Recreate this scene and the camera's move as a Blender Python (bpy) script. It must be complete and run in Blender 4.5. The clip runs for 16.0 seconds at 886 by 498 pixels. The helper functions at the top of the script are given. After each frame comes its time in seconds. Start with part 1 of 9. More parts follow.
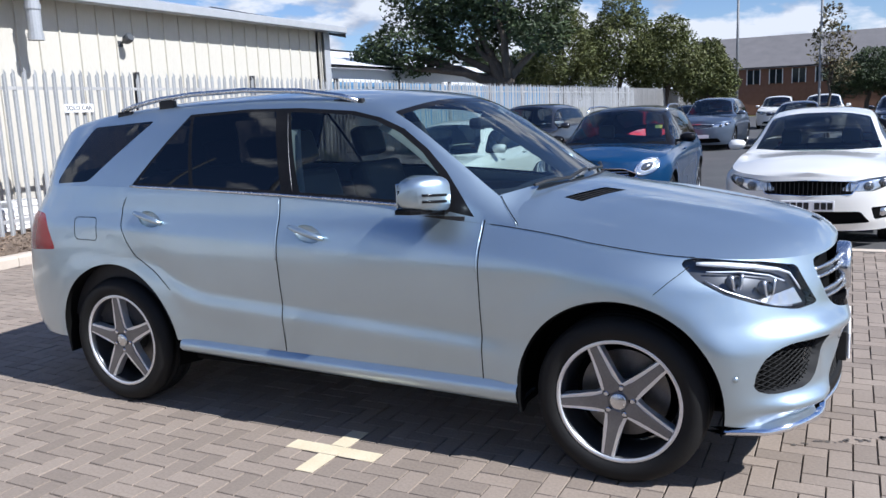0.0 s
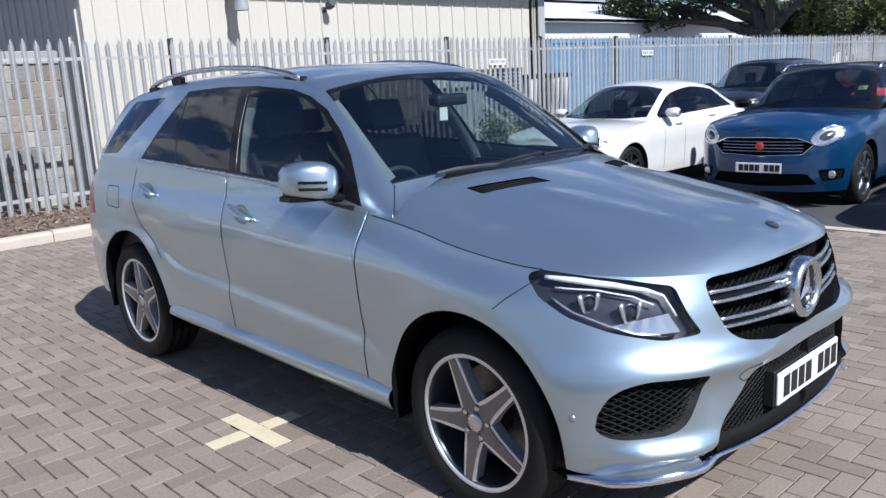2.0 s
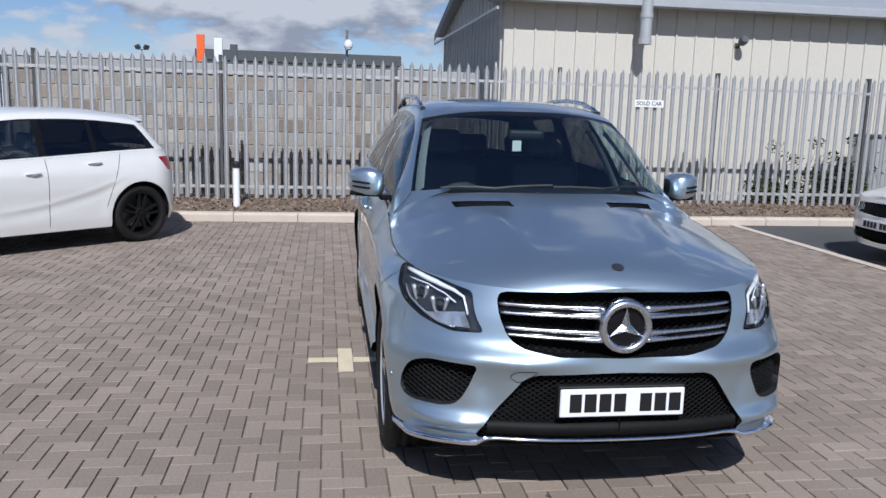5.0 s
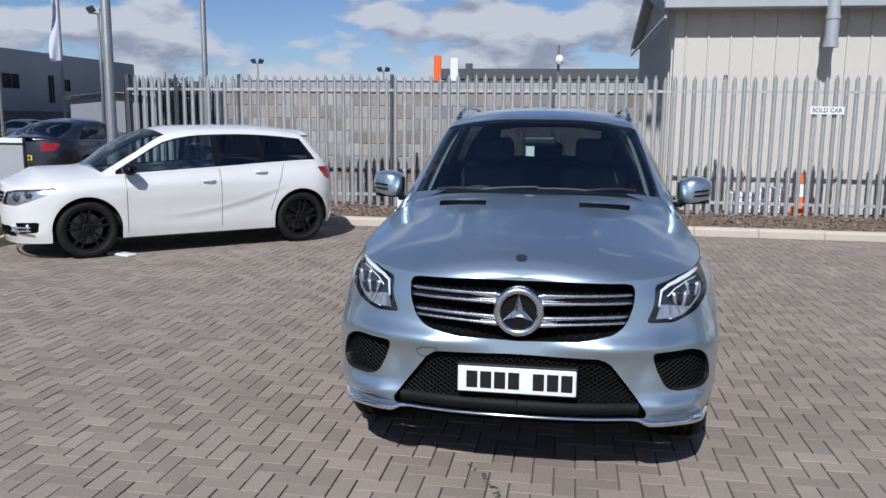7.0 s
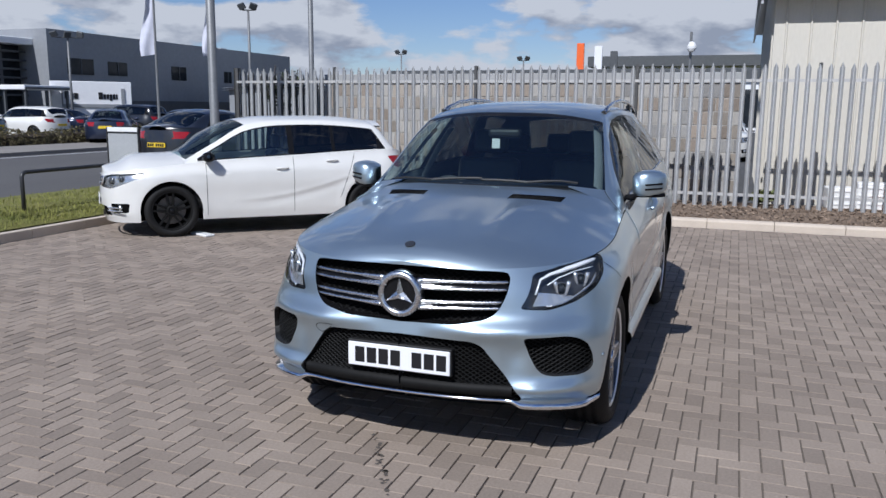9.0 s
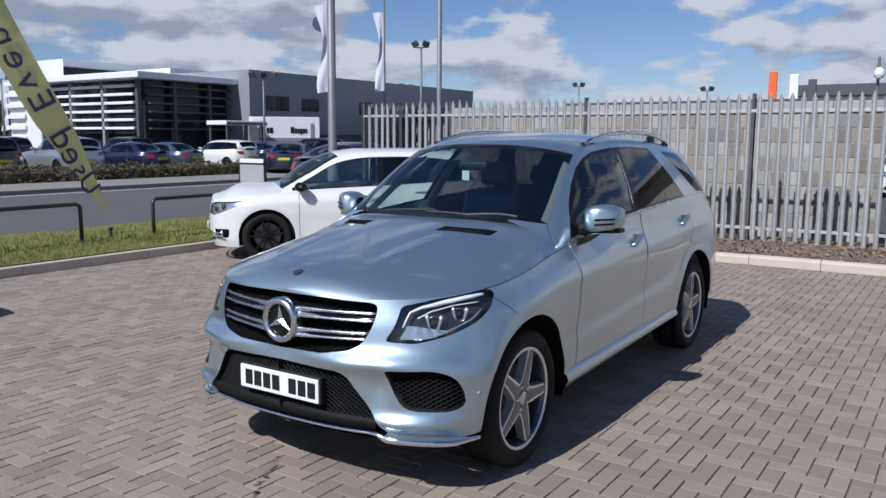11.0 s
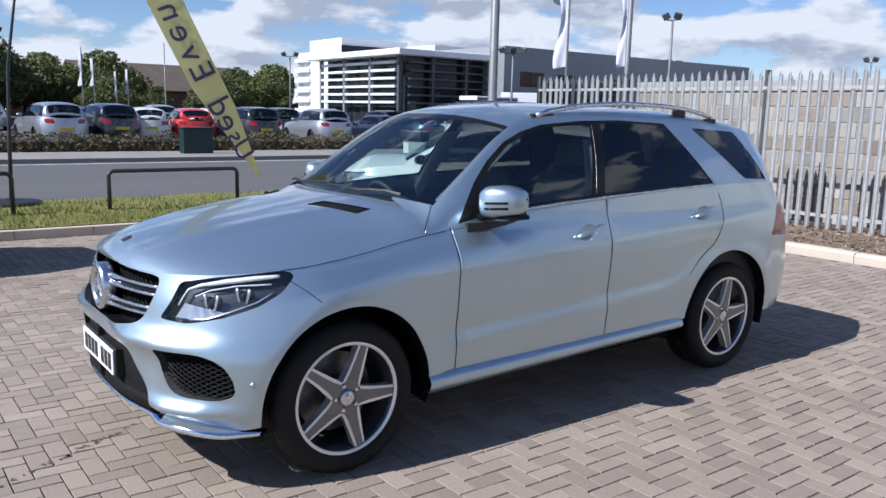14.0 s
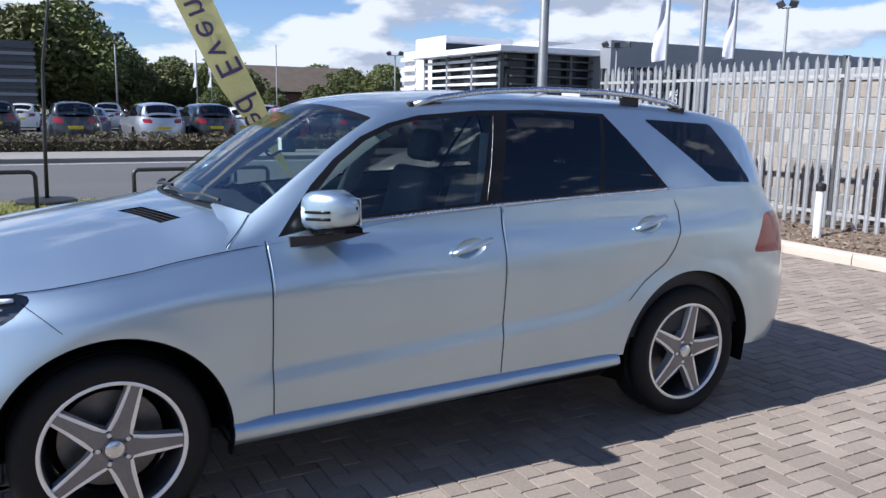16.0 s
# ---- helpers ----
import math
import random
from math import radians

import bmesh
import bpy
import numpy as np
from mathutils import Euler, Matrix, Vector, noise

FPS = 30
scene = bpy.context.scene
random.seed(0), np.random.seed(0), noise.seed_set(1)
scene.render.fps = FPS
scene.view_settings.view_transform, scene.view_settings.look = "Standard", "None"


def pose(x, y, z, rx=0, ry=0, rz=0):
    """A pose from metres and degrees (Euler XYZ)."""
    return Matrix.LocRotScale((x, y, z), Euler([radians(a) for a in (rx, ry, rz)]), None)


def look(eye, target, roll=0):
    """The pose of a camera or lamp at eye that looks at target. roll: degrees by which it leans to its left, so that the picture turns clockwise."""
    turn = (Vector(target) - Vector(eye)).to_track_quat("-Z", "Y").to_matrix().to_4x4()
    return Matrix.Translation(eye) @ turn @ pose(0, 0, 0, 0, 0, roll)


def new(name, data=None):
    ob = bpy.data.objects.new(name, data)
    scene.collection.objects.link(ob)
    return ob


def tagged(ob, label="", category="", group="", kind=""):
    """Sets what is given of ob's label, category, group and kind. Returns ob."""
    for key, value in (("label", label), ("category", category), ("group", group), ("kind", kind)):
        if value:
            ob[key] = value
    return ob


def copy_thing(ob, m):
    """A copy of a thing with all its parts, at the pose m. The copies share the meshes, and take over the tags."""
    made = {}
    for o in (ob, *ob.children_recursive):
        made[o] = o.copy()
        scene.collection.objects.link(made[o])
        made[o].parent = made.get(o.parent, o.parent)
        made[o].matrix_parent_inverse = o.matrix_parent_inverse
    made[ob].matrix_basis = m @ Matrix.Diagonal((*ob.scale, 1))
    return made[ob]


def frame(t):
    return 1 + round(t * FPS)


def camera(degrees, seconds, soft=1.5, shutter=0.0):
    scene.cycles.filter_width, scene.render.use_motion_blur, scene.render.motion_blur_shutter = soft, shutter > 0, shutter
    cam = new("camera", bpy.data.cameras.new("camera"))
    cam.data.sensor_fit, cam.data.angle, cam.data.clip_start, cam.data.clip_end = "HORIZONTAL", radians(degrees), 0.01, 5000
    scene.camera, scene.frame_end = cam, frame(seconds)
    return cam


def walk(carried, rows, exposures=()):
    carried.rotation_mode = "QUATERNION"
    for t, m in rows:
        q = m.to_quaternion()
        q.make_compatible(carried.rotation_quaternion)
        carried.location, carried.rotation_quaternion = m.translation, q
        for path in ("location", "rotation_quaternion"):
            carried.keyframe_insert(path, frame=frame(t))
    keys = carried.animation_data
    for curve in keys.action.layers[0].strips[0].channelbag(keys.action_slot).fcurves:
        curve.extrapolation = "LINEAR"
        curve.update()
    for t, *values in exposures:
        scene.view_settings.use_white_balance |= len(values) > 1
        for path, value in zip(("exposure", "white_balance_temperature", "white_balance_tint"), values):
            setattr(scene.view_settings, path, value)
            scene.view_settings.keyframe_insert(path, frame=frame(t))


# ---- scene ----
cam = camera(57.6, 16.0)
PATH = [
    (0, (2.287, -4.108, 1.602), (1.395, -2.35, 1.265), -2.4),
    (0.5, (2.575, -3.827, 1.635), (1.525, -2.172, 1.234), -1.1),
    (1, (2.816, -3.493, 1.626), (1.68, -1.897, 1.222), -1.4),
    (1.5, (3.122, -3.202, 1.624), (1.851, -1.702, 1.255), -2.5),
    (2, (3.451, -2.909, 1.637), (2.031, -1.563, 1.223), -3.1),
    (2.5, (3.674, -2.569, 1.626), (2.201, -1.296, 1.167), -0.8),
    (3, (4.019, -2.278, 1.643), (2.391, -1.204, 1.202), -0.1),
    (3.5, (4.412, -2.097, 1.632), (2.617, -1.278, 1.305), 0.2),
    (4, (4.754, -1.838, 1.64), (2.884, -1.232, 1.273), 1.5),
    (4.5, (5.07, -1.529, 1.669), (3.153, -1.086, 1.31), 1.5),
    (7, (5.79, 0.206, 1.659), (3.839, -0.1, 1.342), 0.6),
    (7.5, (5.841, 0.568, 1.684), (3.91, 0.135, 1.396), -1.0),
    (8, (5.877, 0.877, 1.697), (3.978, 0.337, 1.379), -0.3),
    (10.5, (5.259, 2.421, 1.702), (3.519, 1.476, 1.419), -0.2),
    (11, (5.075, 2.795, 1.706), (3.423, 1.7, 1.434), 0.3),
    (11.5, (4.89, 3.168, 1.709), (3.293, 2.0, 1.416), 1.6),
    (12, (4.593, 3.44, 1.699), (3.083, 2.164, 1.397), 1.8),
    (12.5, (4.293, 3.722, 1.677), (2.867, 2.353, 1.372), 2.2),
    (13, (3.962, 3.905, 1.67), (2.703, 2.389, 1.325), 1.6),
    (13.5, (3.586, 3.943, 1.674), (2.369, 2.391, 1.342), 1.2),
    (14, (3.255, 3.995, 1.679), (2.069, 2.42, 1.344), 1.4),
    (14.5, (2.929, 3.988, 1.66), (1.786, 2.381, 1.33), 1.1),
    (15, (2.55, 3.926, 1.664), (1.436, 2.298, 1.334), 0.9),
    (15.5, (2.14, 3.973, 1.66), (1.067, 2.317, 1.334), 0.8),
    (16, (1.744, 4.007, 1.655), (0.805, 2.275, 1.311), 0.9),
]
walk(cam, [(t, look(eye, target, roll)) for t, eye, target, roll in PATH], [(t, s, 5800, 12) for t, s in ((0, 0.48), (1.5, 0.39), (2.5, 0.17), (3.5, 0.0), (4.5, -0.06), (8, -0.12), (11, -0.06), (12.5, 0.14), (13.5, 0.36), (15, 0.48), (16, 0.58))])

# ---- world and sun ----
SUN_FROM = Vector((1.0, -0.12, 1.0)).normalized()
world = bpy.data.worlds.new("sky")
scene.world = world
world.use_nodes = True
wt = world.node_tree
wt.nodes.clear()


def wn(kind, operation="", data_type="", blend_type=""):
    n = wt.nodes.new(kind)
    if operation:
        n.operation = operation
    if data_type:
        n.data_type = data_type
    if blend_type:
        n.blend_type = blend_type
    return n


sky = wn("ShaderNodeTexSky")
sky.sky_type = "NISHITA"
sky.sun_disc = False
sky.sun_elevation = math.asin(SUN_FROM.z)
sky.sun_rotation = math.atan2(SUN_FROM.x, SUN_FROM.y)
sky.air_density, sky.dust_density, sky.ozone_density = 1.0, 0.0, 2.0
wtc = wn("ShaderNodeTexCoord")
# heaped clouds: flattened lumps over the whole dome
wcomb = wn("ShaderNodeVectorMath", operation="MULTIPLY")
wcomb.inputs[1].default_value = (1.0, 1.0, 2.6)
wt.links.new(wtc.outputs["Generated"], wcomb.inputs[0])
wnoi = wn("ShaderNodeTexNoise")
wnoi.inputs["Scale"].default_value = 6.0
wnoi.inputs["Detail"].default_value = 6.0
wnoi.inputs["Roughness"].default_value = 0.53
wt.links.new(wcomb.outputs[0], wnoi.inputs["Vector"])
wramp = wn("ShaderNodeValToRGB")
wramp.color_ramp.elements[0].position = 0.412
wramp.color_ramp.elements[0].color = (0, 0, 0, 1)
wramp.color_ramp.elements[1].position = 0.475
wramp.color_ramp.elements[1].color = (1, 1, 1, 1)
# clouds crowd together towards the horizon
wsep = wn("ShaderNodeSeparateXYZ")
wt.links.new(wtc.outputs["Generated"], wsep.inputs[0])
wthin = wn("ShaderNodeMath", operation="MULTIPLY_ADD")
wthin.inputs[1].default_value = -0.30
wt.links.new(wsep.outputs["Z"], wthin.inputs[0])
wt.links.new(wnoi.outputs["Fac"], wthin.inputs[2])
wt.links.new(wthin.outputs[0], wramp.inputs[0])
# grey undersides where the cloud is thick
wshade = wn("ShaderNodeValToRGB")
wshade.color_ramp.elements[0].position = 0.31
wshade.color_ramp.elements[0].color = (7.8, 8.5, 9.9, 1)
wshade.color_ramp.elements[1].position = 0.53
wshade.color_ramp.elements[1].color = (15.0, 15.3, 15.7, 1)
wup = wn("ShaderNodeVectorMath", operation="ADD")
wup.inputs[1].default_value = (0.018, -0.003, 0.052)
wt.links.new(wcomb.outputs[0], wup.inputs[0])
wnoi2 = wn("ShaderNodeTexNoise")
wnoi2.inputs["Scale"].default_value = 6.0
wnoi2.inputs["Detail"].default_value = 6.0
wnoi2.inputs["Roughness"].default_value = 0.5
wt.links.new(wup.outputs[0], wnoi2.inputs["Vector"])
wsub = wn("ShaderNodeMath", operation="SUBTRACT")
wt.links.new(wnoi.outputs["Fac"], wsub.inputs[0])
wt.links.new(wnoi2.outputs["Fac"], wsub.inputs[1])
wlit = wn("ShaderNodeMath", operation="MULTIPLY_ADD")
wlit.inputs[1].default_value = 2.0
wlit.inputs[2].default_value = 0.47
wt.links.new(wsub.outputs[0], wlit.inputs[0])
wt.links.new(wlit.outputs[0], wshade.inputs[0])
wmix = wn("ShaderNodeMix", data_type="RGBA")
wt.links.new(wramp.outputs[0], wmix.inputs[0])
wblue = wn("ShaderNodeMix", data_type="RGBA", blend_type="MULTIPLY")
wblue.inputs[0].default_value = 1.0
wblue.inputs[7].default_value = (1.50, 1.62, 1.96, 1)
wt.links.new(sky.outputs[0], wblue.inputs[6])
wt.links.new(wblue.outputs[2], wmix.inputs[6])
wt.links.new(wshade.outputs[0], wmix.inputs[7])
wbg = wn("ShaderNodeBackground")
wbg.inputs["Strength"].default_value = 0.041
wout = wn("ShaderNodeOutputWorld")
wt.links.new(wmix.outputs[2], wbg.inputs[0])
wt.links.new(wbg.outputs[0], wout.inputs[0])

sun = new("sun", bpy.data.lights.new("sun", "SUN"))
sun.data.energy, sun.data.angle, sun.data.color = 5.0, radians(0.53), (1.0, 0.965, 0.90)
sun.matrix_world = look(SUN_FROM * 50, (0, 0, 0))


# ---- materials ----
def material(name, c1, c2=None, scale=6.0, rough=0.5, rough2=None, metal=0.0, coat=0.0, bump=0.0, bump_scale=None,
             fine=None, random=0.0, spec=0.5, wave=None, stretch=None, island=0.0):
    """A principled surface. Two colours mixed by noise at two scales; bump from the finer noise."""
    m = bpy.data.materials.new(name)
    m.use_nodes = True
    nt = m.node_tree
    b = nt.nodes["Principled BSDF"]
    b.inputs["Metallic"].default_value = metal
    b.inputs["Coat Weight"].default_value = coat
    b.inputs["Coat Roughness"].default_value = 0.04
    b.inputs["Specular IOR Level"].default_value = spec
    b.inputs["Roughness"].default_value = rough
    c2 = c2 or c1
    tc = nt.nodes.new("ShaderNodeTexCoord")
    vec = tc.outputs["Object"]
    if stretch:
        mp = nt.nodes.new("ShaderNodeMapping")
        mp.inputs["Scale"].default_value = stretch
        nt.links.new(vec, mp.inputs[0])
        vec = mp.outputs[0]
    n1 = nt.nodes.new("ShaderNodeTexNoise")
    n1.inputs["Scale"].default_value = scale
    n1.inputs["Detail"].default_value = 5
    n2 = nt.nodes.new("ShaderNodeTexNoise")
    n2.inputs["Scale"].default_value = fine or scale * 9
    n2.inputs["Detail"].default_value = 4
    nt.links.new(vec, n1.inputs["Vector"])
    nt.links.new(vec, n2.inputs["Vector"])
    av = nt.nodes.new("ShaderNodeMath")
    av.operation = "MULTIPLY_ADD"
    av.inputs[1].default_value = 0.5
    hf = nt.nodes.new("ShaderNodeMath")
    hf.operation = "MULTIPLY"
    hf.inputs[1].default_value = 0.5
    nt.links.new(n2.outputs["Fac"], hf.inputs[0])
    nt.links.new(n1.outputs["Fac"], av.inputs[0])
    nt.links.new(hf.outputs[0], av.inputs[2])
    fac = av.outputs[0]
    sharp = nt.nodes.new("ShaderNodeMapRange")
    sharp.inputs[1].default_value, sharp.inputs[2].default_value = 0.33, 0.67
    nt.links.new(fac, sharp.inputs[0])
    mx = nt.nodes.new("ShaderNodeMix")
    mx.data_type = "RGBA"
    mx.inputs[6].default_value = (*c1, 1)
    mx.inputs[7].default_value = (*c2, 1)
    nt.links.new(sharp.outputs[0], mx.inputs[0])
    col = mx.outputs[2]
    if random or island:
        hs = nt.nodes.new("ShaderNodeHueSaturation")
        mr = nt.nodes.new("ShaderNodeMapRange")
        amount = random or island
        mr.inputs[3].default_value, mr.inputs[4].default_value = 1 - amount, 1 + amount
        if random:
            oi = nt.nodes.new("ShaderNodeObjectInfo")
            nt.links.new(oi.outputs["Random"], mr.inputs[0])
        else:
            ge = nt.nodes.new("ShaderNodeNewGeometry")
            nt.links.new(ge.outputs["Random Per Island"], mr.inputs[0])
        nt.links.new(mr.outputs[0], hs.inputs["Value"])
        nt.links.new(col, hs.inputs["Color"])
        col = hs.outputs[0]
    nt.links.new(col, b.inputs["Base Color"])
    if rough2 is not None:
        rr = nt.nodes.new("ShaderNodeMapRange")
        rr.inputs[3].default_value, rr.inputs[4].default_value = rough, rough2
        nt.links.new(sharp.outputs[0], rr.inputs[0])
        nt.links.new(rr.outputs[0], b.inputs["Roughness"])
    if bump:
        bp = nt.nodes.new("ShaderNodeBump")
        bp.inputs["Strength"].default_value = bump
        bp.inputs["Distance"].default_value = bump_scale or 0.01
        nt.links.new(n2.outputs["Fac"], bp.inputs["Height"])
        nt.links.new(bp.outputs[0], b.inputs["Normal"])
    return m


def car_paint(name, c, metal=0.0, rough=0.3, flake=0.0):
    """Base coat, flakes where metallic, clear coat, with faint dust in the roughness."""
    m = bpy.data.materials.new(name)
    m.use_nodes = True
    nt = m.node_tree
    b = nt.nodes["Principled BSDF"]
    b.inputs["Metallic"].default_value = metal
    b.inputs["Roughness"].default_value = rough
    b.inputs["Coat Weight"].default_value = 1.0
    b.inputs["Coat Roughness"].default_value = 0.03
    tc = nt.nodes.new("ShaderNodeTexCoord")
    n1 = nt.nodes.new("ShaderNodeTexNoise")
    n1.inputs["Scale"].default_value = 3.0
    n1.inputs["Detail"].default_value = 6
    nt.links.new(tc.outputs["Object"], n1.inputs["Vector"])
    mx = nt.nodes.new("ShaderNodeMix")
    mx.data_type = "RGBA"
    mx.inputs[6].default_value = (*[v * 0.94 for v in c], 1)
    mx.inputs[7].default_value = (*[min(1, v * 1.05) for v in c], 1)
    nt.links.new(n1.outputs["Fac"], mx.inputs[0])
    nt.links.new(mx.outputs[2], b.inputs["Base Color"])
    rr = nt.nodes.new("ShaderNodeMapRange")
    rr.inputs[1].default_value, rr.inputs[2].default_value = 0.35, 0.75
    rr.inputs[3].default_value, rr.inputs[4].default_value = 0.05, 0.11
    nt.links.new(n1.outputs["Fac"], rr.inputs[0])
    nt.links.new(rr.outputs[0], b.inputs["Coat Roughness"])
    if flake:
        vo = nt.nodes.new("ShaderNodeTexVoronoi")
        vo.inputs["Scale"].default_value = 900
        nt.links.new(tc.outputs["Object"], vo.inputs["Vector"])
        bp = nt.nodes.new("ShaderNodeBump")
        bp.inputs["Strength"].default_value = flake
        bp.inputs["Distance"].default_value = 0.0005
        nt.links.new(vo.outputs["Distance"], bp.inputs["Height"])
        nt.links.new(bp.outputs[0], b.inputs["Normal"])
    return m


def glass(name, tint, gloss=0.07, rough=0.0):
    """A thin pane: tinted, the same from both sides, with gloss that grows at grazing angles."""
    m = bpy.data.materials.new(name)
    m.use_nodes = True
    nt = m.node_tree
    nt.nodes.clear()
    tr = nt.nodes.new("ShaderNodeBsdfTransparent")
    tr.inputs[0].default_value = (*tint, 1)
    gl = nt.nodes.new("ShaderNodeBsdfGlossy")
    gl.inputs["Roughness"].default_value = rough
    lw = nt.nodes.new("ShaderNodeLayerWeight")
    lw.inputs["Blend"].default_value = 0.5
    pw = nt.nodes.new("ShaderNodeMath")
    pw.operation = "POWER"
    pw.inputs[1].default_value = 5.0
    nt.links.new(lw.outputs["Facing"], pw.inputs[0])
    fr = nt.nodes.new("ShaderNodeMapRange")
    fr.inputs[3].default_value, fr.inputs[4].default_value = gloss, 1.0
    nt.links.new(pw.outputs[0], fr.inputs[0])
    mx = nt.nodes.new("ShaderNodeMixShader")
    out = nt.nodes.new("ShaderNodeOutputMaterial")
    nt.links.new(fr.outputs[0], mx.inputs[0])
    nt.links.new(tr.outputs[0], mx.inputs[1])
    nt.links.new(gl.outputs[0], mx.inputs[2])
    nt.links.new(mx.outputs[0], out.inputs[0])
    return m


PAINT = car_paint("ice_blue_metallic_paint", (0.472, 0.574, 0.642), metal=0.90, rough=0.37, flake=0.10)
WHITE_PAINT = car_paint("white_car_paint", (0.75, 0.74, 0.70), rough=0.35)
BLUE_PAINT = car_paint("deep_blue_car_paint", (0.003, 0.050, 0.140), metal=0.35, rough=0.35)
SILVER_PAINT = car_paint("silver_car_paint", (0.45, 0.47, 0.50), metal=0.7, rough=0.35)
GREY_PAINT = car_paint("grey_blue_car_paint", (0.10, 0.13, 0.18), metal=0.6, rough=0.35)
BLACK_PAINT = car_paint("black_car_paint", (0.012, 0.013, 0.017), rough=0.3)
NAVY_PAINT = car_paint("navy_car_paint", (0.015, 0.022, 0.05), metal=0.3, rough=0.3)
RED_PAINT = car_paint("red_car_paint", (0.50, 0.02, 0.02), rough=0.35)
GLASS_CLEAR = glass("clear_car_glass", (0.78, 0.89, 0.87), gloss=0.15)
GLASS_SIDE = glass("tinted_side_glass", (0.64, 0.74, 0.72), gloss=0.09)
GLASS_DARK = glass("privacy_glass", (0.13, 0.125, 0.12), gloss=0.085)
LAMP_COVER = glass("clear_lamp_cover", (0.95, 0.96, 0.97), gloss=0.045)
BLACK_GLOSS = material("gloss_black_trim", (0.008, 0.008, 0.009), (0.012, 0.012, 0.013), rough=0.12, spec=0.16)
BLACK_PLASTIC = material("black_plastic", (0.008, 0.008, 0.0085), (0.016, 0.016, 0.0165), scale=20, rough=0.48, rough2=0.62, bump=0.1)
MESH_BLACK = material("black_grille_mesh", (0.006, 0.006, 0.006), (0.010, 0.010, 0.010), rough=0.6, spec=0.15)
GAP_DARK = material("dark_gap", (0.004, 0.004, 0.004), rough=0.9, spec=0.1)
RUBBER = material("tyre_rubber", (0.006, 0.006, 0.006), (0.014, 0.0135, 0.013), scale=9, rough=0.6, rough2=0.8, bump=0.15, spec=0.3)
CHROME = material("chrome", (0.80, 0.81, 0.83), (0.88, 0.88, 0.90), scale=4, rough=0.07, rough2=0.13, metal=1.0)
SATIN = material("satin_silver", (0.62, 0.64, 0.66), (0.70, 0.71, 0.73), scale=12, rough=0.22, rough2=0.3, metal=1.0)
MACHINED = material("machined_alloy", (0.78, 0.785, 0.79), (0.86, 0.865, 0.87), scale=15, rough=0.34, rough2=0.44, metal=0.75)
RIM_GREY = material("titanium_grey_rim_paint", (0.060, 0.062, 0.068), (0.08, 0.083, 0.09), scale=12, rough=0.3, metal=0.6, coat=0.5)
STEEL_DISC = material("brake_disc_steel", (0.13, 0.125, 0.12), (0.19, 0.185, 0.18), scale=25, rough=0.4, metal=0.9)
PLATE_WHITE = material("white_plate", (0.78, 0.79, 0.80), (0.82, 0.82, 0.83), rough=0.3)
PLATE_YELLOW = material("yellow_plate", (0.75, 0.52, 0.03), rough=0.3)
INK = material("black_ink", (0.01, 0.01, 0.012), rough=0.4)
RED_LENS = material("red_lamp_lens", (0.26, 0.009, 0.013), (0.34, 0.012, 0.016), rough=0.12, coat=0.5)
LEATHER = material("grey_leather", (0.030, 0.030, 0.033), (0.045, 0.045, 0.048), scale=40, rough=0.5, bump=0.2)
CREAM = material("pale_seat_cloth", (0.30, 0.31, 0.32), (0.36, 0.37, 0.38), scale=40, rough=0.8, bump=0.2)
DASH = material("dark_dashboard", (0.02, 0.02, 0.022), (0.03, 0.03, 0.032), scale=60, rough=0.6, bump=0.2)
LAMP_BOWL = material("lamp_bowl_silver", (0.62, 0.64, 0.67), (0.75, 0.77, 0.8), scale=20, rough=0.2, metal=0.8)
LED_STRIP = material("white_light_guide", (0.85, 0.88, 0.92), rough=0.15, coat=1.0)
GALV = material("galvanised_steel", (0.37, 0.365, 0.36), (0.52, 0.505, 0.48), scale=3.5, fine=40, rough=0.42, rough2=0.6, metal=0.35, bump=0.05, island=0.10)
POLE_GREY = material("weathered_grey_column", (0.15, 0.155, 0.16), (0.22, 0.225, 0.23), scale=3, fine=30, rough=0.5, metal=0.2)
DARK_POST = material("weathered_dark_steel_and_pale_shade", (0.045, 0.045, 0.047), (0.09, 0.088, 0.085), scale=6, rough=0.6)
KERB = material("concrete_kerb", (0.50, 0.425, 0.345), (0.63, 0.54, 0.44), scale=3, fine=60, rough=0.85, bump=0.3, island=0.06)
FOOTWAY = material("grey_footway_flags", (0.20, 0.185, 0.165), (0.28, 0.26, 0.235), scale=0.8, fine=40, rough=0.9, bump=0.2)
LAMP_DARK = material("lamp_bowl_grey", (0.13, 0.135, 0.145), (0.20, 0.206, 0.216), scale=20, rough=0.25, metal=0.7)
MULCH = material("bark_mulch", (0.15, 0.105, 0.072), (0.30, 0.220, 0.155), scale=7, fine=55, rough=0.95, bump=1.0, bump_scale=0.05)
PAVER = material("grey_buff_block_paver", (0.224, 0.179, 0.142), (0.318, 0.260, 0.209), scale=1.1, fine=70, rough=0.88, bump=0.35, bump_scale=0.006, island=0.16)
PAVER_ONE = material("grey_buff_block_paver_single", (0.224, 0.179, 0.142), (0.318, 0.260, 0.209), scale=1.1, fine=70, rough=0.88, bump=0.35, bump_scale=0.006, random=0.16)
SAND = material("joint_sand", (0.115, 0.095, 0.078), (0.175, 0.148, 0.120), scale=2, fine=120, rough=0.95, bump=0.4)
CREAM_PAINT = material("worn_cream_road_paint", (0.62, 0.52, 0.34), (0.74, 0.64, 0.46), scale=9, fine=90, rough=0.75, bump=0.3)
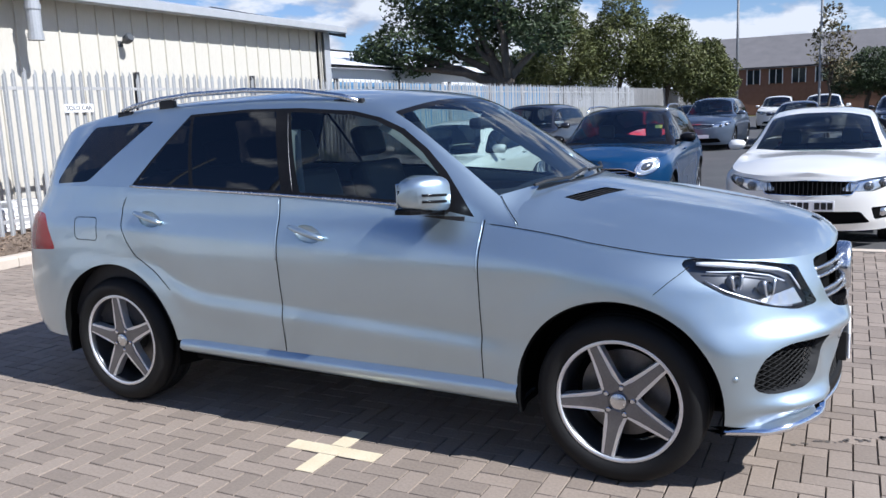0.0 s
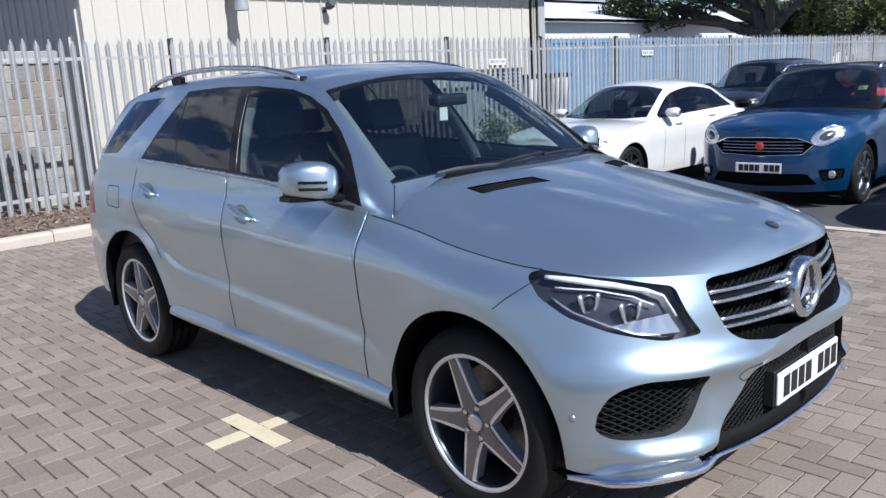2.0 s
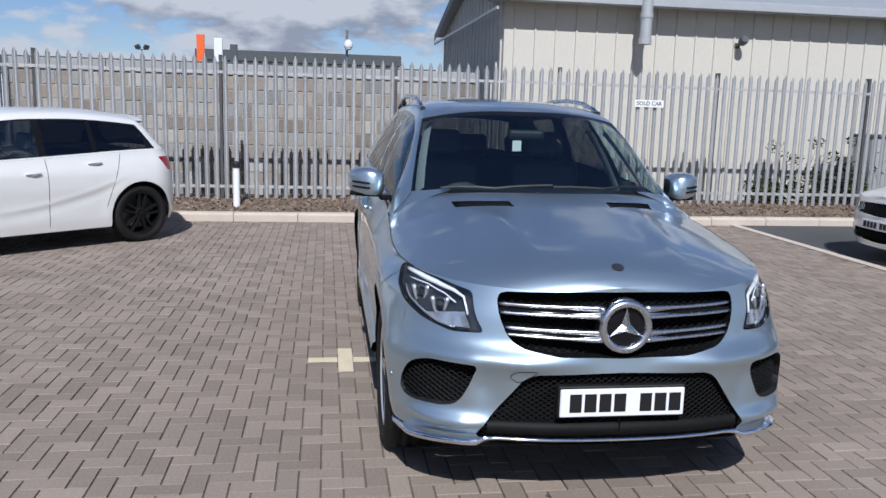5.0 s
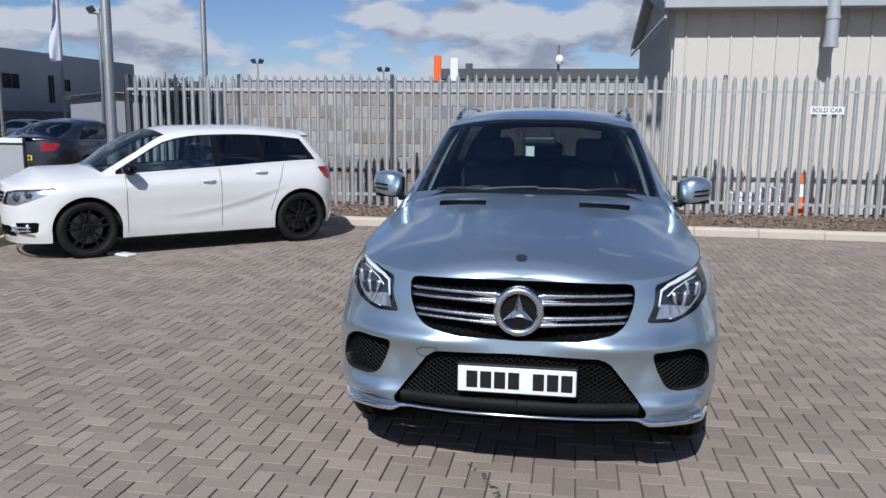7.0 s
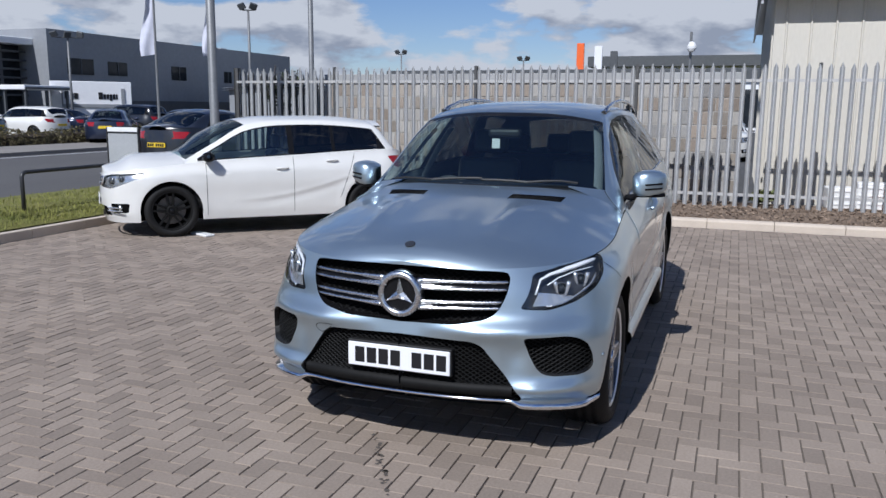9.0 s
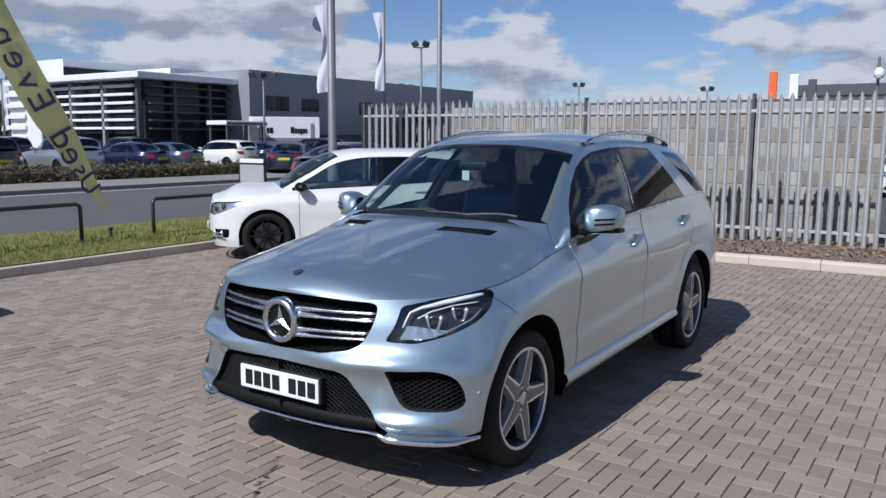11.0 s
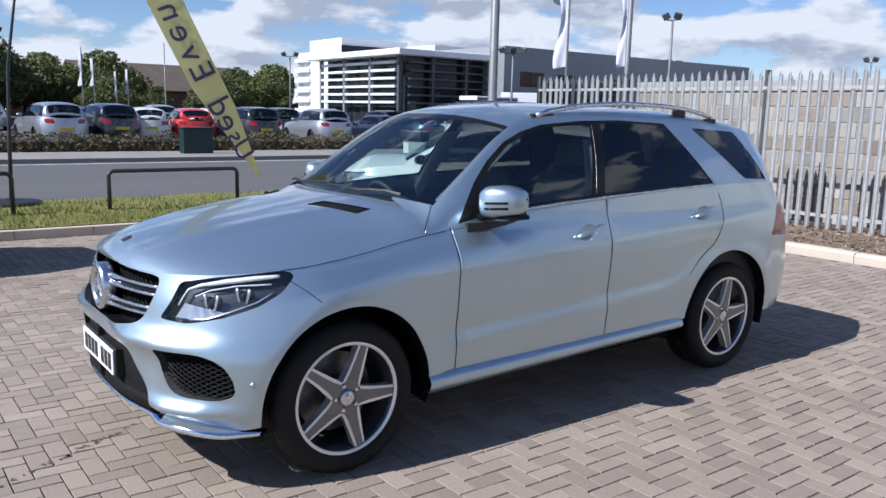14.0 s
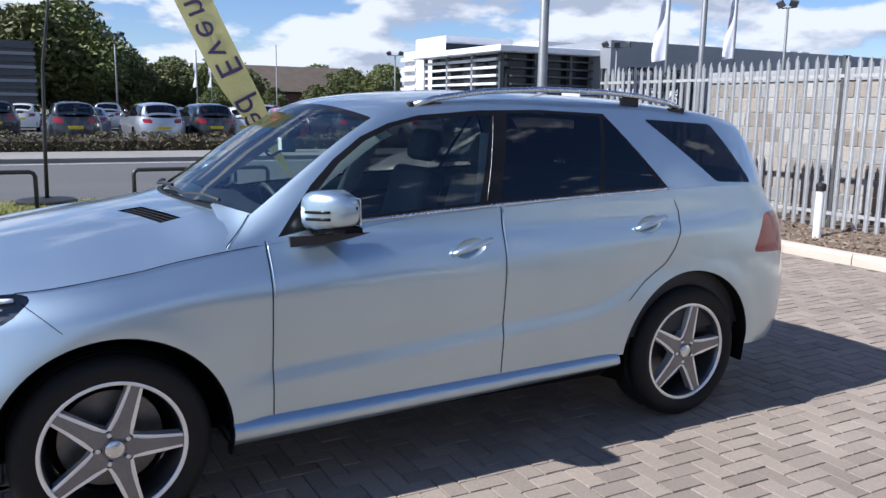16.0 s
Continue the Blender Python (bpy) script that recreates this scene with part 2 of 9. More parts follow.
ASPHALT = material("worn_asphalt", (0.055, 0.055, 0.056), (0.095, 0.094, 0.092), scale=0.7, fine=90, rough=0.9, bump=0.4)
ROAD = material("pale_worn_road", (0.080, 0.077, 0.075), (0.118, 0.114, 0.110), scale=0.25, fine=60, rough=0.9, bump=0.3, stretch=(0.3, 1, 1))
WHITE_LINE = material("worn_white_road_paint", (0.55, 0.54, 0.52), (0.72, 0.71, 0.69), scale=5, fine=50, rough=0.8)
GRASS_SOIL = material("short_grass_ground", (0.120, 0.132, 0.026), (0.235, 0.215, 0.060), scale=1.3, fine=60, rough=0.95, bump=0.8, bump_scale=0.03)
GRASS = material("grass_blade", (0.115, 0.142, 0.024), (0.265, 0.255, 0.062), scale=1.0, rough=0.8, island=0.35)
CLADDING = material("cream_profiled_steel", (0.545, 0.510, 0.435), (0.605, 0.57, 0.495), scale=1.2, fine=30, rough=0.5)
GREY_STEEL = material("grey_gutter_steel", (0.40, 0.41, 0.42), (0.47, 0.48, 0.49), scale=4, rough=0.4, metal=0.2)
DARK_STEEL = material("dark_grey_steel", (0.06, 0.065, 0.07), (0.09, 0.095, 0.10), scale=4, rough=0.5)
STONE_GREY = material("grey_stone_block", (0.22, 0.212, 0.20), (0.31, 0.30, 0.285), scale=2.2, fine=35, rough=0.9, bump=0.6, bump_scale=0.02, random=0.30)
STONE_BROWN = material("brown_stone_block", (0.225, 0.185, 0.150), (0.31, 0.262, 0.215), scale=2.2, fine=35, rough=0.9, bump=0.6, bump_scale=0.02, random=0.25)
STONE_PALE = material("pale_grey_stone_block", (0.32, 0.302, 0.275), (0.42, 0.40, 0.365), scale=2.2, fine=35, rough=0.9, bump=0.6, bump_scale=0.02, random=0.16)
COPING = material("pale_concrete_coping", (0.31, 0.31, 0.305), (0.39, 0.39, 0.38), scale=2.0, fine=40, rough=0.9, bump=0.3, random=0.08)
SPOKE_GREY = material("grey_spoke_face", (0.15, 0.15, 0.155), (0.20, 0.20, 0.205), scale=12, rough=0.35, metal=0.6, coat=0.5)
STONE = material("buff_grey_stone_block", (0.265, 0.230, 0.190), (0.355, 0.312, 0.262), scale=2.2, fine=35, rough=0.9, bump=0.6, bump_scale=0.02, random=0.28)
MORTAR = material("pale_mortar", (0.36, 0.345, 0.315), (0.43, 0.41, 0.375), scale=8, rough=0.95, bump=0.4)
CONTAINER = material("blue_container_steel", (0.085, 0.215, 0.37), (0.125, 0.27, 0.43), scale=1.5, fine=25, rough=0.5)
WHITE_PANEL = material("white_cladding", (0.74, 0.75, 0.76), (0.80, 0.80, 0.81), scale=0.6, rough=0.5)
GREY_PANEL = material("grey_cladding", (0.225, 0.235, 0.25), (0.27, 0.28, 0.295), scale=0.5, rough=0.5)
DARK_GLASS = material("dark_building_glass", (0.012, 0.015, 0.02), (0.03, 0.035, 0.04), scale=0.4, rough=0.06, spec=0.25)
BRICK_RED = material("red_brown_brick", (0.145, 0.072, 0.050), (0.21, 0.108, 0.078), scale=3, fine=30, rough=0.9)
BROWN_TILE = material("brown_roof_tile", (0.078, 0.058, 0.044), (0.118, 0.09, 0.068), scale=1.0, fine=20, rough=0.85)
BIN_GREEN = material("dark_green_paint", (0.008, 0.025, 0.024), (0.014, 0.038, 0.036), scale=5, rough=0.4)
ROOF_TILE = material("grey_roof_tile", (0.12, 0.115, 0.115), (0.17, 0.16, 0.16), scale=1.0, fine=20, rough=0.85)
BARK = material("tree_bark", (0.055, 0.042, 0.032), (0.11, 0.088, 0.068), scale=8, rough=0.95, bump=0.6, stretch=(1, 1, 0.3))
LEAF_DARK = material("dark_green_leaf", (0.022, 0.038, 0.011), (0.056, 0.080, 0.024), scale=0.8, rough=0.55, island=0.4)
LEAF_MID = material("green_leaf", (0.070, 0.090, 0.022), (0.145, 0.150, 0.045), scale=0.6, rough=0.6, island=0.4)
LEAF_PALE = material("pale_green_leaf", (0.085, 0.115, 0.024), (0.17, 0.185, 0.050), scale=0.6, rough=0.6, island=0.4)
LEAF_HEDGE = material("hedge_leaf", (0.065, 0.064, 0.024), (0.145, 0.112, 0.052), scale=0.8, rough=0.7, island=0.35)
ORANGE = material("orange_plastic", (0.75, 0.11, 0.02), (0.82, 0.16, 0.03), rough=0.45)
WHITE_PLASTIC = material("white_plastic", (0.74, 0.74, 0.73), (0.80, 0.80, 0.79), scale=6, rough=0.45)
BLACK_STEEL = material("black_painted_steel", (0.02, 0.02, 0.022), (0.04, 0.04, 0.042), scale=8, rough=0.4)
YELLOW_CLOTH = material("pale_yellow_flag_cloth", (0.66, 0.60, 0.22), (0.74, 0.68, 0.30), scale=3, fine=30, rough=0.8)
PURPLE_INK = material("dark_violet_print", (0.07, 0.05, 0.12), rough=0.8)
WHITE_CLOTH = material("white_flag_cloth", (0.52, 0.53, 0.62), (0.62, 0.63, 0.70), scale=3, rough=0.8)


# ---- mesh helpers ----
def part(name, bm, mat, parent=None, label="", smooth=False, normals=None):
    me = bpy.data.meshes.new(name)
    nl = bm.verts.layers.float_vector.get("nrm")
    keep = [v[nl].copy() for v in bm.verts] if nl else None
    bm.to_mesh(me)
    bm.free()
    if isinstance(mat, (list, tuple)):
        for x in mat:
            me.materials.append(x)
    else:
        me.materials.append(mat)
    if smooth:
        me.polygons.foreach_set("use_smooth", [True] * len(me.polygons))
    if keep and smooth:
        me.normals_split_custom_set_from_vertices([tuple(k) for k in keep])
    ob = new(name, me)
    if parent is not None:
        ob.parent = parent
    if label:
        ob["label"] = label
    return ob


def empty(name, m, label, category, group="", kind=""):
    ob = new(name)
    ob.matrix_world = m
    return tagged(ob, label, category, group, kind)


def box(bm, x0, x1, y0, y1, z0, z1, bevel=0.0, m=None, seg=1):
    vs = [bm.verts.new((x, y, z)) for x in (x0, x1) for y in (y0, y1) for z in (z0, z1)]
    fs = [bm.faces.new([vs[i] for i in q]) for q in ((0, 1, 3, 2), (4, 6, 7, 5), (0, 4, 5, 1), (2, 3, 7, 6), (0, 2, 6, 4), (1, 5, 7, 3))]
    out = vs
    if bevel:
        es = list({e for f in fs for e in f.edges})
        r = bmesh.ops.bevel(bm, geom=es, offset=bevel, segments=seg, affect="EDGES", profile=0.5)
        out = list({v for f in r["faces"] for v in f.verts} | {v for v in vs if v.is_valid})
    if m is not None:
        bmesh.ops.transform(bm, matrix=m, verts=out)
    return out


def lathe(bm, prof, n, m=None, closed=False):
    """Turns (radius, height) pairs about the local z axis."""
    rings = []
    for r, h in prof:
        rings.append([bm.verts.new((r * math.cos(2 * math.pi * i / n), r * math.sin(2 * math.pi * i / n), h)) for i in range(n)])
    for a, b in zip(rings, rings[1:]):
        for i in range(n):
            j = (i + 1) % n
            bm.faces.new((a[i], a[j], b[j], b[i]))
    if closed:
        for ring, flip in ((rings[0], True), (rings[-1], False)):
            bm.faces.new(list(reversed(ring)) if flip else ring)
    vs = [v for r in rings for v in r]
    if m is not None:
        bmesh.ops.transform(bm, matrix=m, verts=vs)
    return vs


def tube(bm, pts, r, n=8, caps=True, flat=1.0):
    """A round bar along the points; r may be one radius or one a point."""
    pts = [Vector(p) for p in pts]
    rad = r if isinstance(r, (list, tuple)) else [r] * len(pts)
    rings, up = [], None
    for i, p in enumerate(pts):
        d = (pts[min(i + 1, len(pts) - 1)] - pts[max(i - 1, 0)]).normalized()
        if up is None:
            up = Vector((0, 0, 1)) if abs(d.z) < 0.9 else Vector((1, 0, 0))
        side = d.cross(up).normalized()
        up = side.cross(d).normalized()
        rings.append([bm.verts.new(p + rad[i] * (math.cos(2 * math.pi * k / n) * side + flat * math.sin(2 * math.pi * k / n) * up)) for k in range(n)])
    for a, b in zip(rings, rings[1:]):
        for k in range(n):
            j = (k + 1) % n
            bm.faces.new((a[k], a[j], b[j], b[k]))
    if caps:
        bm.faces.new(list(reversed(rings[0])))
        bm.faces.new(rings[-1])
    return rings


def prism(bm, poly, h0, h1, m=None, bevel=0.0):
    """A plate: the polygon (counter-clockwise) from height h0 to h1 along local z."""
    lo = [bm.verts.new((x, y, h0)) for x, y in poly]
    hi = [bm.verts.new((x, y, h1)) for x, y in poly]
    n = len(poly)
    fs = [bm.faces.new(list(reversed(lo))), bm.faces.new(hi)]
    for i in range(n):
        j = (i + 1) % n
        fs.append(bm.faces.new((lo[i], lo[j], hi[j], hi[i])))
    vs = lo + hi
    if bevel:
        r = bmesh.ops.bevel(bm, geom=list(fs[1].edges), offset=bevel, segments=2, affect="EDGES", profile=0.5)
        vs = list({v for f in r["faces"] for v in f.verts} | {v for v in vs if v.is_valid})
    if m is not None:
        bmesh.ops.transform(bm, matrix=m, verts=vs)
    return vs


def quad_grid(bm, rows):
    """Faces between equal rows of points. Returns the vertices."""
    vv = [[bm.verts.new(p) for p in row] for row in rows]
    for a, b in zip(vv, vv[1:]):
        for i in range(len(a) - 1):
            bm.faces.new((a[i], a[i + 1], b[i + 1], b[i]))
    return vv


def fix_normals(bm):
    bmesh.ops.recalc_face_normals(bm, faces=bm.faces[:])


def smoothcurve(pts):
    """A monotone cubic through (a, b) pairs, as a function."""
    pts = sorted(pts)
    xs = [p[0] for p in pts]
    ys = [p[1] for p in pts]
    n = len(xs)
    h = [xs[i + 1] - xs[i] for i in range(n - 1)]
    d = [(ys[i + 1] - ys[i]) / h[i] for i in range(n - 1)]
    m = [d[0]] + [0 if d[i - 1] * d[i] <= 0 else 2 * d[i - 1] * d[i] / (d[i - 1] + d[i]) for i in range(1, n - 1)] + [d[-1]]

    def f(x):
        if x <= xs[0]:
            return ys[0]
        if x >= xs[-1]:
            return ys[-1]
        i = max(k for k in range(n - 1) if xs[k] <= x)
        t = (x - xs[i]) / h[i]
        return ((1 + 2 * t) * (1 - t) ** 2 * ys[i] + t * (1 - t) ** 2 * h[i] * m[i] + t * t * (3 - 2 * t) * ys[i + 1] + t * t * (t - 1) * h[i] * m[i + 1])
    return f


# ---- cars: the skin ----
from mathutils.bvhtree import BVHTree


def arc_params(n, power, count):
    """Angles that step evenly along a superellipse quarter, from the nose round to the flank."""
    k = 400
    pts = []
    for i in range(k + 1):
        a = math.pi / 2 * i / k
        pts.append((math.cos(a) ** (2 / power), n * math.sin(a) ** (2 / power)))
    acc = [0.0]
    for p, q in zip(pts, pts[1:]):
        acc.append(acc[-1] + math.hypot(q[0] - p[0], q[1] - p[1]))
    out, j = [], 0
    for i in range(count + 1):
        s = acc[-1] * i / count
        while j < k and acc[j + 1] < s:
            j += 1
        j = min(j, k - 1)
        out.append(math.pi / 2 * (j + (s - acc[j]) / (acc[j + 1] - acc[j])) / k)
    return out


class Skin:
    """Half a car's skin (the left half, y >= 0) as three meshes: sides, bonnet, cabin."""

    def __init__(self, P, fine=1.0):
        self.P = P
        nose, tail = smoothcurve(P["nose"]), smoothcurve(P["tail"])
        width = smoothcurve(P["width"])
        top, topy = smoothcurve(P["top"]), smoothcurve(P["topy"])
        bottom = smoothcurve(P["bottom"])
        crown, cabz, caby = smoothcurve(P["crown"]), smoothcurve(P["cabz"]), smoothcurve(P["caby"])
        self.top, self.topy, self.crown, self.cabz, self.caby = top, topy, crown, cabz, caby
        xmr, nf, nr = P["xmr"], P["nf"], P["nr"]
        xmid = smoothcurve(P["xmf"]) if isinstance(P["xmf"], list) else (lambda z: P["xmf"])
        xmf = xmid(0.7)
        ca, cs, cv = int(40 * fine), int(70 * fine), int(34 * fine)
        W0 = max(w for _, w in P["width"])
        fr = arc_params(W0 / (nose(0.7) - xmf), nf, ca)
        rr = arc_params(W0 / (xmr - tail(0.7)), nr, ca)

        def around(z):
            out = []
            for a in fr:
                out.append((xmf + (nose(z) - xmf) * math.cos(a) ** (2 / nf), math.sin(a) ** (2 / nf)))
            for i in range(1, cs):
                out.append((xmf + (xmr - xmf) * i / cs, 1.0))
            for a in reversed(rr):
                out.append((xmr + (tail(z) - xmr) * math.cos(a) ** (2 / nr), math.sin(a) ** (2 / nr)))
            return out
        ref = around(0.7)
        rows = [[] for _ in range(cv + 1)]
        for i, (xr, yr) in enumerate(ref):
            zb, zt = bottom(xr), top(xr)
            for j in range(cv + 1):
                v = j / cv
                z = zb + (zt - zb) * v
                x, yy = around_one(z, i, fr, rr, ca, cs, xmid(z), xmr, nf, nr, nose, tail)
                w = width(z)
                # the flank closes on the shoulder line
                k = max(0.0, (v - 0.80) / 0.20)
                w = w + (topy(xr) - width(zt)) * k * k * (3 - 2 * k) * 1.0
                for wx in P["axles"]:
                    d = math.hypot(x - wx, z - P["wheel_r"])
                    w += P["flare"] * math.exp(-((d - P["arch_r"] - 0.03) / 0.075) ** 2)
                w += P.get("sculpt", lambda x, z: 0.0)(x, z)
                xs = P.get("front_sculpt", lambda y, z: 0.0)(w * yy, z) * min(1.0, (x - xmid(z)) / (nose(z) - xmid(z)) * 1.6) if x > xmid(z) else 0.0
                rows[j].append((x + xs, w * yy, z))
        bm = bmesh.new()
        vv = quad_grid(bm, rows)
        self.side = bm
        toprow = [tuple(v.co) for v in vv[-1]]
        self.toprow = toprow
        # bonnet: from the shoulder line across to the middle
        bm = bmesh.new()
        cb = int(20 * fine)
        xb = P["bonnet_end"]
        strips = []
        edge = [p for p in toprow if p[0] >= xb - 0.02]
        for x, y, z in edge:
            zc = min(crown(x), P.get("hood_max", 9.0))
            row = []
            for i in range(cb + 1):
                t = i / cb
                yy = y * (1 - t)
                zz = z + (zc - z) * (1 - (1 - t) ** (P.get("bonnet_p", 2.3) + 3.5 * P.get("square_rear", 0.0) * max(0.0, min(1.0, (P["bonnet_end"] + 0.34 - x) / 0.34)) ** 1.5))
                zz += P.get("bonnet_sculpt", lambda x, y: 0.0)(x, yy)
                row.append((x, yy, zz))
            strips.append(row)
        quad_grid(bm, strips)
        self.bonnet = bm
        # cabin: sections across, standing on the upper edge of the sides
        edge_pts = sorted(toprow)

        def rim_at(x):
            for p, q in zip(edge_pts, edge_pts[1:]):
                if p[0] <= x <= q[0] and q[0] > p[0]:
                    t = (x - p[0]) / (q[0] - p[0])
                    return p[2] + (q[2] - p[2]) * t, max(0.25, p[1] + (q[1] - p[1]) * t)
            return top(x), 0.25 if x < 0 else topy(x)
        bm = bmesh.new()
        strips = []
        x0, x1 = P["cab_x"]
        nx = int(90 * fine)
        nr_, ns_ = int(18 * fine), int(18 * fine)
        for i in range(nx + 1):
            x = x0 + (x1 - x0) * i / nx
            zc, zk, yk = crown(x), cabz(x), caby(x)
            zb, yb = rim_at(x)
            yb -= P.get("ledge", 0.012)
            if x < xmr:
                # the cabin closes with the rounded tail
                yk = min(yk, yb * 0.96)
            zk = min(zk, zc - 0.005)
            zk = max(zk, zb + 0.002)
            zc = max(zc, zk + 0.002)
            row = []
            for j in range(nr_ + 1):
                t = j / nr_
                y = yk * t
                row.append((x, y, zc - (zc - zk) * t ** P.get("roof_p", 2.4)))
            for j in range(1, ns_ + 1):
                t = j / ns_
                y = yk + (yb - yk) * t + P.get("bow", 0.022) * math.sin(math.pi * t)
                row.append((x, y, zk + (zb - zk) * t))
            # round the cantrail
            for _ in range(P.get("soften", 3)):
                row = [row[0]] + [(x, (row[k - 1][1] + 2 * row[k][1] + row[k + 1][1]) / 4, (row[k - 1][2] + 2 * row[k][2] + row[k + 1][2]) / 4) if abs(k - nr_) < 5 else row[k] for k in range(1, len(row) - 1)] + [row[-1]]
            strips.append(row)
        quad_grid(bm, strips)
        self.cabin = bm
        vs, fs = [], []
        for bm in (self.side, self.bonnet, self.cabin):
            out = Vector((0, 1, 0.35))
            bmesh.ops.recalc_face_normals(bm, faces=bm.faces[:])
            bm.normal_update()
            tot = sum((f.normal.dot(out) * f.calc_area() for f in bm.faces))
            if tot < 0:
                bmesh.ops.reverse_faces(bm, faces=bm.faces[:])
            bm.normal_update()
            lay = bm.verts.layers.float_vector.new("nrm")
            for v in bm.verts:
                n = v.normal.copy()
                if abs(v.co.y) < 1e-4:
                    n.y = 0
                    n.normalize()
                v[lay] = n
            bm.verts.index_update()
            o = len(vs)
            vs += [v.co.copy() for v in bm.verts]
            fs += [[o + v.index for v in f.verts] for f in bm.faces]
        self.tree = BVHTree.FromPolygons(vs, fs)

    def flank(self, x, z, off=0.0):
        """The skin's point and normal at (x, z), seen from the side."""
        hit = self.tree.ray_cast(Vector((x, 3, z)), Vector((0, -1, 0)))
        if hit[0] is None:
            hit = self.tree.find_nearest(Vector((x, 0.9, z)))
        n = hit[1] if hit[1].y > 0 else -hit[1]
        return hit[0] + n * off, n

    def front(self, y, z, off=0.0):
        hit = self.tree.ray_cast(Vector((5, abs(y), z)), Vector((-1, 0, 0)))
        if hit[0] is None:
            hit = self.tree.find_nearest(Vector((2.2, abs(y), z)))
        n = hit[1] if hit[1].x > 0 else -hit[1]
        p = hit[0] + n * off
        if y < 0:
            p.y, n = -p.y, Vector((n.x, -n.y, n.z))
        return p, n

    def above(self, x, y, off=0.0):
        hit = self.tree.ray_cast(Vector((x, abs(y), 4)), Vector((0, 0, -1)))
        if hit[0] is None:
            hit = self.tree.find_nearest(Vector((x, abs(y), 1.0)))
        n = hit[1] if hit[1].z > 0 else -hit[1]
        p = hit[0] + n * off
        if y < 0:
            p.y, n = -p.y, Vector((n.x, -n.y, n.z))
        return p, n


def around_one(z, i, fr, rr, ca, cs, xmf, xmr, nf, nr, nose, tail):
    if i <= ca:
        a = fr[i]
        return xmf + (nose(z) - xmf) * math.cos(a) ** (2 / nf), math.sin(a) ** (2 / nf)
    if i < ca + cs:
        return xmf + (xmr - xmf) * (i - ca) / cs, 1.0
    a = list(reversed(rr))[i - ca - cs]
    return xmr + (tail(z) - xmr) * math.cos(a) ** (2 / nr), math.sin(a) ** (2 / nr)


def inside(poly, x, y):
    r, j = False, len(poly) - 1
    for i in range(len(poly)):
        xi, yi = poly[i]
        xj, yj = poly[j]
        if (yi > y) != (yj > y) and x < (xj - xi) * (y - yi) / (yj - yi) + xi:
            r = not r
        j = i
    return r


def cut(bm, poly, ax, keep=None):
    """Cuts the outline into the mesh, along the axis that is not in ax, and takes the faces inside out into a new mesh."""
    a, b = ax
    lo = [min(p[k] for p in poly) - 0.03 for k in (0, 1)]
    hi = [max(p[k] for p in poly) + 0.03 for k in (0, 1)]

    def near(f):
        c0 = [v.co[a] for v in f.verts]
        c1 = [v.co[b] for v in f.verts]
        return max(c0) > lo[0] and min(c0) < hi[0] and max(c1) > lo[1] and min(c1) < hi[1] and (keep is None or keep(f.calc_center_median()))
    n = len(poly)
    for i in range(n):
        p, q = poly[i], poly[(i + 1) % n]
        d = (q[0] - p[0], q[1] - p[1])
        if math.hypot(*d) < 1e-6:
            continue
        no, co = [0, 0, 0], [0, 0, 0]
        no[a], no[b] = -d[1], d[0]
        co[a], co[b] = p
        e = 0.002
        s0, s1 = (min(p[0], q[0]) - e, max(p[0], q[0]) + e), (min(p[1], q[1]) - e, max(p[1], q[1]) + e)
        fs = []
        for f in bm.faces:
            c0 = [v.co[a] for v in f.verts]
            if max(c0) < s0[0] or min(c0) > s0[1]:
                continue
            c1 = [v.co[b] for v in f.verts]
            if max(c1) < s1[0] or min(c1) > s1[1]:
                continue
            if keep is None or keep(f.calc_center_median()):
                fs.append(f)
        if fs:
            geom = fs + list({v for f in fs for v in f.verts}) + list({x for f in fs for x in f.edges})
            bmesh.ops.bisect_plane(bm, geom=geom, dist=1e-5, plane_co=co, plane_no=no)
    took = []
    for f in bm.faces:
        if near(f):
            c = f.calc_center_median()
            if inside(poly, c[a], c[b]):
                took.append(f)
    return take(bm, took)


def take(bm, faces):
    out = bmesh.new()
    src = bm.verts.layers.float_vector.get("nrm")
    dst = out.verts.layers.float_vector.new("nrm")
    made = {}
    for f in faces:
        vs = []
        for v in f.verts:
            if v not in made:
                w = out.verts.new(v.co)
                w[dst] = v[src]
                made[v] = w
            vs.append(made[v])
        out.faces.new(vs)
    bmesh.ops.delete(bm, geom=faces, context="FACES")
    return out


def copy_bm(bm):
    me = bpy.data.meshes.new("tmp")
    bm.to_mesh(me)
    out = bmesh.new()
    src = bm.verts.layers.float_vector.get("nrm")
    keep = [v[src].copy() for v in bm.verts] if src else None
    out.from_mesh(me)
    bpy.data.meshes.remove(me)
    if keep:
        for n in ("nrm",):
            dst = out.verts.layers.float_vector.get(n) or out.verts.layers.float_vector.new(n)
        out.verts.ensure_lookup_table()
        for v, k in zip(out.verts, keep):
            v[dst] = k
    return out


def flip(bm):
    """The mirror image across y = 0, in place."""
    lay = bm.verts.layers.float_vector.get("nrm")
    for v in bm.verts:
        v.co.y = -v.co.y
        if lay:
            n = v[lay].copy()
            n.y = -n.y
            v[lay] = n
    bmesh.ops.reverse_faces(bm, faces=bm.faces[:])
    return bm


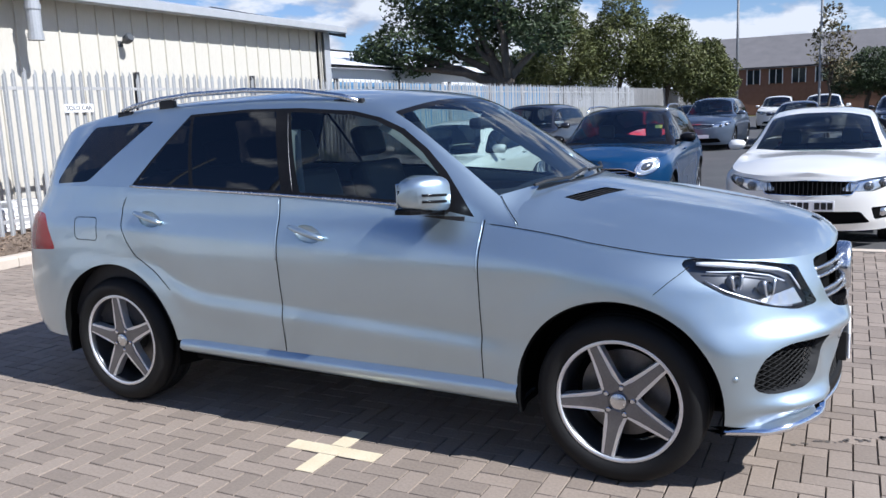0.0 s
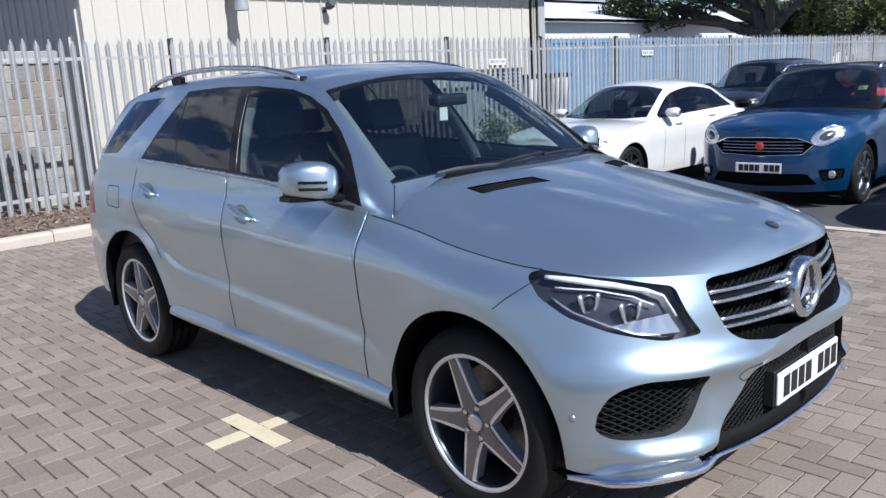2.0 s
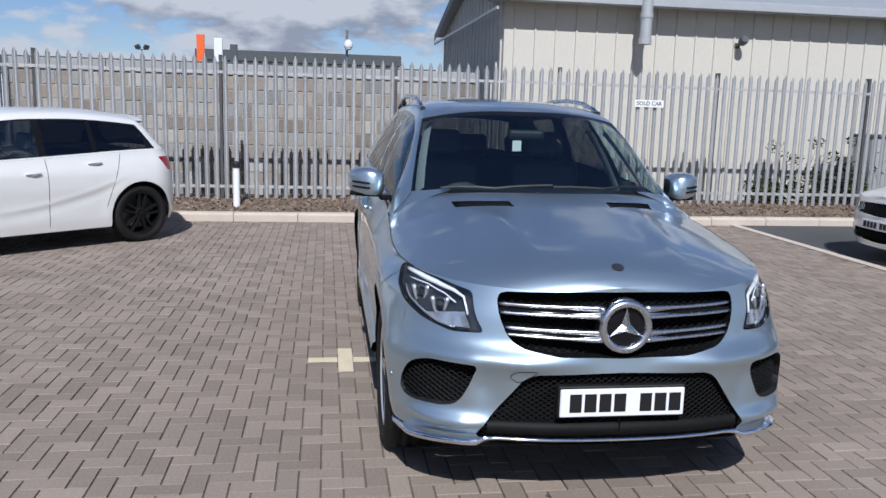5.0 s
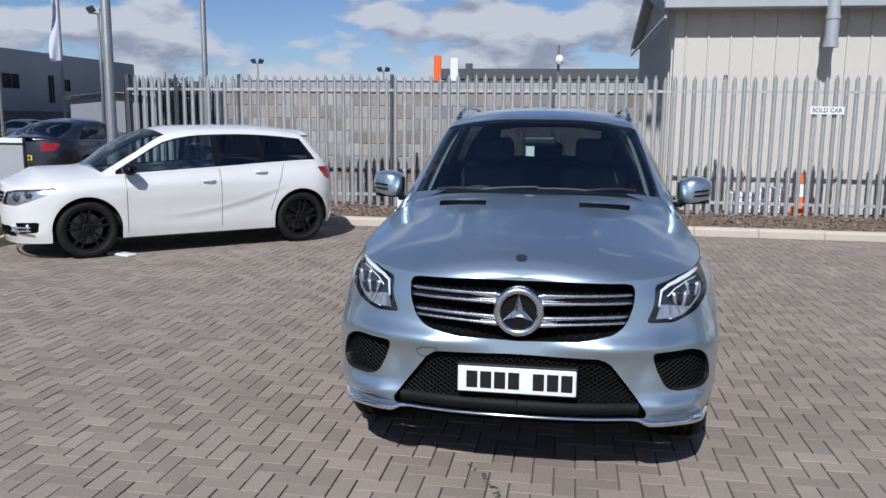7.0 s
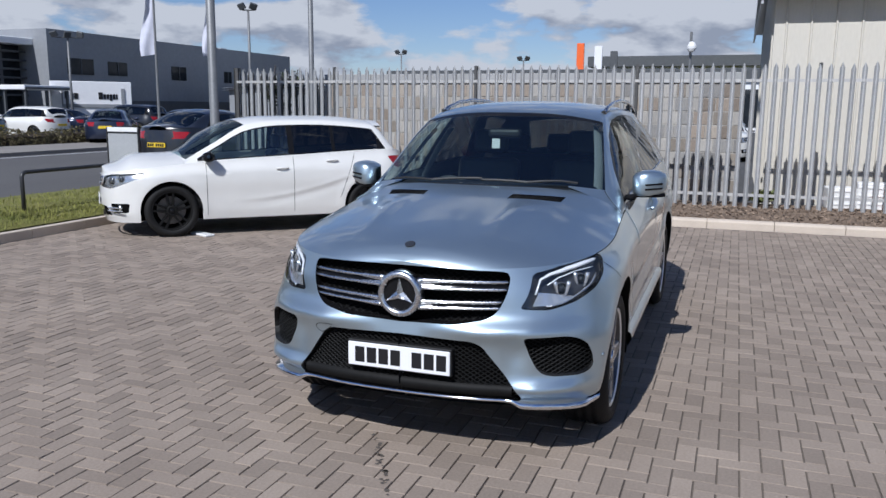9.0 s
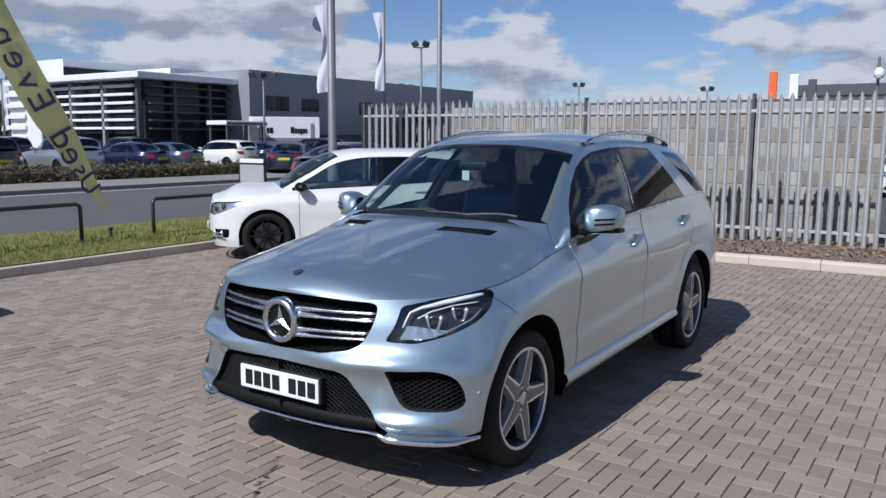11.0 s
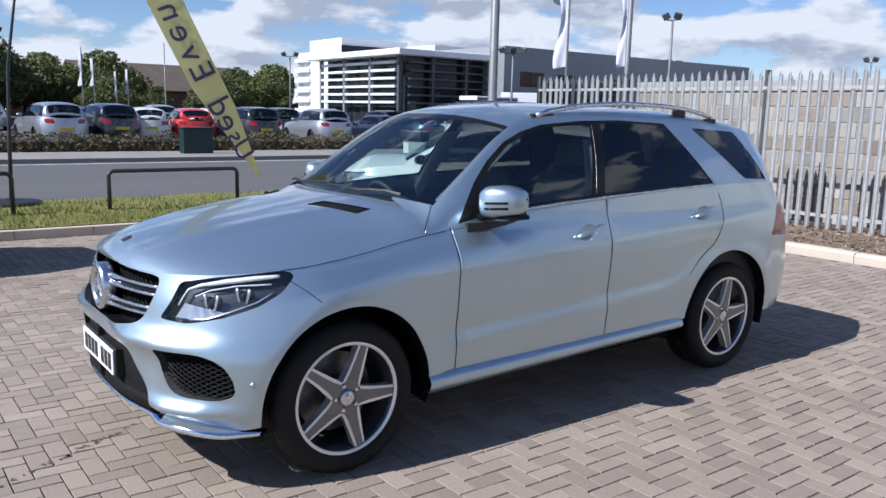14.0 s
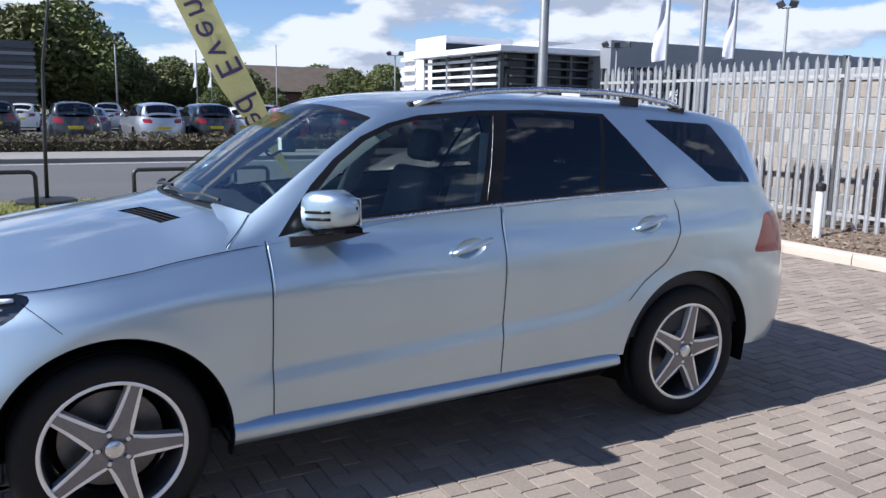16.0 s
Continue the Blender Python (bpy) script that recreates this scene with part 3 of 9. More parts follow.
def both(bm):
    """The mesh and its mirror image in one."""
    lay = bm.verts.layers.float_vector.get("nrm")
    old = list(bm.verts)
    made = {}
    for v in old:
        if abs(v.co.y) < 1e-5:
            made[v] = v
        else:
            w = bm.verts.new((v.co.x, -v.co.y, v.co.z))
            if lay:
                n = v[lay].copy()
                n.y = -n.y
                w[lay] = n
            made[v] = w
    for f in list(bm.faces):
        try:
            bm.faces.new([made[v] for v in reversed(f.verts)])
        except ValueError:
            pass
    return bm


def pair(name, bm, mat, parent, label="", smooth=True):
    """The part on the left and its mirror image on the right."""
    other = flip(copy_bm(bm))
    return part(name, bm, mat, parent, label, smooth), part(name, other, mat, parent, label, smooth)


def sink(bm, vec, keep_floor=True):
    """Turns a patch into a recess: walls along vec, and the patch as its floor."""
    vec = Vector(vec)
    edge = [e for e in bm.edges if e.is_boundary]
    r = bmesh.ops.extrude_edge_only(bm, edges=edge)
    moved = {g for g in r["geom"] if isinstance(g, bmesh.types.BMVert)}
    lay = bm.verts.layers.float_vector.get("nrm")
    rim = {v for e in edge for v in e.verts}
    for v in bm.verts:
        if v not in moved:
            v.co += vec
    return bm


def ribbon(bm, pts, w):
    """A thin strip along points with normals: [(place, normal)]."""
    rows = []
    for i, (p, n) in enumerate(pts):
        d = pts[min(i + 1, len(pts) - 1)][0] - pts[max(i - 1, 0)][0]
        s = n.cross(d).normalized() * (w / 2)
        rows.append((p + s, p - s))
    quad_grid(bm, rows)
    return bm


def dense(pts, step=0.03, closed=False):
    out = []
    pts = list(pts) + ([pts[0]] if closed else [])
    for p, q in zip(pts, pts[1:]):
        n = max(1, int(math.dist(p, q) / step))
        for i in range(n):
            t = i / n
            out.append(tuple(a + (b - a) * t for a, b in zip(p, q)))
    out.append(tuple(pts[-1]))
    return out


def rounded(poly, r, n=5):
    """Rounds the corners of a polygon."""
    out = []
    k = len(poly)
    for i in range(k):
        p, c, q = Vector(poly[i - 1]), Vector(poly[i]), Vector(poly[(i + 1) % k])
        a = (p - c)
        b = (q - c)
        ra = min(r, a.length * 0.45)
        rb = min(r, b.length * 0.45)
        p0, p2 = c + a.normalized() * ra, c + b.normalized() * rb
        for j in range(n + 1):
            t = j / n
            out.append(tuple((1 - t) ** 2 * p0 + 2 * t * (1 - t) * c + t * t * p2))
    return out


def ring_poly(cx, cz, r, a0, a1, n):
    return [(cx + r * math.cos(radians(a0 + (a1 - a0) * i / n)), cz + r * math.sin(radians(a0 + (a1 - a0) * i / n))) for i in range(n + 1)]


# ---- wheels ----
def make_tyre(R, rim, w, parent):
    bm = bmesh.new()
    s = w / 2
    prof = [(rim - 0.004, -s * 0.80), (rim + 0.012, -s * 0.93), (rim + (R - rim) * 0.45, -s), (R - 0.030, -s * 0.93), (R - 0.010, -s * 0.80), (R - 0.001, -s * 0.62)]
    for c in (-0.36, 0.0, 0.36):
        prof += [(R, s * (c - 0.10)), (R - 0.009, s * (c - 0.07)), (R - 0.009, s * (c + 0.07)), (R, s * (c + 0.10))]
    prof += [(R - 0.001, s * 0.62), (R - 0.010, s * 0.80), (R - 0.030, s * 0.93), (rim + (R - rim) * 0.45, s), (rim + 0.012, s * 0.93), (rim - 0.004, s * 0.80)]
    lathe(bm, prof, 72)
    fix_normals(bm)
    return part("tyre", bm, RUBBER, parent, smooth=True)


def make_wheel(name, R, rim, w, parent, style):
    """A wheel about its local z axis, the outer face towards +z."""
    wheel = new(name)
    wheel.parent = parent
    make_tyre(R, rim, w, wheel)
    s = w / 2
    bm = bmesh.new()
    lathe(bm, [(rim + 0.004, s * 0.80), (rim - 0.004, s * 0.86), (rim - 0.016, s * 0.80), (rim - 0.022, s * 0.55), (rim - 0.035, -s * 0.2), (rim - 0.045, -s * 0.85), (rim - 0.01, -s * 0.9)], 64)
    part("rim", bm, style["barrel"], wheel, smooth=True)
    bm = bmesh.new()
    lathe(bm, [(rim + 0.001, s * 0.865), (rim - 0.006, s * 0.884), (rim - 0.013, s * 0.872), (rim - 0.016, s * 0.82)], 64)
    part("rim_lip", bm, style["face"], wheel, smooth=True)
    r0, r1 = rim * 0.16, rim - 0.012
    for i in range(style["n"]):
        m = Matrix.Rotation(2 * math.pi * i / style["n"] + style.get("turn", 0.0), 4, "Z")
        wo, wi = style["wide"], style["narrow"]
        if style.get("double"):
            lines = [(-wi, -wo), (wi, wo)]
        else:
            lines = [(0, 0)]
        for a0, a1 in lines:
            hw0, hw1 = style["hub"], style["tip"]
            face = [(r0, a0 - hw0), (rim * 0.42, a0 + (a1 - a0) * .4 - hw0 * style.get("waist", 0.72)), (r1, a1 - hw1), (r1, a1 + hw1), (rim * 0.42, a0 + (a1 - a0) * .4 + hw0 * style.get("waist", 0.72)), (r0, a0 + hw0)]
            bm = bmesh.new()
            zt = s * 0.84
            prism(bm, face, zt - 0.05, zt, m=m, bevel=0.006)
            for v in bm.verts:
                q = math.hypot(v.co.x, v.co.y) / rim
                v.co.z -= 0.014 * (1 - q) + (0.006 if q > 0.9 else 0)
            fix_normals(bm)
            part("spoke", bm, style["face"], wheel)
            if style.get("inlay"):
                bm = bmesh.new()
                g = 0.013
                inl = [(r0, a0 - hw0 + g), (rim * 0.42, a0 - hw0 * style.get("waist", 0.72) + g), (r1 - 0.006, a1 - hw1 + g), (r1 - 0.006, a1 + hw1 - g), (rim * 0.42, a0 + hw0 * style.get("waist", 0.72) - g), (r0, a0 + hw0 - g)]
                prism(bm, inl, zt - 0.004, zt + 0.0035, m=m, bevel=0.002)
                for v in bm.verts:
                    q = math.hypot(v.co.x, v.co.y) / rim
                    v.co.z -= 0.014 * (1 - q) + (0.006 if q > 0.9 else 0)
                fix_normals(bm)
                part("spoke_inlay", bm, style["inlay"], wheel)
    zt = s * 0.84
    bm = bmesh.new()
    lathe(bm, [(rim * 0.30, zt - 0.06), (rim * 0.30, zt - 0.020), (rim * 0.275, zt - 0.010), (rim * 0.14, zt - 0.010), (rim * 0.13, zt - 0.014), (0.0005, zt - 0.014)], 40)
    part("hub", bm, style.get("inlay") or style["face"], wheel, smooth=True)
    bm = bmesh.new()
    lathe(bm, [(rim * 0.135, zt - 0.016), (rim * 0.135, zt - 0.004), (rim * 0.12, zt - 0.001), (0.0005, zt + 0.001)], 32)
    part("centre_cap", bm, SATIN if style.get("inlay") else BLACK_GLOSS, wheel, smooth=True)
    if style.get("inlay"):
        for i in range(5):
            a = 2 * math.pi * (i + 0.5) / 5 + style.get("turn", 0.0)
            bm = bmesh.new()
            lathe(bm, [(0.017, -0.02), (0.017, 0.001), (0.013, 0.001), (0.012, -0.004)], 12, m=Matrix.Translation((rim * 0.225 * math.cos(a), rim * 0.225 * math.sin(a), zt - 0.010)))
            part("bolt_hole", bm, GAP_DARK, wheel)
            bm = bmesh.new()
            lathe(bm, [(0.012, -0.004), (0.012, 0.003), (0.009, 0.006), (0.0005, 0.006)], 6, m=Matrix.Translation((rim * 0.225 * math.cos(a), rim * 0.225 * math.sin(a), zt - 0.010)))
            part("wheel_bolt", bm, SATIN, wheel)
    bm = bmesh.new()
    lathe(bm, [(0.0005, 0.0), (0.08, 0.0), (0.085, -0.02), (rim * 0.72, -0.02), (rim * 0.72, -0.045), (0.05, -0.045)], 48)
    part("brake_disc", bm, STEEL_DISC, wheel, smooth=False)
    bm = bmesh.new()
    lathe(bm, [(0.0005, -0.06), (rim - 0.04, -0.06)], 40)
    part("inner_wheel", bm, GAP_DARK, wheel)
    return wheel


STAR_STYLE = dict(n=5, wide=0, narrow=0, hub=0.054, tip=0.029, waist=0.66, face=MACHINED, inlay=SPOKE_GREY, barrel=RIM_GREY)
BLACK_STYLE = dict(n=5, wide=0.045, narrow=0.018, hub=0.016, tip=0.014, waist=0.8, double=True, face=MESH_BLACK, barrel=GAP_DARK)
GREY_STYLE = dict(n=5, wide=0.05, narrow=0.018, hub=0.018, tip=0.014, waist=0.8, double=True, face=RIM_GREY, barrel=BLACK_GLOSS)
SILVER_STYLE = dict(n=7, wide=0, narrow=0, hub=0.022, tip=0.024, waist=0.8, face=SATIN, barrel=RIM_GREY)


# ---- the silver-blue SUV ----
def suv_sculpt(x, z):
    """Flank: a shoulder crease falling to the front, the doors drawn in below it, and a rising ridge over the sill."""
    ease = lambda t: max(0.0, min(1.0, t)) ** 2 * (3 - 2 * max(0.0, min(1.0, t)))
    line = 0.958 - 0.045 * x - 0.05 * max(0.0, x - 1.1)
    ridge = 0.582 - 0.058 * x + 0.9 * min(0.36, max(0.0, -0.72 - x)) ** 2
    span = ease((1.70 - x) / 0.6) * ease((x + 1.95) / 0.6)
    k = ease((1.02 - x) / 0.25) * ease((x + 1.10) / 0.22)
    lip = ridge + 0.080
    if z > line:
        return 0.006 * span * math.exp(-((z - line) / 0.05) ** 2)
    w = 0.006 - 0.026 * min(1.0, (line - z) / (line - lip))
    if z < lip:
        w += 0.018 * k * ease((lip - z) / 0.085) - 0.004 * ease((ridge - z) / 0.12)
        w += 0.020 * (1 - k) * ease((lip - z) / 0.25)
    return w * span


def suv_front(y, z):
    """Fascia: a shelf under the lamps, hollow cheeks, and a chin."""
    d = 0.0
    a = abs(y)
    d += 0.046 * math.exp(-((z - 0.672) / 0.045) ** 2) * min(1.0, max(0.0, (a - 0.10) / 0.3)) * max(0.0, min(1.0, (0.90 - a) / 0.28))
    d += 0.022 * math.exp(-((z - 0.39) / 0.05) ** 2)
    # lip under the side intakes, hollow between them and the middle
    d += 0.036 * math.exp(-((z - 0.392) / 0.034) ** 2) * max(0.0, min(1.0, (a - 0.50) / 0.15)) * max(0.0, min(1.0, (0.93 - a) / 0.12))
    d -= 0.022 * math.exp(-((a - 0.555) / 0.06) ** 2) * math.exp(-((z - 0.56) / 0.075) ** 2)
    return d


def suv_bonnet(x, y):
    a = abs(y)
    rise = 0.013 * math.exp(-((a - (0.30 + 0.10 * (2.2 - x))) / 0.055) ** 2)
    return rise * max(0.0, min(1.0, (2.15 - x) / 0.4)) * max(0.0, min(1.0, (x - 1.28) / 0.25))


SUV = dict(
    nose=[(0.28, 2.21), (0.36, 2.275), (0.46, 2.305), (0.58, 2.315), (0.70, 2.30), (0.82, 2.285), (0.93, 2.262), (1.0, 2.24)],
    tail=[(0.28, -2.36), (0.45, -2.46), (0.62, -2.48), (0.80, -2.45), (1.0, -2.42), (1.3, -2.32)],
    width=[(0.26, 0.885), (0.34, 0.915), (0.42, 0.928), (0.55, 0.938), (0.75, 0.948), (0.88, 0.946), (1.0, 0.930), (1.06, 0.915), (1.12, 0.895), (1.22, 0.880), (1.30, 0.86)],
    top=[(2.26, 0.955), (2.15, 0.962), (2.0, 0.975), (1.85, 0.990), (1.74, 1.008), (1.4, 1.066), (1.1, 1.100), (0.81, 1.120), (0.44, 1.172), (-0.27, 1.215), (-1.28, 1.255), (-1.95, 1.262), (-2.4, 1.20)],
    topy=[(2.26, 0.90), (1.74, 0.885), (1.3, 0.868), (0.81, 0.858), (0.44, 0.868), (-0.3, 0.878), (-1.2, 0.868), (-2.0, 0.84), (-2.4, 0.80)],
    bottom=[(2.3, 0.285), (1.95, 0.305), (1.0, 0.385), (0, 0.40), (-0.95, 0.42), (-2.0, 0.36), (-2.5, 0.36)],
    crown=[(2.27, 0.957), (2.22, 1.005), (2.16, 1.042), (2.0, 1.088), (1.7, 1.142), (1.38, 1.196), (1.17, 1.228), (1.08, 1.240), (0.98, 1.305), (0.75, 1.465), (0.55, 1.592), (0.42, 1.662), (0.30, 1.697), (0.0, 1.733), (-0.45, 1.752), (-1.1, 1.740), (-1.7, 1.700), (-2.05, 1.655), (-2.12, 1.60), (-2.23, 1.36), (-2.32, 1.215)],
    cabz=[(1.10, 1.10), (0.95, 1.165), (0.89, 1.205), (0.70, 1.335), (0.50, 1.475), (0.36, 1.566), (0.26, 1.618), (0.10, 1.660), (-0.2, 1.690), (-0.6, 1.702), (-1.2, 1.692), (-1.7, 1.655), (-2.05, 1.60), (-2.12, 1.55), (-2.23, 1.31), (-2.32, 1.19)],
    caby=[(1.10, 0.80), (0.95, 0.752), (0.89, 0.739), (0.70, 0.710), (0.50, 0.672), (0.26, 0.624), (0.0, 0.606), (-0.6, 0.605), (-1.2, 0.600), (-1.7, 0.585), (-2.05, 0.565), (-2.42, 0.62)],
    xmf=[(0.30, 1.74), (0.60, 1.70), (0.74, 1.52), (0.90, 1.36), (1.0, 1.32)], xmr=-1.75, nf=2.5, nr=3.3, axles=(1.4575, -1.4575), wheel_r=0.365, arch_r=0.435, flare=0.012,
    bonnet_end=0.875, hood_max=1.243, square_rear=1.0, cab_x=(1.12, -2.32), sculpt=suv_sculpt, front_sculpt=suv_front, bonnet_sculpt=suv_bonnet, bonnet_p=2.2, bow=0.020, roof_p=2.6, ledge=0.004)
AX = 1.4575


def lattice(poly, step, angle):
    """Straight lines at an angle, clipped to a polygon: [(p, q)]."""
    ca, sa = math.cos(radians(angle)), math.sin(radians(angle))
    tp = [(x * ca + y * sa, -x * sa + y * ca) for x, y in poly]
    out = []
    v = min(p[1] for p in tp) + step / 2
    while v < max(p[1] for p in tp):
        xs = []
        for (x0, y0), (x1, y1) in zip(tp, tp[1:] + tp[:1]):
            if (y0 > v) != (y1 > v):
                xs.append(x0 + (v - y0) / (y1 - y0) * (x1 - x0))
        xs.sort()
        for a, b in zip(xs[::2], xs[1::2]):
            out.append(((a * ca - v * sa, a * sa + v * ca), (b * ca - v * sa, b * sa + v * ca)))
        v += step
    return out


def grille_mesh(name, parent, sk, poly, depth, step=0.02, r=0.0028):
    bm = bmesh.new()
    for ang in (33, -33):
        for p, q in lattice(poly, step, ang):
            if math.dist(p, q) < 0.015:
                continue
            pts = [sk.front(y, z)[0] + Vector((-depth, 0, 0)) for y, z in dense([p, q], 0.06)]
            tube(bm, pts, r, 4, caps=False)
    return part(name, bm, MESH_BLACK, parent)


def build_suv():
    sk = Skin(SUV, 1.5)
    car = empty("suv", pose(0, 0, 0), "large silver-blue metallic SUV parked on block paving", "car")
    # openings in the flank
    arches = []
    for ax_, r in ((AX - 0.008, 0.438), (-AX + 0.022, 0.452)):
        poly = [(ax_ + r * 1.0, 0.1)] + ring_poly(ax_, 0.372, r, -12, 192, 40) + [(ax_ - r * 1.0, 0.1)]
        cut(sk.side, poly, (0, 2)).free()
        arches.append((ax_, r))
    lamp = rounded([(2.196, 0.772), (2.125, 0.764), (2.0, 0.797), (1.876, 0.841), (1.765, 0.900), (1.705, 0.955), (1.712, 0.976), (1.762, 0.984), (2.0, 0.957), (2.112, 0.931)], 0.020)
    lamp_bm = cut(sk.side, lamp, (0, 2), lambda c: c.x > 1.5 and c.y > 0.25)
    gr = rounded([(-0.12, 0.964), (0.485, 0.944), (0.511, 0.922), (0.506, 0.850), (0.474, 0.768), (0.425, 0.727), (0.27, 0.698), (-0.12, 0.684)], 0.035, 6)
    grille_bm = cut(sk.side, gr, (1, 2), lambda c: c.x > 1.9)
    low = rounded([(-0.12, 0.634), (0.365, 0.624), (0.410, 0.600), (0.580, 0.375), (0.585, 0.25), (-0.12, 0.25)], 0.025, 5)
    low_bm = cut(sk.side, low, (1, 2), lambda c: c.x > 1.9)
    fog = rounded([(0.590, 0.652), (0.785, 0.648), (0.852, 0.612), (0.878, 0.545), (0.884, 0.476), (0.848, 0.449), (0.715, 0.456), (0.662, 0.476), (0.615, 0.565)], 0.035, 6)
    fog_bm = cut(sk.side, fog, (1, 2), lambda c: c.x > 1.65)
    tail_l = rounded([(-1.885, 0.893), (-2.5, 0.86), (-2.5, 1.10), (-2.06, 1.105), (-2.00, 1.095)], 0.03)
    tail_bm = cut(sk.side, tail_l, (0, 2), lambda c: c.x < -1.7)
    door_f = [(0.848, 0.36), (0.850, 1.2), (-0.254, 1.3), (-0.250, 0.36)]
    rear_edge = [(-0.950, 0.36), (-0.955, 0.55), (-1.00, 0.70), (-1.10, 0.79), (-1.24, 0.875), (-1.30, 0.95), (-1.345, 1.05), (-1.352, 1.14), (-1.325, 1.20), (-1.25, 1.35)]
    door_r = [(-0.250, 0.36), (-0.254, 1.35)] + list(reversed(rear_edge))
    df_bm = cut(sk.side, door_f, (0, 2))
    dr_bm = cut(sk.side, door_r, (0, 2))
    bowls = []
    for (hx, hz), door in (((-0.072, 1.036), df_bm), ((-1.140, 1.084), dr_bm)):
        ring_ = [(hx + 0.080 * math.cos(2 * math.pi * i / 28) + 0.010 * math.sin(2 * math.pi * i / 28), hz + 0.040 * math.sin(2 * math.pi * i / 28) - 0.018 * math.cos(2 * math.pi * i / 28)) for i in range(28)]
        cut(door, ring_, (0, 2)).free()
        bowl = bmesh.new()
        quad_grid(bowl, [[sk.flank(hx + (x - hx) * k, hz + (z - hz) * k)[0] - Vector((0, 0.030 * (1 - k * k) ** 0.8, 0)) for x, z in ring_ + ring_[:1]] for k in (1.0, 0.94, 0.8, 0.6, 0.35, 0.02)])
        fix_normals(bowl)
        bowls.append(bowl)
    bump_line = [(1.735, 0.955), (1.60, 0.835), (1.60, 0.2), (2.6, 0.2), (2.6, 1.3), (1.735, 1.3)]
    bump_bm = cut(sk.side, bump_line, (0, 2))
    wing_bm = cut(sk.side, [(0.848, 0.3), (0.848, 1.4), (1.9, 1.4), (1.9, 0.3)], (0, 2))
    # cabin openings
    belt = [(0.795, 1.128), (0.62, 1.158), (0.44, 1.182), (0.1, 1.206), (-0.27, 1.226), (-0.8, 1.248), (-1.30, 1.264)]
    arcp = [(-1.015, 1.640), (-0.60, 1.655), (-0.26, 1.648), (0.06, 1.622), (0.22, 1.585), (0.36, 1.527), (0.50, 1.432), (0.62, 1.325), (0.72, 1.215), (0.785, 1.14)]
    dlo = belt + arcp
    side_ok = lambda c: c.y > 0.35
    dlo_bm = cut(sk.cabin, dlo, (0, 2), side_ok)
    win = []
    win.append(cut(dlo_bm, rounded([(0.655, 1.170), (0.44, 1.196), (0.1, 1.220), (-0.150, 1.234), (-0.322, 1.630), (0.05, 1.605), (0.20, 1.570), (0.345, 1.508), (0.48, 1.415), (0.60, 1.30)], 0.015), (0, 2)))
    win.append(cut(dlo_bm, rounded([(-0.262, 1.240), (-0.80, 1.262), (-0.845, 1.264), (-0.985, 1.626), (-0.60, 1.640), (-0.418, 1.636)], 0.015), (0, 2)))
    win.append(cut(dlo_bm, rounded([(-0.872, 1.265), (-1.262, 1.276), (-1.030, 1.605), (-1.004, 1.616)], 0.010), (0, 2)))
    quarter = rounded([(-1.285, 1.614), (-1.805, 1.590), (-1.955, 1.270), (-1.70, 1.282), (-1.665, 1.288)], 0.03)
    q_bm = cut(sk.cabin, quarter, (0, 2), side_ok)
    ws = []
    for i in range(13):
        y = -0.01 + 0.748 * i / 12
        ws.append((1.085 - 0.20 * (abs(y) / 0.72) ** 2.2, y))
    for i in range(13):
        t = i / 12
        ws.append((0.870 + (0.285 - 0.870) * t, 0.738 + (0.616 - 0.738) * t))
    for i in range(13):
        y = 0.616 - 0.626 * i / 12
        ws.append((0.405 - 0.12 * (max(0, y) / 0.616) ** 2.0, y))
    ws_bm = cut(sk.cabin, ws, (0, 1), lambda c: c.x > 0.1)
    rear_glass = cut(sk.cabin, [(-2.12, -0.01), (-2.12, 0.48), (-2.25, 0.48), (-2.25, -0.01)], (0, 1), lambda c: c.x < -2.0)
    # the foot of the pillar ends on the bonnet
    loose = [f for f in sk.cabin.faces if (lambda c: c.x > max(0.985, 1.085 - 0.20 * (min(c.y, 0.72) / 0.72) ** 2.2))(f.calc_center_median())]
    bmesh.ops.delete(sk.cabin, geom=loose, context="FACES")
    roof_cut = [(0.45, -0.01), (0.45, 0.70), (-2.10, 0.70), (-2.10, -0.01)]
    roof_bm = cut(sk.cabin, roof_cut, (0, 1), lambda c: c.z > sk.cabz(c.x) + 0.012)
    # bonnet vents
    vent = [(1.335, 0.255), (1.235, 0.262), (1.118, 0.548), (1.200, 0.537)]
    vent_bm = cut(sk.bonnet, vent, (0, 1))
    cut(sk.bonnet, [(0.978, 0.545), (0.978, 1.1), (0.6, 1.1), (0.6, 0.545)], (0, 1)).free()
    scuttle = [(1.105 - 0.20 * (0.545 * i / 16 / 0.72) ** 2.2, 0.545 * i / 16 - (0.01 if i == 0 else 0)) for i in range(17)] + [(0.70, 0.545), (0.70, -0.01)]
    bonnet_side = cut(sk.bonnet, scuttle, (0, 1))

    # painted panels
    part("bonnet", both(sk.bonnet), PAINT, car, smooth=True)
    part("cowl", both(bonnet_side), BLACK_PLASTIC, car, "black scuttle under the windscreen", smooth=True)
    part("roof", both(roof_bm), PAINT, car, smooth=True)
    bumper = part("front_bumper", both(bump_bm), PAINT, car, smooth=True)
    pair("front_wing", wing_bm, PAINT, car)
    pair("front_door", df_bm, PAINT, car)
    pair("rear_door", dr_bm, PAINT, car)
    part("rear_body", both(sk.side), PAINT, car, smooth=True)
    part("cabin_shell", both(sk.cabin), PAINT, car, smooth=True)
    pair("window_surround", dlo_bm, BLACK_GLOSS, car, "gloss black window surround")
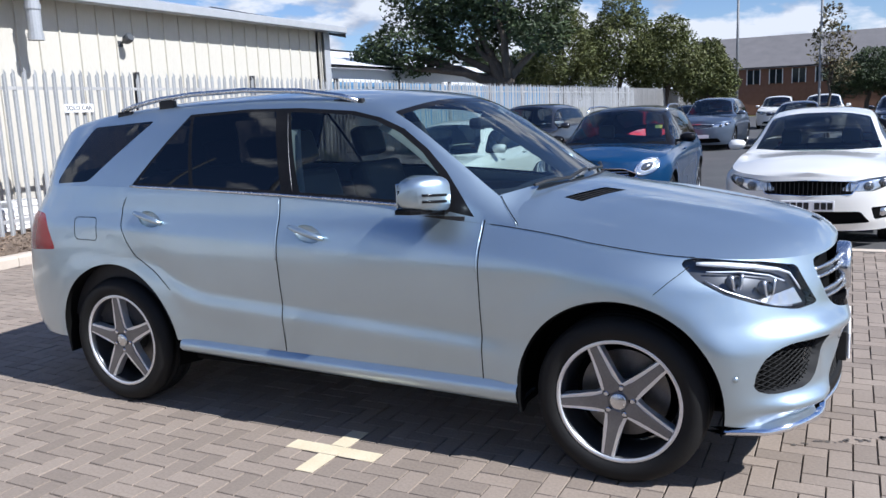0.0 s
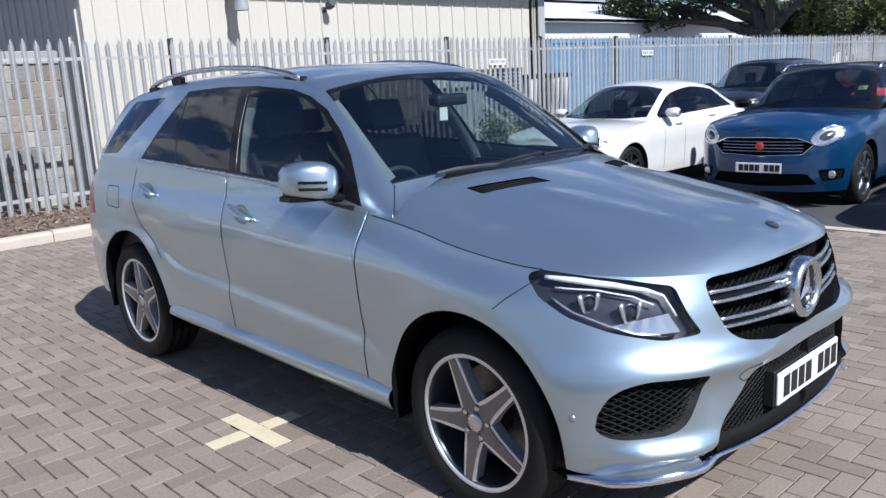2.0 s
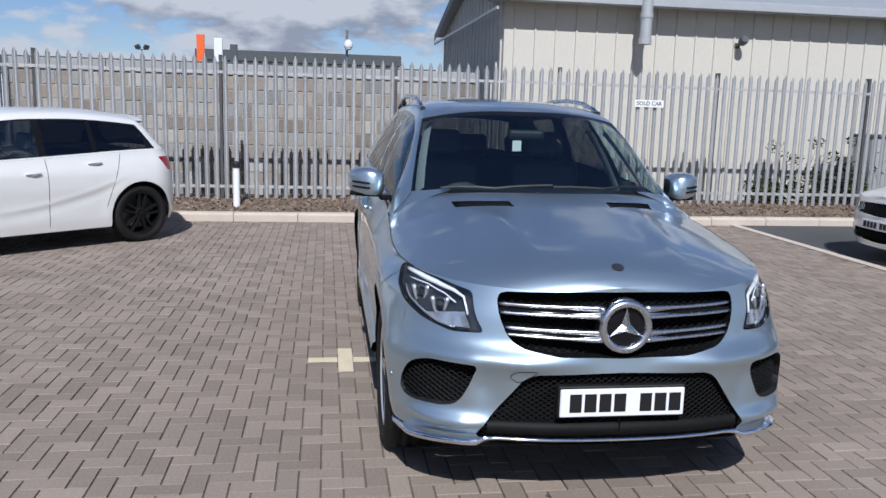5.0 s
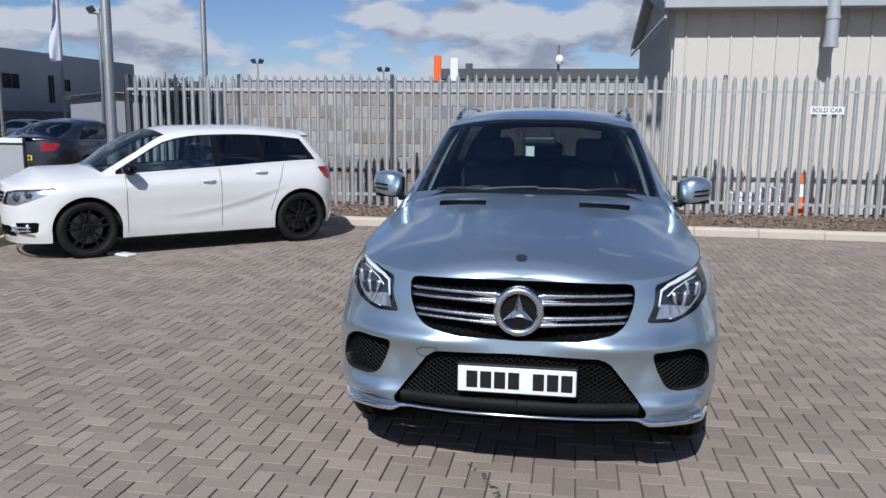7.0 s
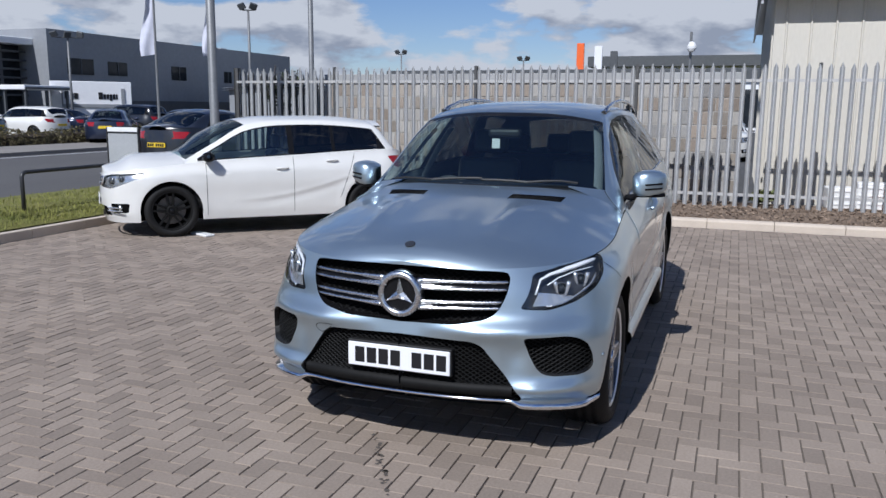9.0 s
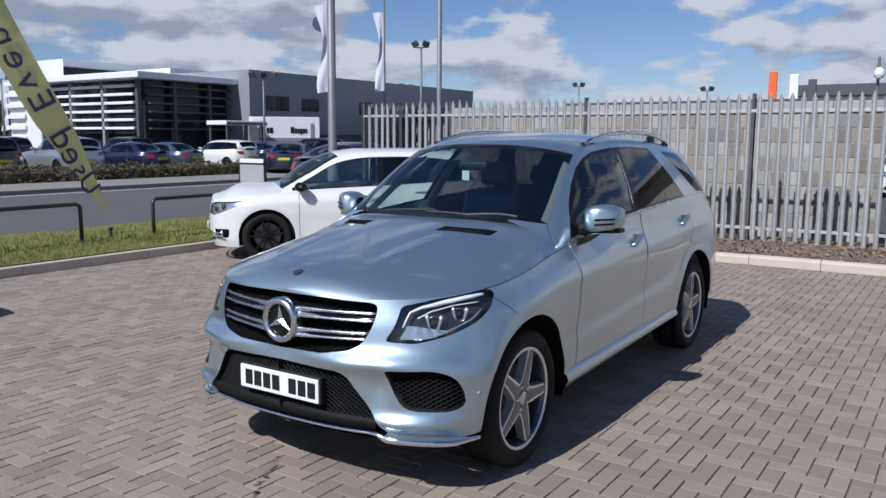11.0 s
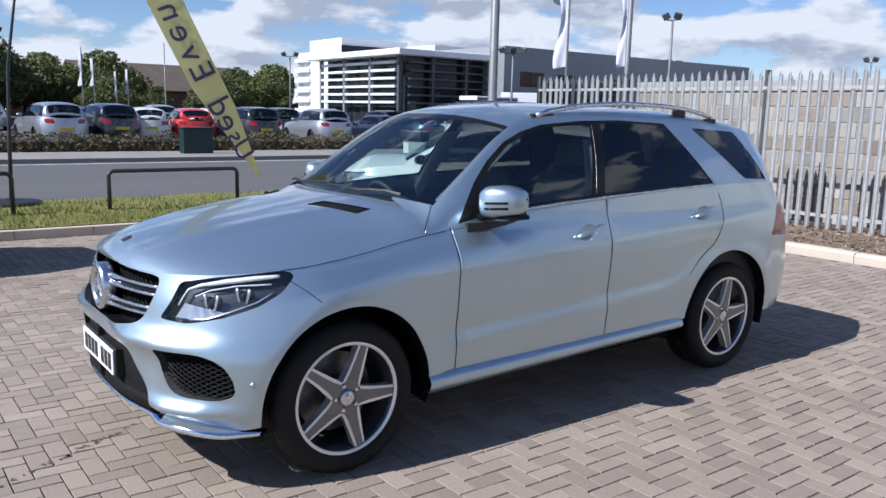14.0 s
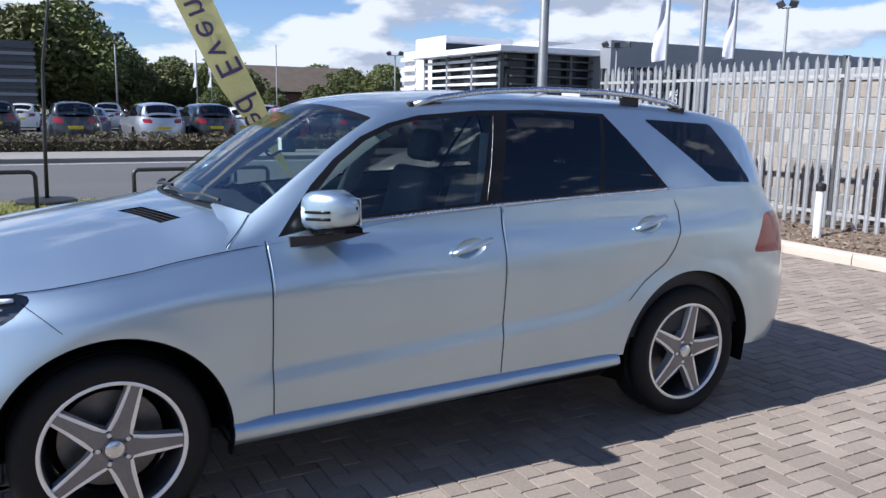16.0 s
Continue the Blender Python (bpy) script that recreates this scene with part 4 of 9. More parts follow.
    for k, (w, mt, nm) in enumerate(zip(win, (GLASS_SIDE, GLASS_DARK, GLASS_DARK), ("side_window", "side_window", "side_window"))):
        pair(nm, w, mt, car, "clear side window" if k == 0 else "dark privacy glass")
    pair("quarter_window", q_bm, GLASS_DARK, car, "dark privacy glass")
    band = [(0.462 - 0.135 * (max(0, y) / 0.60) ** 2.0, y) for y in [-0.01 + 0.66 * i / 12 for i in range(13)]] + [(0.1, 0.65), (0.1, -0.01)]
    part("windscreen_band", both(cut(ws_bm, band, (0, 1))), BLACK_GLOSS, car, "black shade band along the windscreen", smooth=True)
    part("windscreen", both(ws_bm), GLASS_CLEAR, car, smooth=True)
    part("rear_window", both(rear_glass), GLASS_DARK, car, smooth=True)
    pair("tail_lamp", tail_bm, RED_LENS, car, "red tail lamp")
    # sills
    bm = bmesh.new()
    rows = []
    for i in range(21):
        x = 1.015 - 1.97 * i / 20
        zt = 0.395 + 0.03 * i / 20
        zb = 0.298 + 0.052 * i / 20
        rows.append([(x, 0.915, zt + 0.012), (x, 0.948, zt - 0.012), (x, 0.955, zt - 0.040), (x, 0.935, zb + 0.012), (x, 0.905, zb), (x, 0.70, zb + 0.01)])
    quad_grid(bm, rows)
    fix_normals(bm)
    pair("sill", bm, PAINT, car, "painted side skirt")
    # arches
    for ax_, r in arches:
        bm = bmesh.new()
        rows = []
        for i in range(33):
            a = radians(-14 + 208 * i / 32)
            x, z = ax_ + r * math.cos(a), 0.372 + r * math.sin(a)
            y, _ = sk.flank(ax_ + (r + 0.015) * math.cos(a), max(0.33, 0.372 + (r + 0.015) * math.sin(a)))
            rows.append([(x, y.y - 0.004, z), (x - 0.010 * math.cos(a), y.y - 0.022, z - 0.010 * math.sin(a)), (x + 0.02 * math.cos(a), 0.78, z + 0.02 * math.sin(a)), (x, 0.50, z)])
        quad_grid(bm, rows)
        fix_normals(bm)
        pair("wheel_arch", bm, GAP_DARK, car, "black wheel arch liner")
    # floor pan
    bm = bmesh.new()
    box(bm, -2.30, 2.12, -0.62, 0.62, 0.27, 0.36, 0.02)
    box(bm, -0.93, 0.98, -0.88, 0.88, 0.30, 0.42, 0.02)
    box(bm, -2.34, -1.93, -0.62, 0.62, 0.36, 0.45, 0.02)
    box(bm, 1.92, 2.11, -0.58, 0.58, 0.33, 0.42, 0.02)
    for s in (1, -1):
        box(bm, 0.98, 1.93, s * 0.60 - 0.02, s * 0.60 + 0.02, 0.27, 0.98)
        box(bm, -1.92, -0.98, s * 0.60 - 0.02, s * 0.60 + 0.02, 0.27, 1.05)
    part("underbody", bm, GAP_DARK, car)
    # panel gaps
    def gap(name, pts, w=0.0045):
        bm = bmesh.new()
        ribbon(bm, [sk.flank(x, z, 0.0015) for x, z in dense(pts, 0.02)], w)
        return pair(name, bm, GAP_DARK, car, "", True)
    gap("door_gap", [(0.848, 0.405), (0.850, 1.118)])
    gap("door_gap", [(-0.250, 0.425), (-0.254, 1.208)])
    gap("door_gap", rear_edge[2:-1])
    for edge in ([(0.838, 0.90), (0.840, 1.112)], [(-0.262, 0.90), (-0.264, 1.20)]):
        bm = bmesh.new()
        tube(bm, [sk.flank(x, z, 0.0005)[0] for x, z in dense(edge, 0.03)], 0.003, 8)
        pair("door_edge", bm, PAINT, car)
    gap("bumper_gap", [(1.735, 0.950), (1.66, 0.89), (1.61, 0.845)], 0.003)
    bm = bmesh.new()
    row = [p for p in sk.toprow if 0.86 < p[0] < 1.76]
    ribbon(bm, [(Vector(p) + Vector((0, 0.0015, 0.0015)), Vector((0.1, 0.75, 0.65)).normalized()) for p in row if p[1] > 0.50], 0.004)
    pair("bonnet_gap", bm, GAP_DARK, car)
    bm = bmesh.new()
    flap = rounded([(-1.535, 0.955), (-1.715, 0.960), (-1.725, 1.085), (-1.545, 1.085)], 0.03)
    ribbon(bm, [sk.flank(x, z, 0.0012) for x, z in dense(flap, 0.02, True)], 0.004)
    flip(bm)
    part("fuel_flap_gap", bm, GAP_DARK, car)
    # belt strip
    bm = bmesh.new()
    pts = [sk.flank(x, z - 0.004, 0.0) for x, z in dense(belt[1:], 0.05)]
    tube(bm, [Vector((p.x, p.y + 0.007, p.z)) for p, n in pts], 0.0075, 8)
    pair("belt_strip", bm, SATIN, car, "bright satin window strip")
    # glint on the window frame's edge, put in as a thin grey strip
    bm = bmesh.new()
    tube(bm, [sk.flank(-0.190 - 0.375 * (z - 1.235), z, 0.0015)[0] for z in [1.240 + 0.038 * i for i in range(11)]], 0.0018, 6)
    pair("window_frame_edge", bm, SPOKE_GREY, car, "grey strip for the glint on the door window frame")
    foot = [sk.tree.find_nearest(Vector((0.882, 0.733, 1.21)).lerp(Vector((1.006, 0.853, 1.10)), i / 8)) for i in range(9)]
    bm = bmesh.new()
    ribbon(bm, [(h[0] + 0.0015 * (h[1] if h[1].z > 0 else -h[1]), h[1] if h[1].z > 0 else -h[1]) for h in foot], 0.004)
    pair("pillar_gap", bm, GAP_DARK, car)
    bm = bmesh.new()
    tube(bm, [h[0] + Vector((-0.006, 0.002, 0)) for h in foot], 0.003, 8)
    pair("pillar_edge", bm, PAINT, car)
    # grille
    back = copy_bm(grille_bm)
    for v in back.verts:
        v.co.x -= 0.075
    part("grille_backing", both(back), GAP_DARK, bumper)
    sink(grille_bm, (-0.07, 0, 0))
    walls = take(grille_bm, [f for f in grille_bm.faces if abs(f.normal.x) < 0.6 or f.calc_area() < 1e-9])
    grille_bm.free()
    part("grille_rim", both(walls), BLACK_GLOSS, bumper)
    full = [(-y, z) for y, z in reversed(gr) if y > 0] + [(y, z) for y, z in gr if y > 0]
    grille_mesh("grille_mesh", bumper, sk, full, 0.064, 0.020, 0.0016)
    star = Vector((2.302, 0, 0.822))
    for (zt0, zb0), (zt1, zb1), lim in (((0.891, 0.857), (0.893, 0.859), 0.506), ((0.792, 0.762), (0.802, 0.774), 0.486)):
        for s in (1, -1):
            upper, lower = [], []
            for i in range(17):
                t = i / 16
                y = 0.085 + (lim - 0.085) * t
                for line, za, zb in ((upper, zt0, zt1), (lower, zb0, zb1)):
                    z = za + (zb - za) * t
                    line.append(Vector((sk.front(y, z)[0].x - 0.014 + 0.012 * (1 - t) ** 2, s * y, z)))
            fin = bmesh.new()
            quad_grid(fin, [[p + Vector((-0.004, 0, 0)), p * 0.5 + q * 0.5 + Vector((-0.020, 0, 0)), q + Vector((-0.004, 0, 0))] for p, q in zip(upper, lower)])
            fix_normals(fin)
            fin = part("grille_fin", fin, BLACK_GLOSS, bumper, "dark grille fin edged in silver", smooth=True)
            for line, rad in ((upper, 0.0120), (lower, 0.0110)):
                bm = bmesh.new()
                tube(bm, line, [rad * (1.25 - 0.45 * min(1, i / 6)) for i in range(17)], 8, flat=0.9)
                part("grille_bar", bm, SATIN, fin, "satin silver edge", smooth=True)
            bm = bmesh.new()
            for line, other, dz in ((upper, lower, 0.003), (lower, upper, -0.003)):
                quad_grid(bm, [[line[i] + Vector((0.007, 0, dz)), line[i].lerp(other[i], 0.5 * max(0.02, 1 - i / 8) ** 0.7) + Vector((0.004 - 0.001 * i, 0, 0))] for i in range(9)])
            fix_normals(bm)
            part("fin_root", bm, SATIN, fin, "silver fin root", smooth=True)
    face = Matrix.Translation(star) @ Matrix(((0, 0, 1, 0), (1, 0, 0, 0), (0, 1, 0, 0), (0, 0, 0, 1)))
    bm = bmesh.new()
    lathe(bm, [(0.113, -0.05), (0.113, -0.006), (0.109, 0.007), (0.096, 0.014), (0.083, 0.008), (0.079, -0.004), (0.079, -0.03)], 48, m=face)
    part("emblem_ring", bm, SATIN, bumper, "round chrome ring", smooth=True)
    bm = bmesh.new()
    lathe(bm, [(0.084, -0.010), (0.0005, -0.006)], 40, m=face)
    part("emblem_disc", bm, BLACK_GLOSS, bumper)
    bm = bmesh.new()
    for i in range(3):
        a = radians(90 + 120 * i)
        tip = Vector((0.081 * math.cos(a), 0.081 * math.sin(a), 0.002))
        l = Vector((0.021 * math.cos(a + 1.05), 0.021 * math.sin(a + 1.05), -0.004))
        r_ = Vector((0.021 * math.cos(a - 1.05), 0.021 * math.sin(a - 1.05), -0.004))
        top_ = Vector((0, 0, 0.010))
        vs = [bm.verts.new(face @ p) for p in (top_, l, tip, r_)]
        bm.faces.new((vs[0], vs[1], vs[2]))
        bm.faces.new((vs[0], vs[2], vs[3]))
    fix_normals(bm)
    part("emblem_blade", bm, SATIN, bumper, "three-armed chrome emblem")
    bm = bmesh.new()
    p, n = sk.above(2.165, 0.0, 0.002)
    rot = n.to_track_quat("Z", "Y").to_matrix().to_4x4()
    lathe(bm, [(0.026, 0.0), (0.026, 0.003), (0.022, 0.004), (0.0005, 0.005)], 28, m=Matrix.Translation(p) @ rot)
    part("bonnet_badge", bm, RIM_GREY, car, "small round metal badge")
    # lower intake and side intakes
    back = copy_bm(low_bm)
    for v in back.verts:
        v.co.x -= 0.065
    part("intake_backing", both(back), GAP_DARK, bumper)
    sink(low_bm, (-0.06, 0, 0))
    walls = take(low_bm, [f for f in low_bm.faces if abs(f.normal.x) < 0.6])
    low_bm.free()
    part("intake_rim", both(walls), BLACK_PLASTIC, bumper)
    lowfull = [(-y, z) for y, z in reversed(low) if y > 0] + [(y, z) for y, z in low if y > 0]
    grille_mesh("intake_mesh", bumper, sk, lowfull, 0.030, 0.018, 0.0030)
    bm = bmesh.new()
    rows = []
    for i in range(25):
        y = -0.545 + 1.09 * i / 24
        p, _ = sk.front(abs(y), 0.385)
        rows.append([(p.x - 0.05, y, 0.412), (p.x - 0.014, y, 0.404), (p.x - 0.010, y, 0.358), (p.x - 0.06, y, 0.350)])
    quad_grid(bm, rows)
    fix_normals(bm)
    part("intake_blade", bm, MESH_BLACK, bumper, smooth=True)
    back = copy_bm(fog_bm)
    sinkv = Vector((-0.055, -0.02, 0))
    for v in back.verts:
        v.co += sinkv * 1.1
    pair("side_intake_backing", back, GAP_DARK, bumper)
    sink(fog_bm, sinkv)
    fog_bm.normal_update()
    walls = take(fog_bm, [f for f in fog_bm.faces if f.normal.dot(Vector((0.8, 0.6, 0))) < 0.45])
    fog_bm.free()
    pair("side_intake_rim", walls, BLACK_PLASTIC, bumper)
    bm = bmesh.new()
    for ang in (33, -33):
        for p, q in lattice(fog, 0.018, ang):
            if math.dist(p, q) > 0.015:
                tube(bm, [sk.front(y, z)[0] + sinkv * 0.6 for y, z in dense([p, q], 0.04)], 0.003, 4, caps=False)
    pair("side_intake_mesh", bm, MESH_BLACK, bumper, smooth=False)
    # chin blade
    bm = bmesh.new()
    rows = []
    n = 61
    chin = smoothcurve([(0.0, 0.331), (0.48, 0.331), (0.545, 0.327), (0.59, 0.306), (0.68, 0.302), (0.78, 0.294), (0.86, 0.284), (0.92, 0.284)])
    thick = smoothcurve([(0.0, 0.014), (0.50, 0.015), (0.60, 0.028), (0.75, 0.026), (0.92, 0.014)])
    for i in range(n):
        y = 0.905 * i / (n - 1)
        p, _ = sk.front(y if y < 0.86 else 0.86, 0.365)
        if y >= 0.86:
            p = Vector((p.x - (y - 0.86) * 3.2, y, p.z))
        z, h = chin(y), thick(y)
        out = 0.004 + 0.012 * max(0.0, min(1.0, (y - 0.52) / 0.08))
        rows.append([(p.x - 0.09, y * 0.97, z - 0.002), (p.x + out - 0.006, y, z - 0.002), (p.x + out, y, z + 0.003), (p.x + out - 0.002, y, z + h * 0.6), (p.x + out - 0.010, y, z + h), (p.x - 0.05, y * 0.985, z + h + 0.006)])
    quad_grid(bm, rows)
    fix_normals(bm)
    part("chin_blade", both(bm), CHROME, bumper, "bright chin trim", smooth=True)
    # plate with bars in place of its characters
    bm = bmesh.new()
    box(bm, 2.312, 2.324, -0.264, 0.264, 0.450, 0.568, 0.004)
    plate = part("number_plate", bm, PLATE_WHITE, bumper, "white number plate")
    x = -0.225
    for wd in (0.050, 0.050, 0.050, 0.050, -0.035, 0.050, 0.050, 0.050):
        if wd > 0:
            bm = bmesh.new()
            box(bm, 2.3235, 2.3255, x, x + wd, 0.471, 0.548)
            part("plate_bar", bm, INK, plate)
        x += abs(wd) + 0.0125
    bm = bmesh.new()
    box(bm, 2.27, 2.3115, -0.27, 0.27, 0.442, 0.576, 0.004)
    part("plate_holder", bm, BLACK_PLASTIC, bumper)
    # towing eye cover
    bm = bmesh.new()
    eye_cover = rounded([(-0.355, 0.640), (-0.440, 0.638), (-0.470, 0.612), (-0.435, 0.585), (-0.395, 0.600)], 0.018, 4)
    ribbon(bm, [sk.front(y, z, 0.0012) for y, z in dense(eye_cover, 0.012, True)], 0.003)
    part("towing_eye_cover", bm, GAP_DARK, bumper)
    # parking sensors
    for y, z in ((0.905, 0.520),):
        bm = bmesh.new()
        p, nn = sk.flank(1.925, 0.52, 0.001)
        lathe(bm, [(0.012, 0), (0.012, 0.002), (0.0005, 0.0025)], 16, m=Matrix.Translation(p) @ nn.to_track_quat("Z", "Y").to_matrix().to_4x4())
        pair("parking_sensor", bm, PAINT, bumper)
    # head lamps
    lampz = copy_bm(lamp_bm)
    cover = copy_bm(lamp_bm)
    inv = Vector((-0.038, -0.024, -0.003))
    for v in lampz.verts:
        v.co += inv
    sink(lamp_bm, inv)
    lamp_bm.normal_update()
    walls = take(lamp_bm, [f for f in lamp_bm.faces if f.normal.dot(Vector((0.7, 0.7, 0.1))) < 0.5])
    lamp_bm.free()
    for s in (1, -1):
        def side(b):
            return b if s == 1 else flip(b)
        hl = part("headlamp", side(copy_bm(cover)), LAMP_COVER, car, "clear headlamp with dark bowl and light guide", smooth=True)
        part("lamp_bowl", side(copy_bm(lampz)), RIM_GREY, hl, smooth=True)
        part("lamp_rim", side(copy_bm(walls)), BLACK_GLOSS, hl)
        for (lx, lz), rr in (((2.035, 0.862), 0.026), ((1.915, 0.893), 0.025)):
            p, nn = sk.flank(lx, lz, -0.034)
            nn = Vector((0.86, 0.50, 0.05)).normalized()
            fr_ = Matrix.Translation(p) @ nn.to_track_quat("Z", "Y").to_matrix().to_4x4()
            bm = bmesh.new()
            lathe(bm, [(rr * 1.3, -0.02), (rr * 1.32, 0.008), (rr * 1.15, 0.012), (rr * 1.02, 0.004), (rr * 0.98, -0.004)], 28, m=fr_)
            part("projector_ring", side(bm), LAMP_DARK, hl, smooth=True)
            bm = bmesh.new()
            for sg in (1, -1):
                tube(bm, [fr_ @ Vector((sg * rr * u, rr * w, 0.012)) for u, w in ((1.35, 1.45), (1.20, 0.7), (0.95, -0.4), (0.60, -1.35))], [0.011, 0.011, 0.009, 0.005], 6, flat=0.7)
            part("reflector_claw", side(bm), LAMP_BOWL, hl, "bright V-shaped reflector", smooth=True)
            bm = bmesh.new()
            lathe(bm, [(rr, -0.004), (rr * 0.8, 0.010), (rr * 0.45, 0.018), (0.0005, 0.021)], 24, m=fr_)
            part("projector_lens", side(bm), DARK_GLASS, hl, smooth=True)
        # light guide along the brow, turning down the inner edge
        bm = bmesh.new()
        brow = dense([(1.760, 0.963), (1.86, 0.957), (1.97, 0.943), (2.055, 0.925), (2.098, 0.905), (2.122, 0.870), (2.140, 0.838)], 0.02)
        tube(bm, [sk.flank(x, z, -0.012)[0] for x, z in brow], [0.005 + 0.010 * math.sin(math.pi * min(1.0, 0.15 + 0.95 * i / (len(brow) - 1))) for i in range(len(brow))], 8, flat=0.8)
        part("light_guide", side(bm), LED_STRIP, hl, "white light guide", smooth=True)
        bm = bmesh.new()
        tube(bm, [sk.flank(x, z, -0.018)[0] for x, z in dense([(1.80, 0.935), (1.93, 0.930), (2.03, 0.908), (2.085, 0.880)], 0.03)], 0.0035, 6)
        part("light_guide", side(bm), LED_STRIP, hl, "slim lower light guide", smooth=True)
        # ribbed indicator reflector in the inner lower corner
        bm = bmesh.new()
        rows = []
        for i in range(9):
            t = i / 8
            lo_, hi_ = (1.985 + 0.175 * t, 0.815 - 0.030 * min(1.0, 1.6 * t)), (2.02 + 0.105 * t, 0.824 + 0.026 * t)
            rows.append([sk.flank(lo_[0] + (hi_[0] - lo_[0]) * q / 4, lo_[1] + (hi_[1] - lo_[1]) * q / 4, -0.024 - 0.004 * (i % 2))[0] for q in range(5)])
        quad_grid(bm, rows)
        fix_normals(bm)
        part("indicator_reflector", side(bm), LAMP_BOWL, hl, "pale ribbed indicator reflector")
        bm = bmesh.new()
        tube(bm, [sk.flank(x, z, -0.022)[0] for x, z in dense([(1.80, 0.905), (1.88, 0.862), (1.97, 0.826), (2.06, 0.792), (2.12, 0.781)], 0.03)], 0.006, 6, flat=0.6)
        part("lamp_trim", side(bm), LAMP_BOWL, hl, smooth=True)
    # bonnet vents
    vb = copy_bm(vent_bm)
    for v in vb.verts:
        v.co.z -= 0.018
    pair("bonnet_vent", vb, GAP_DARK, car, "black slatted bonnet vent")
    vent_bm.free()
    for k in range(4):
        t = (k + 0.5) / 4
        bm = bmesh.new()
        a, b = Vector((1.335 - 0.10 * t, 0.257 + 0.005 * t)), Vector((1.200 - 0.082 * t, 0.535 + 0.011 * t))
        tube(bm, [sk.above(a.x + (b.x - a.x) * q / 6, a.y + (b.y - a.y) * q / 6, -0.007)[0] for q in range(7)], 0.0075, 6, flat=0.5)
        pair("vent_slat", bm, MESH_BLACK, car)
    # handles
    for hx, hz, sl in ((-0.072, 1.040, 0.055), (-1.140, 1.088, 0.045)):
        p0, nn = sk.flank(hx, hz, 0)
        bm = bmesh.new()
        pts = []
        for i in range(9):
            t = i / 8
            x = hx + 0.105 - 0.21 * t
            z = hz - 0.026 + 0.052 * t
            q, qn = sk.flank(x, z, 0.012 + 0.020 * math.sin(math.pi * t))
            pts.append(q)
        tube(bm, pts, [0.014, 0.019, 0.022, 0.023, 0.023, 0.023, 0.022, 0.019, 0.014], 10, flat=0.72)
        pair("door_handle", bm, PAINT, car)
    for bowl in bowls:
        pair("handle_bowl", bowl, PAINT, car)
    # mirrors
    bm = bmesh.new()
    prof = [(0, 0.872, 0.05, 0.050), (0, 0.885, 0.085, 0.070), (0, 0.93, 0.108, 0.084), (0, 0.98, 0.108, 0.085), (0, 1.03, 0.094, 0.074), (0, 1.06, 0.076, 0.060), (0, 1.075, 0.045, 0.036), (0, 1.078, 0.0005, 0.0005)]
    rows = []
    for t, y, hx, hz in prof:
        row = []
        for i in range(25):
            a = 2 * math.pi * i / 24
            c, s = math.cos(a), math.sin(a)
            cx = abs(c) ** 0.55 * (1 if c > 0 else -1) * hx * (1.0 if c > 0 else 0.62)
            cz = abs(s) ** 0.55 * (1 if s > 0 else -1) * hz
            row.append((0.600 + 1.14 * cx - 0.42 * (1 if c > 0 else 1 - hx / 0.112) * max(0, y - 0.93), y, 1.238 + 0.06 * (y - 0.9) + max(cz, -0.070)))
        rows.append(row)
    quad_grid(bm, rows)
    fix_normals(bm)
    pair("mirror_housing", bm, PAINT, car, "painted door mirror housing")
    bm = bmesh.new()
    prism(bm, [(0.514, 0.880), (0.682, 0.880), (0.678, 0.93), (0.660, 0.99), (0.630, 1.04), (0.590, 1.066), (0.514, 1.066)], 1.161, 1.185, bevel=0.008)
    box(bm, 0.580, 0.670, 0.80, 0.90, 1.140, 1.172, 0.01)
    pair("mirror_base", bm, BLACK_GLOSS, car, "black mirror foot", smooth=False)
    for dz in (0.0, 0.028):
        bm = bmesh.new()
        ys = [0.955 + 0.012 * i for i in range(9)]
        tube(bm, [(0.6150 + (0.110 - 0.30 * max(0, yy - 0.98) if yy < 1.03 else 0.094 - 0.62 * (yy - 1.03)) * 0.99 - 0.42 * (yy - 0.93), yy, 1.212 + dz + 0.06 * (yy - 0.95)) for yy in ys], 0.0065, 6)
        pair("mirror_slot", bm, BLACK_GLOSS, car)
    bm = bmesh.new()
    box(bm, 0.512, 0.519, 0.895, 1.05, 1.185, 1.295, 0.003)
    pair("mirror_glass", bm, CHROME, car, "", smooth=False)
    # rails
    bm = bmesh.new()
    pts = []
    for x, z in dense([(0.06, 1.668), (-0.05, 1.700), (-0.30, 1.737), (-0.66, 1.757), (-1.05, 1.752), (-1.30, 1.735), (-1.50, 1.706), (-1.60, 1.678)], 0.06):
        pts.append((x, 0.598 - 0.012 * abs(x + 0.7), z))
    tube(bm, pts, 0.016, 8, flat=0.9)
    pair("roof_rail", bm, SATIN, car, "satin aluminium roof rail")
    for x0, x1, z in ((0.09, -0.09, 1.672), (-1.18, -1.30, 1.715), (-1.52, -1.64, 1.664)):
        bm = bmesh.new()
        box(bm, x1, x0, 0.572, 0.600, z - 0.045, z + 0.012, 0.006)
        pair("rail_foot", bm, BLACK_PLASTIC, car, smooth=False)
    # wipers
    for pts in ([(0.98, -0.58, 0), (1.06, -0.30, 0), (1.045, 0.02, 0)], [(1.06, 0.02, 0), (1.05, 0.30, 0), (0.955, 0.58, 0)]):
        bm = bmesh.new()
        pp = [sk.above(x, y, 0.022)[0] for x, y, _ in dense(pts, 0.08)]
        tube(bm, pp, 0.008, 6)
        part("wiper", bm, BLACK_PLASTIC, car)
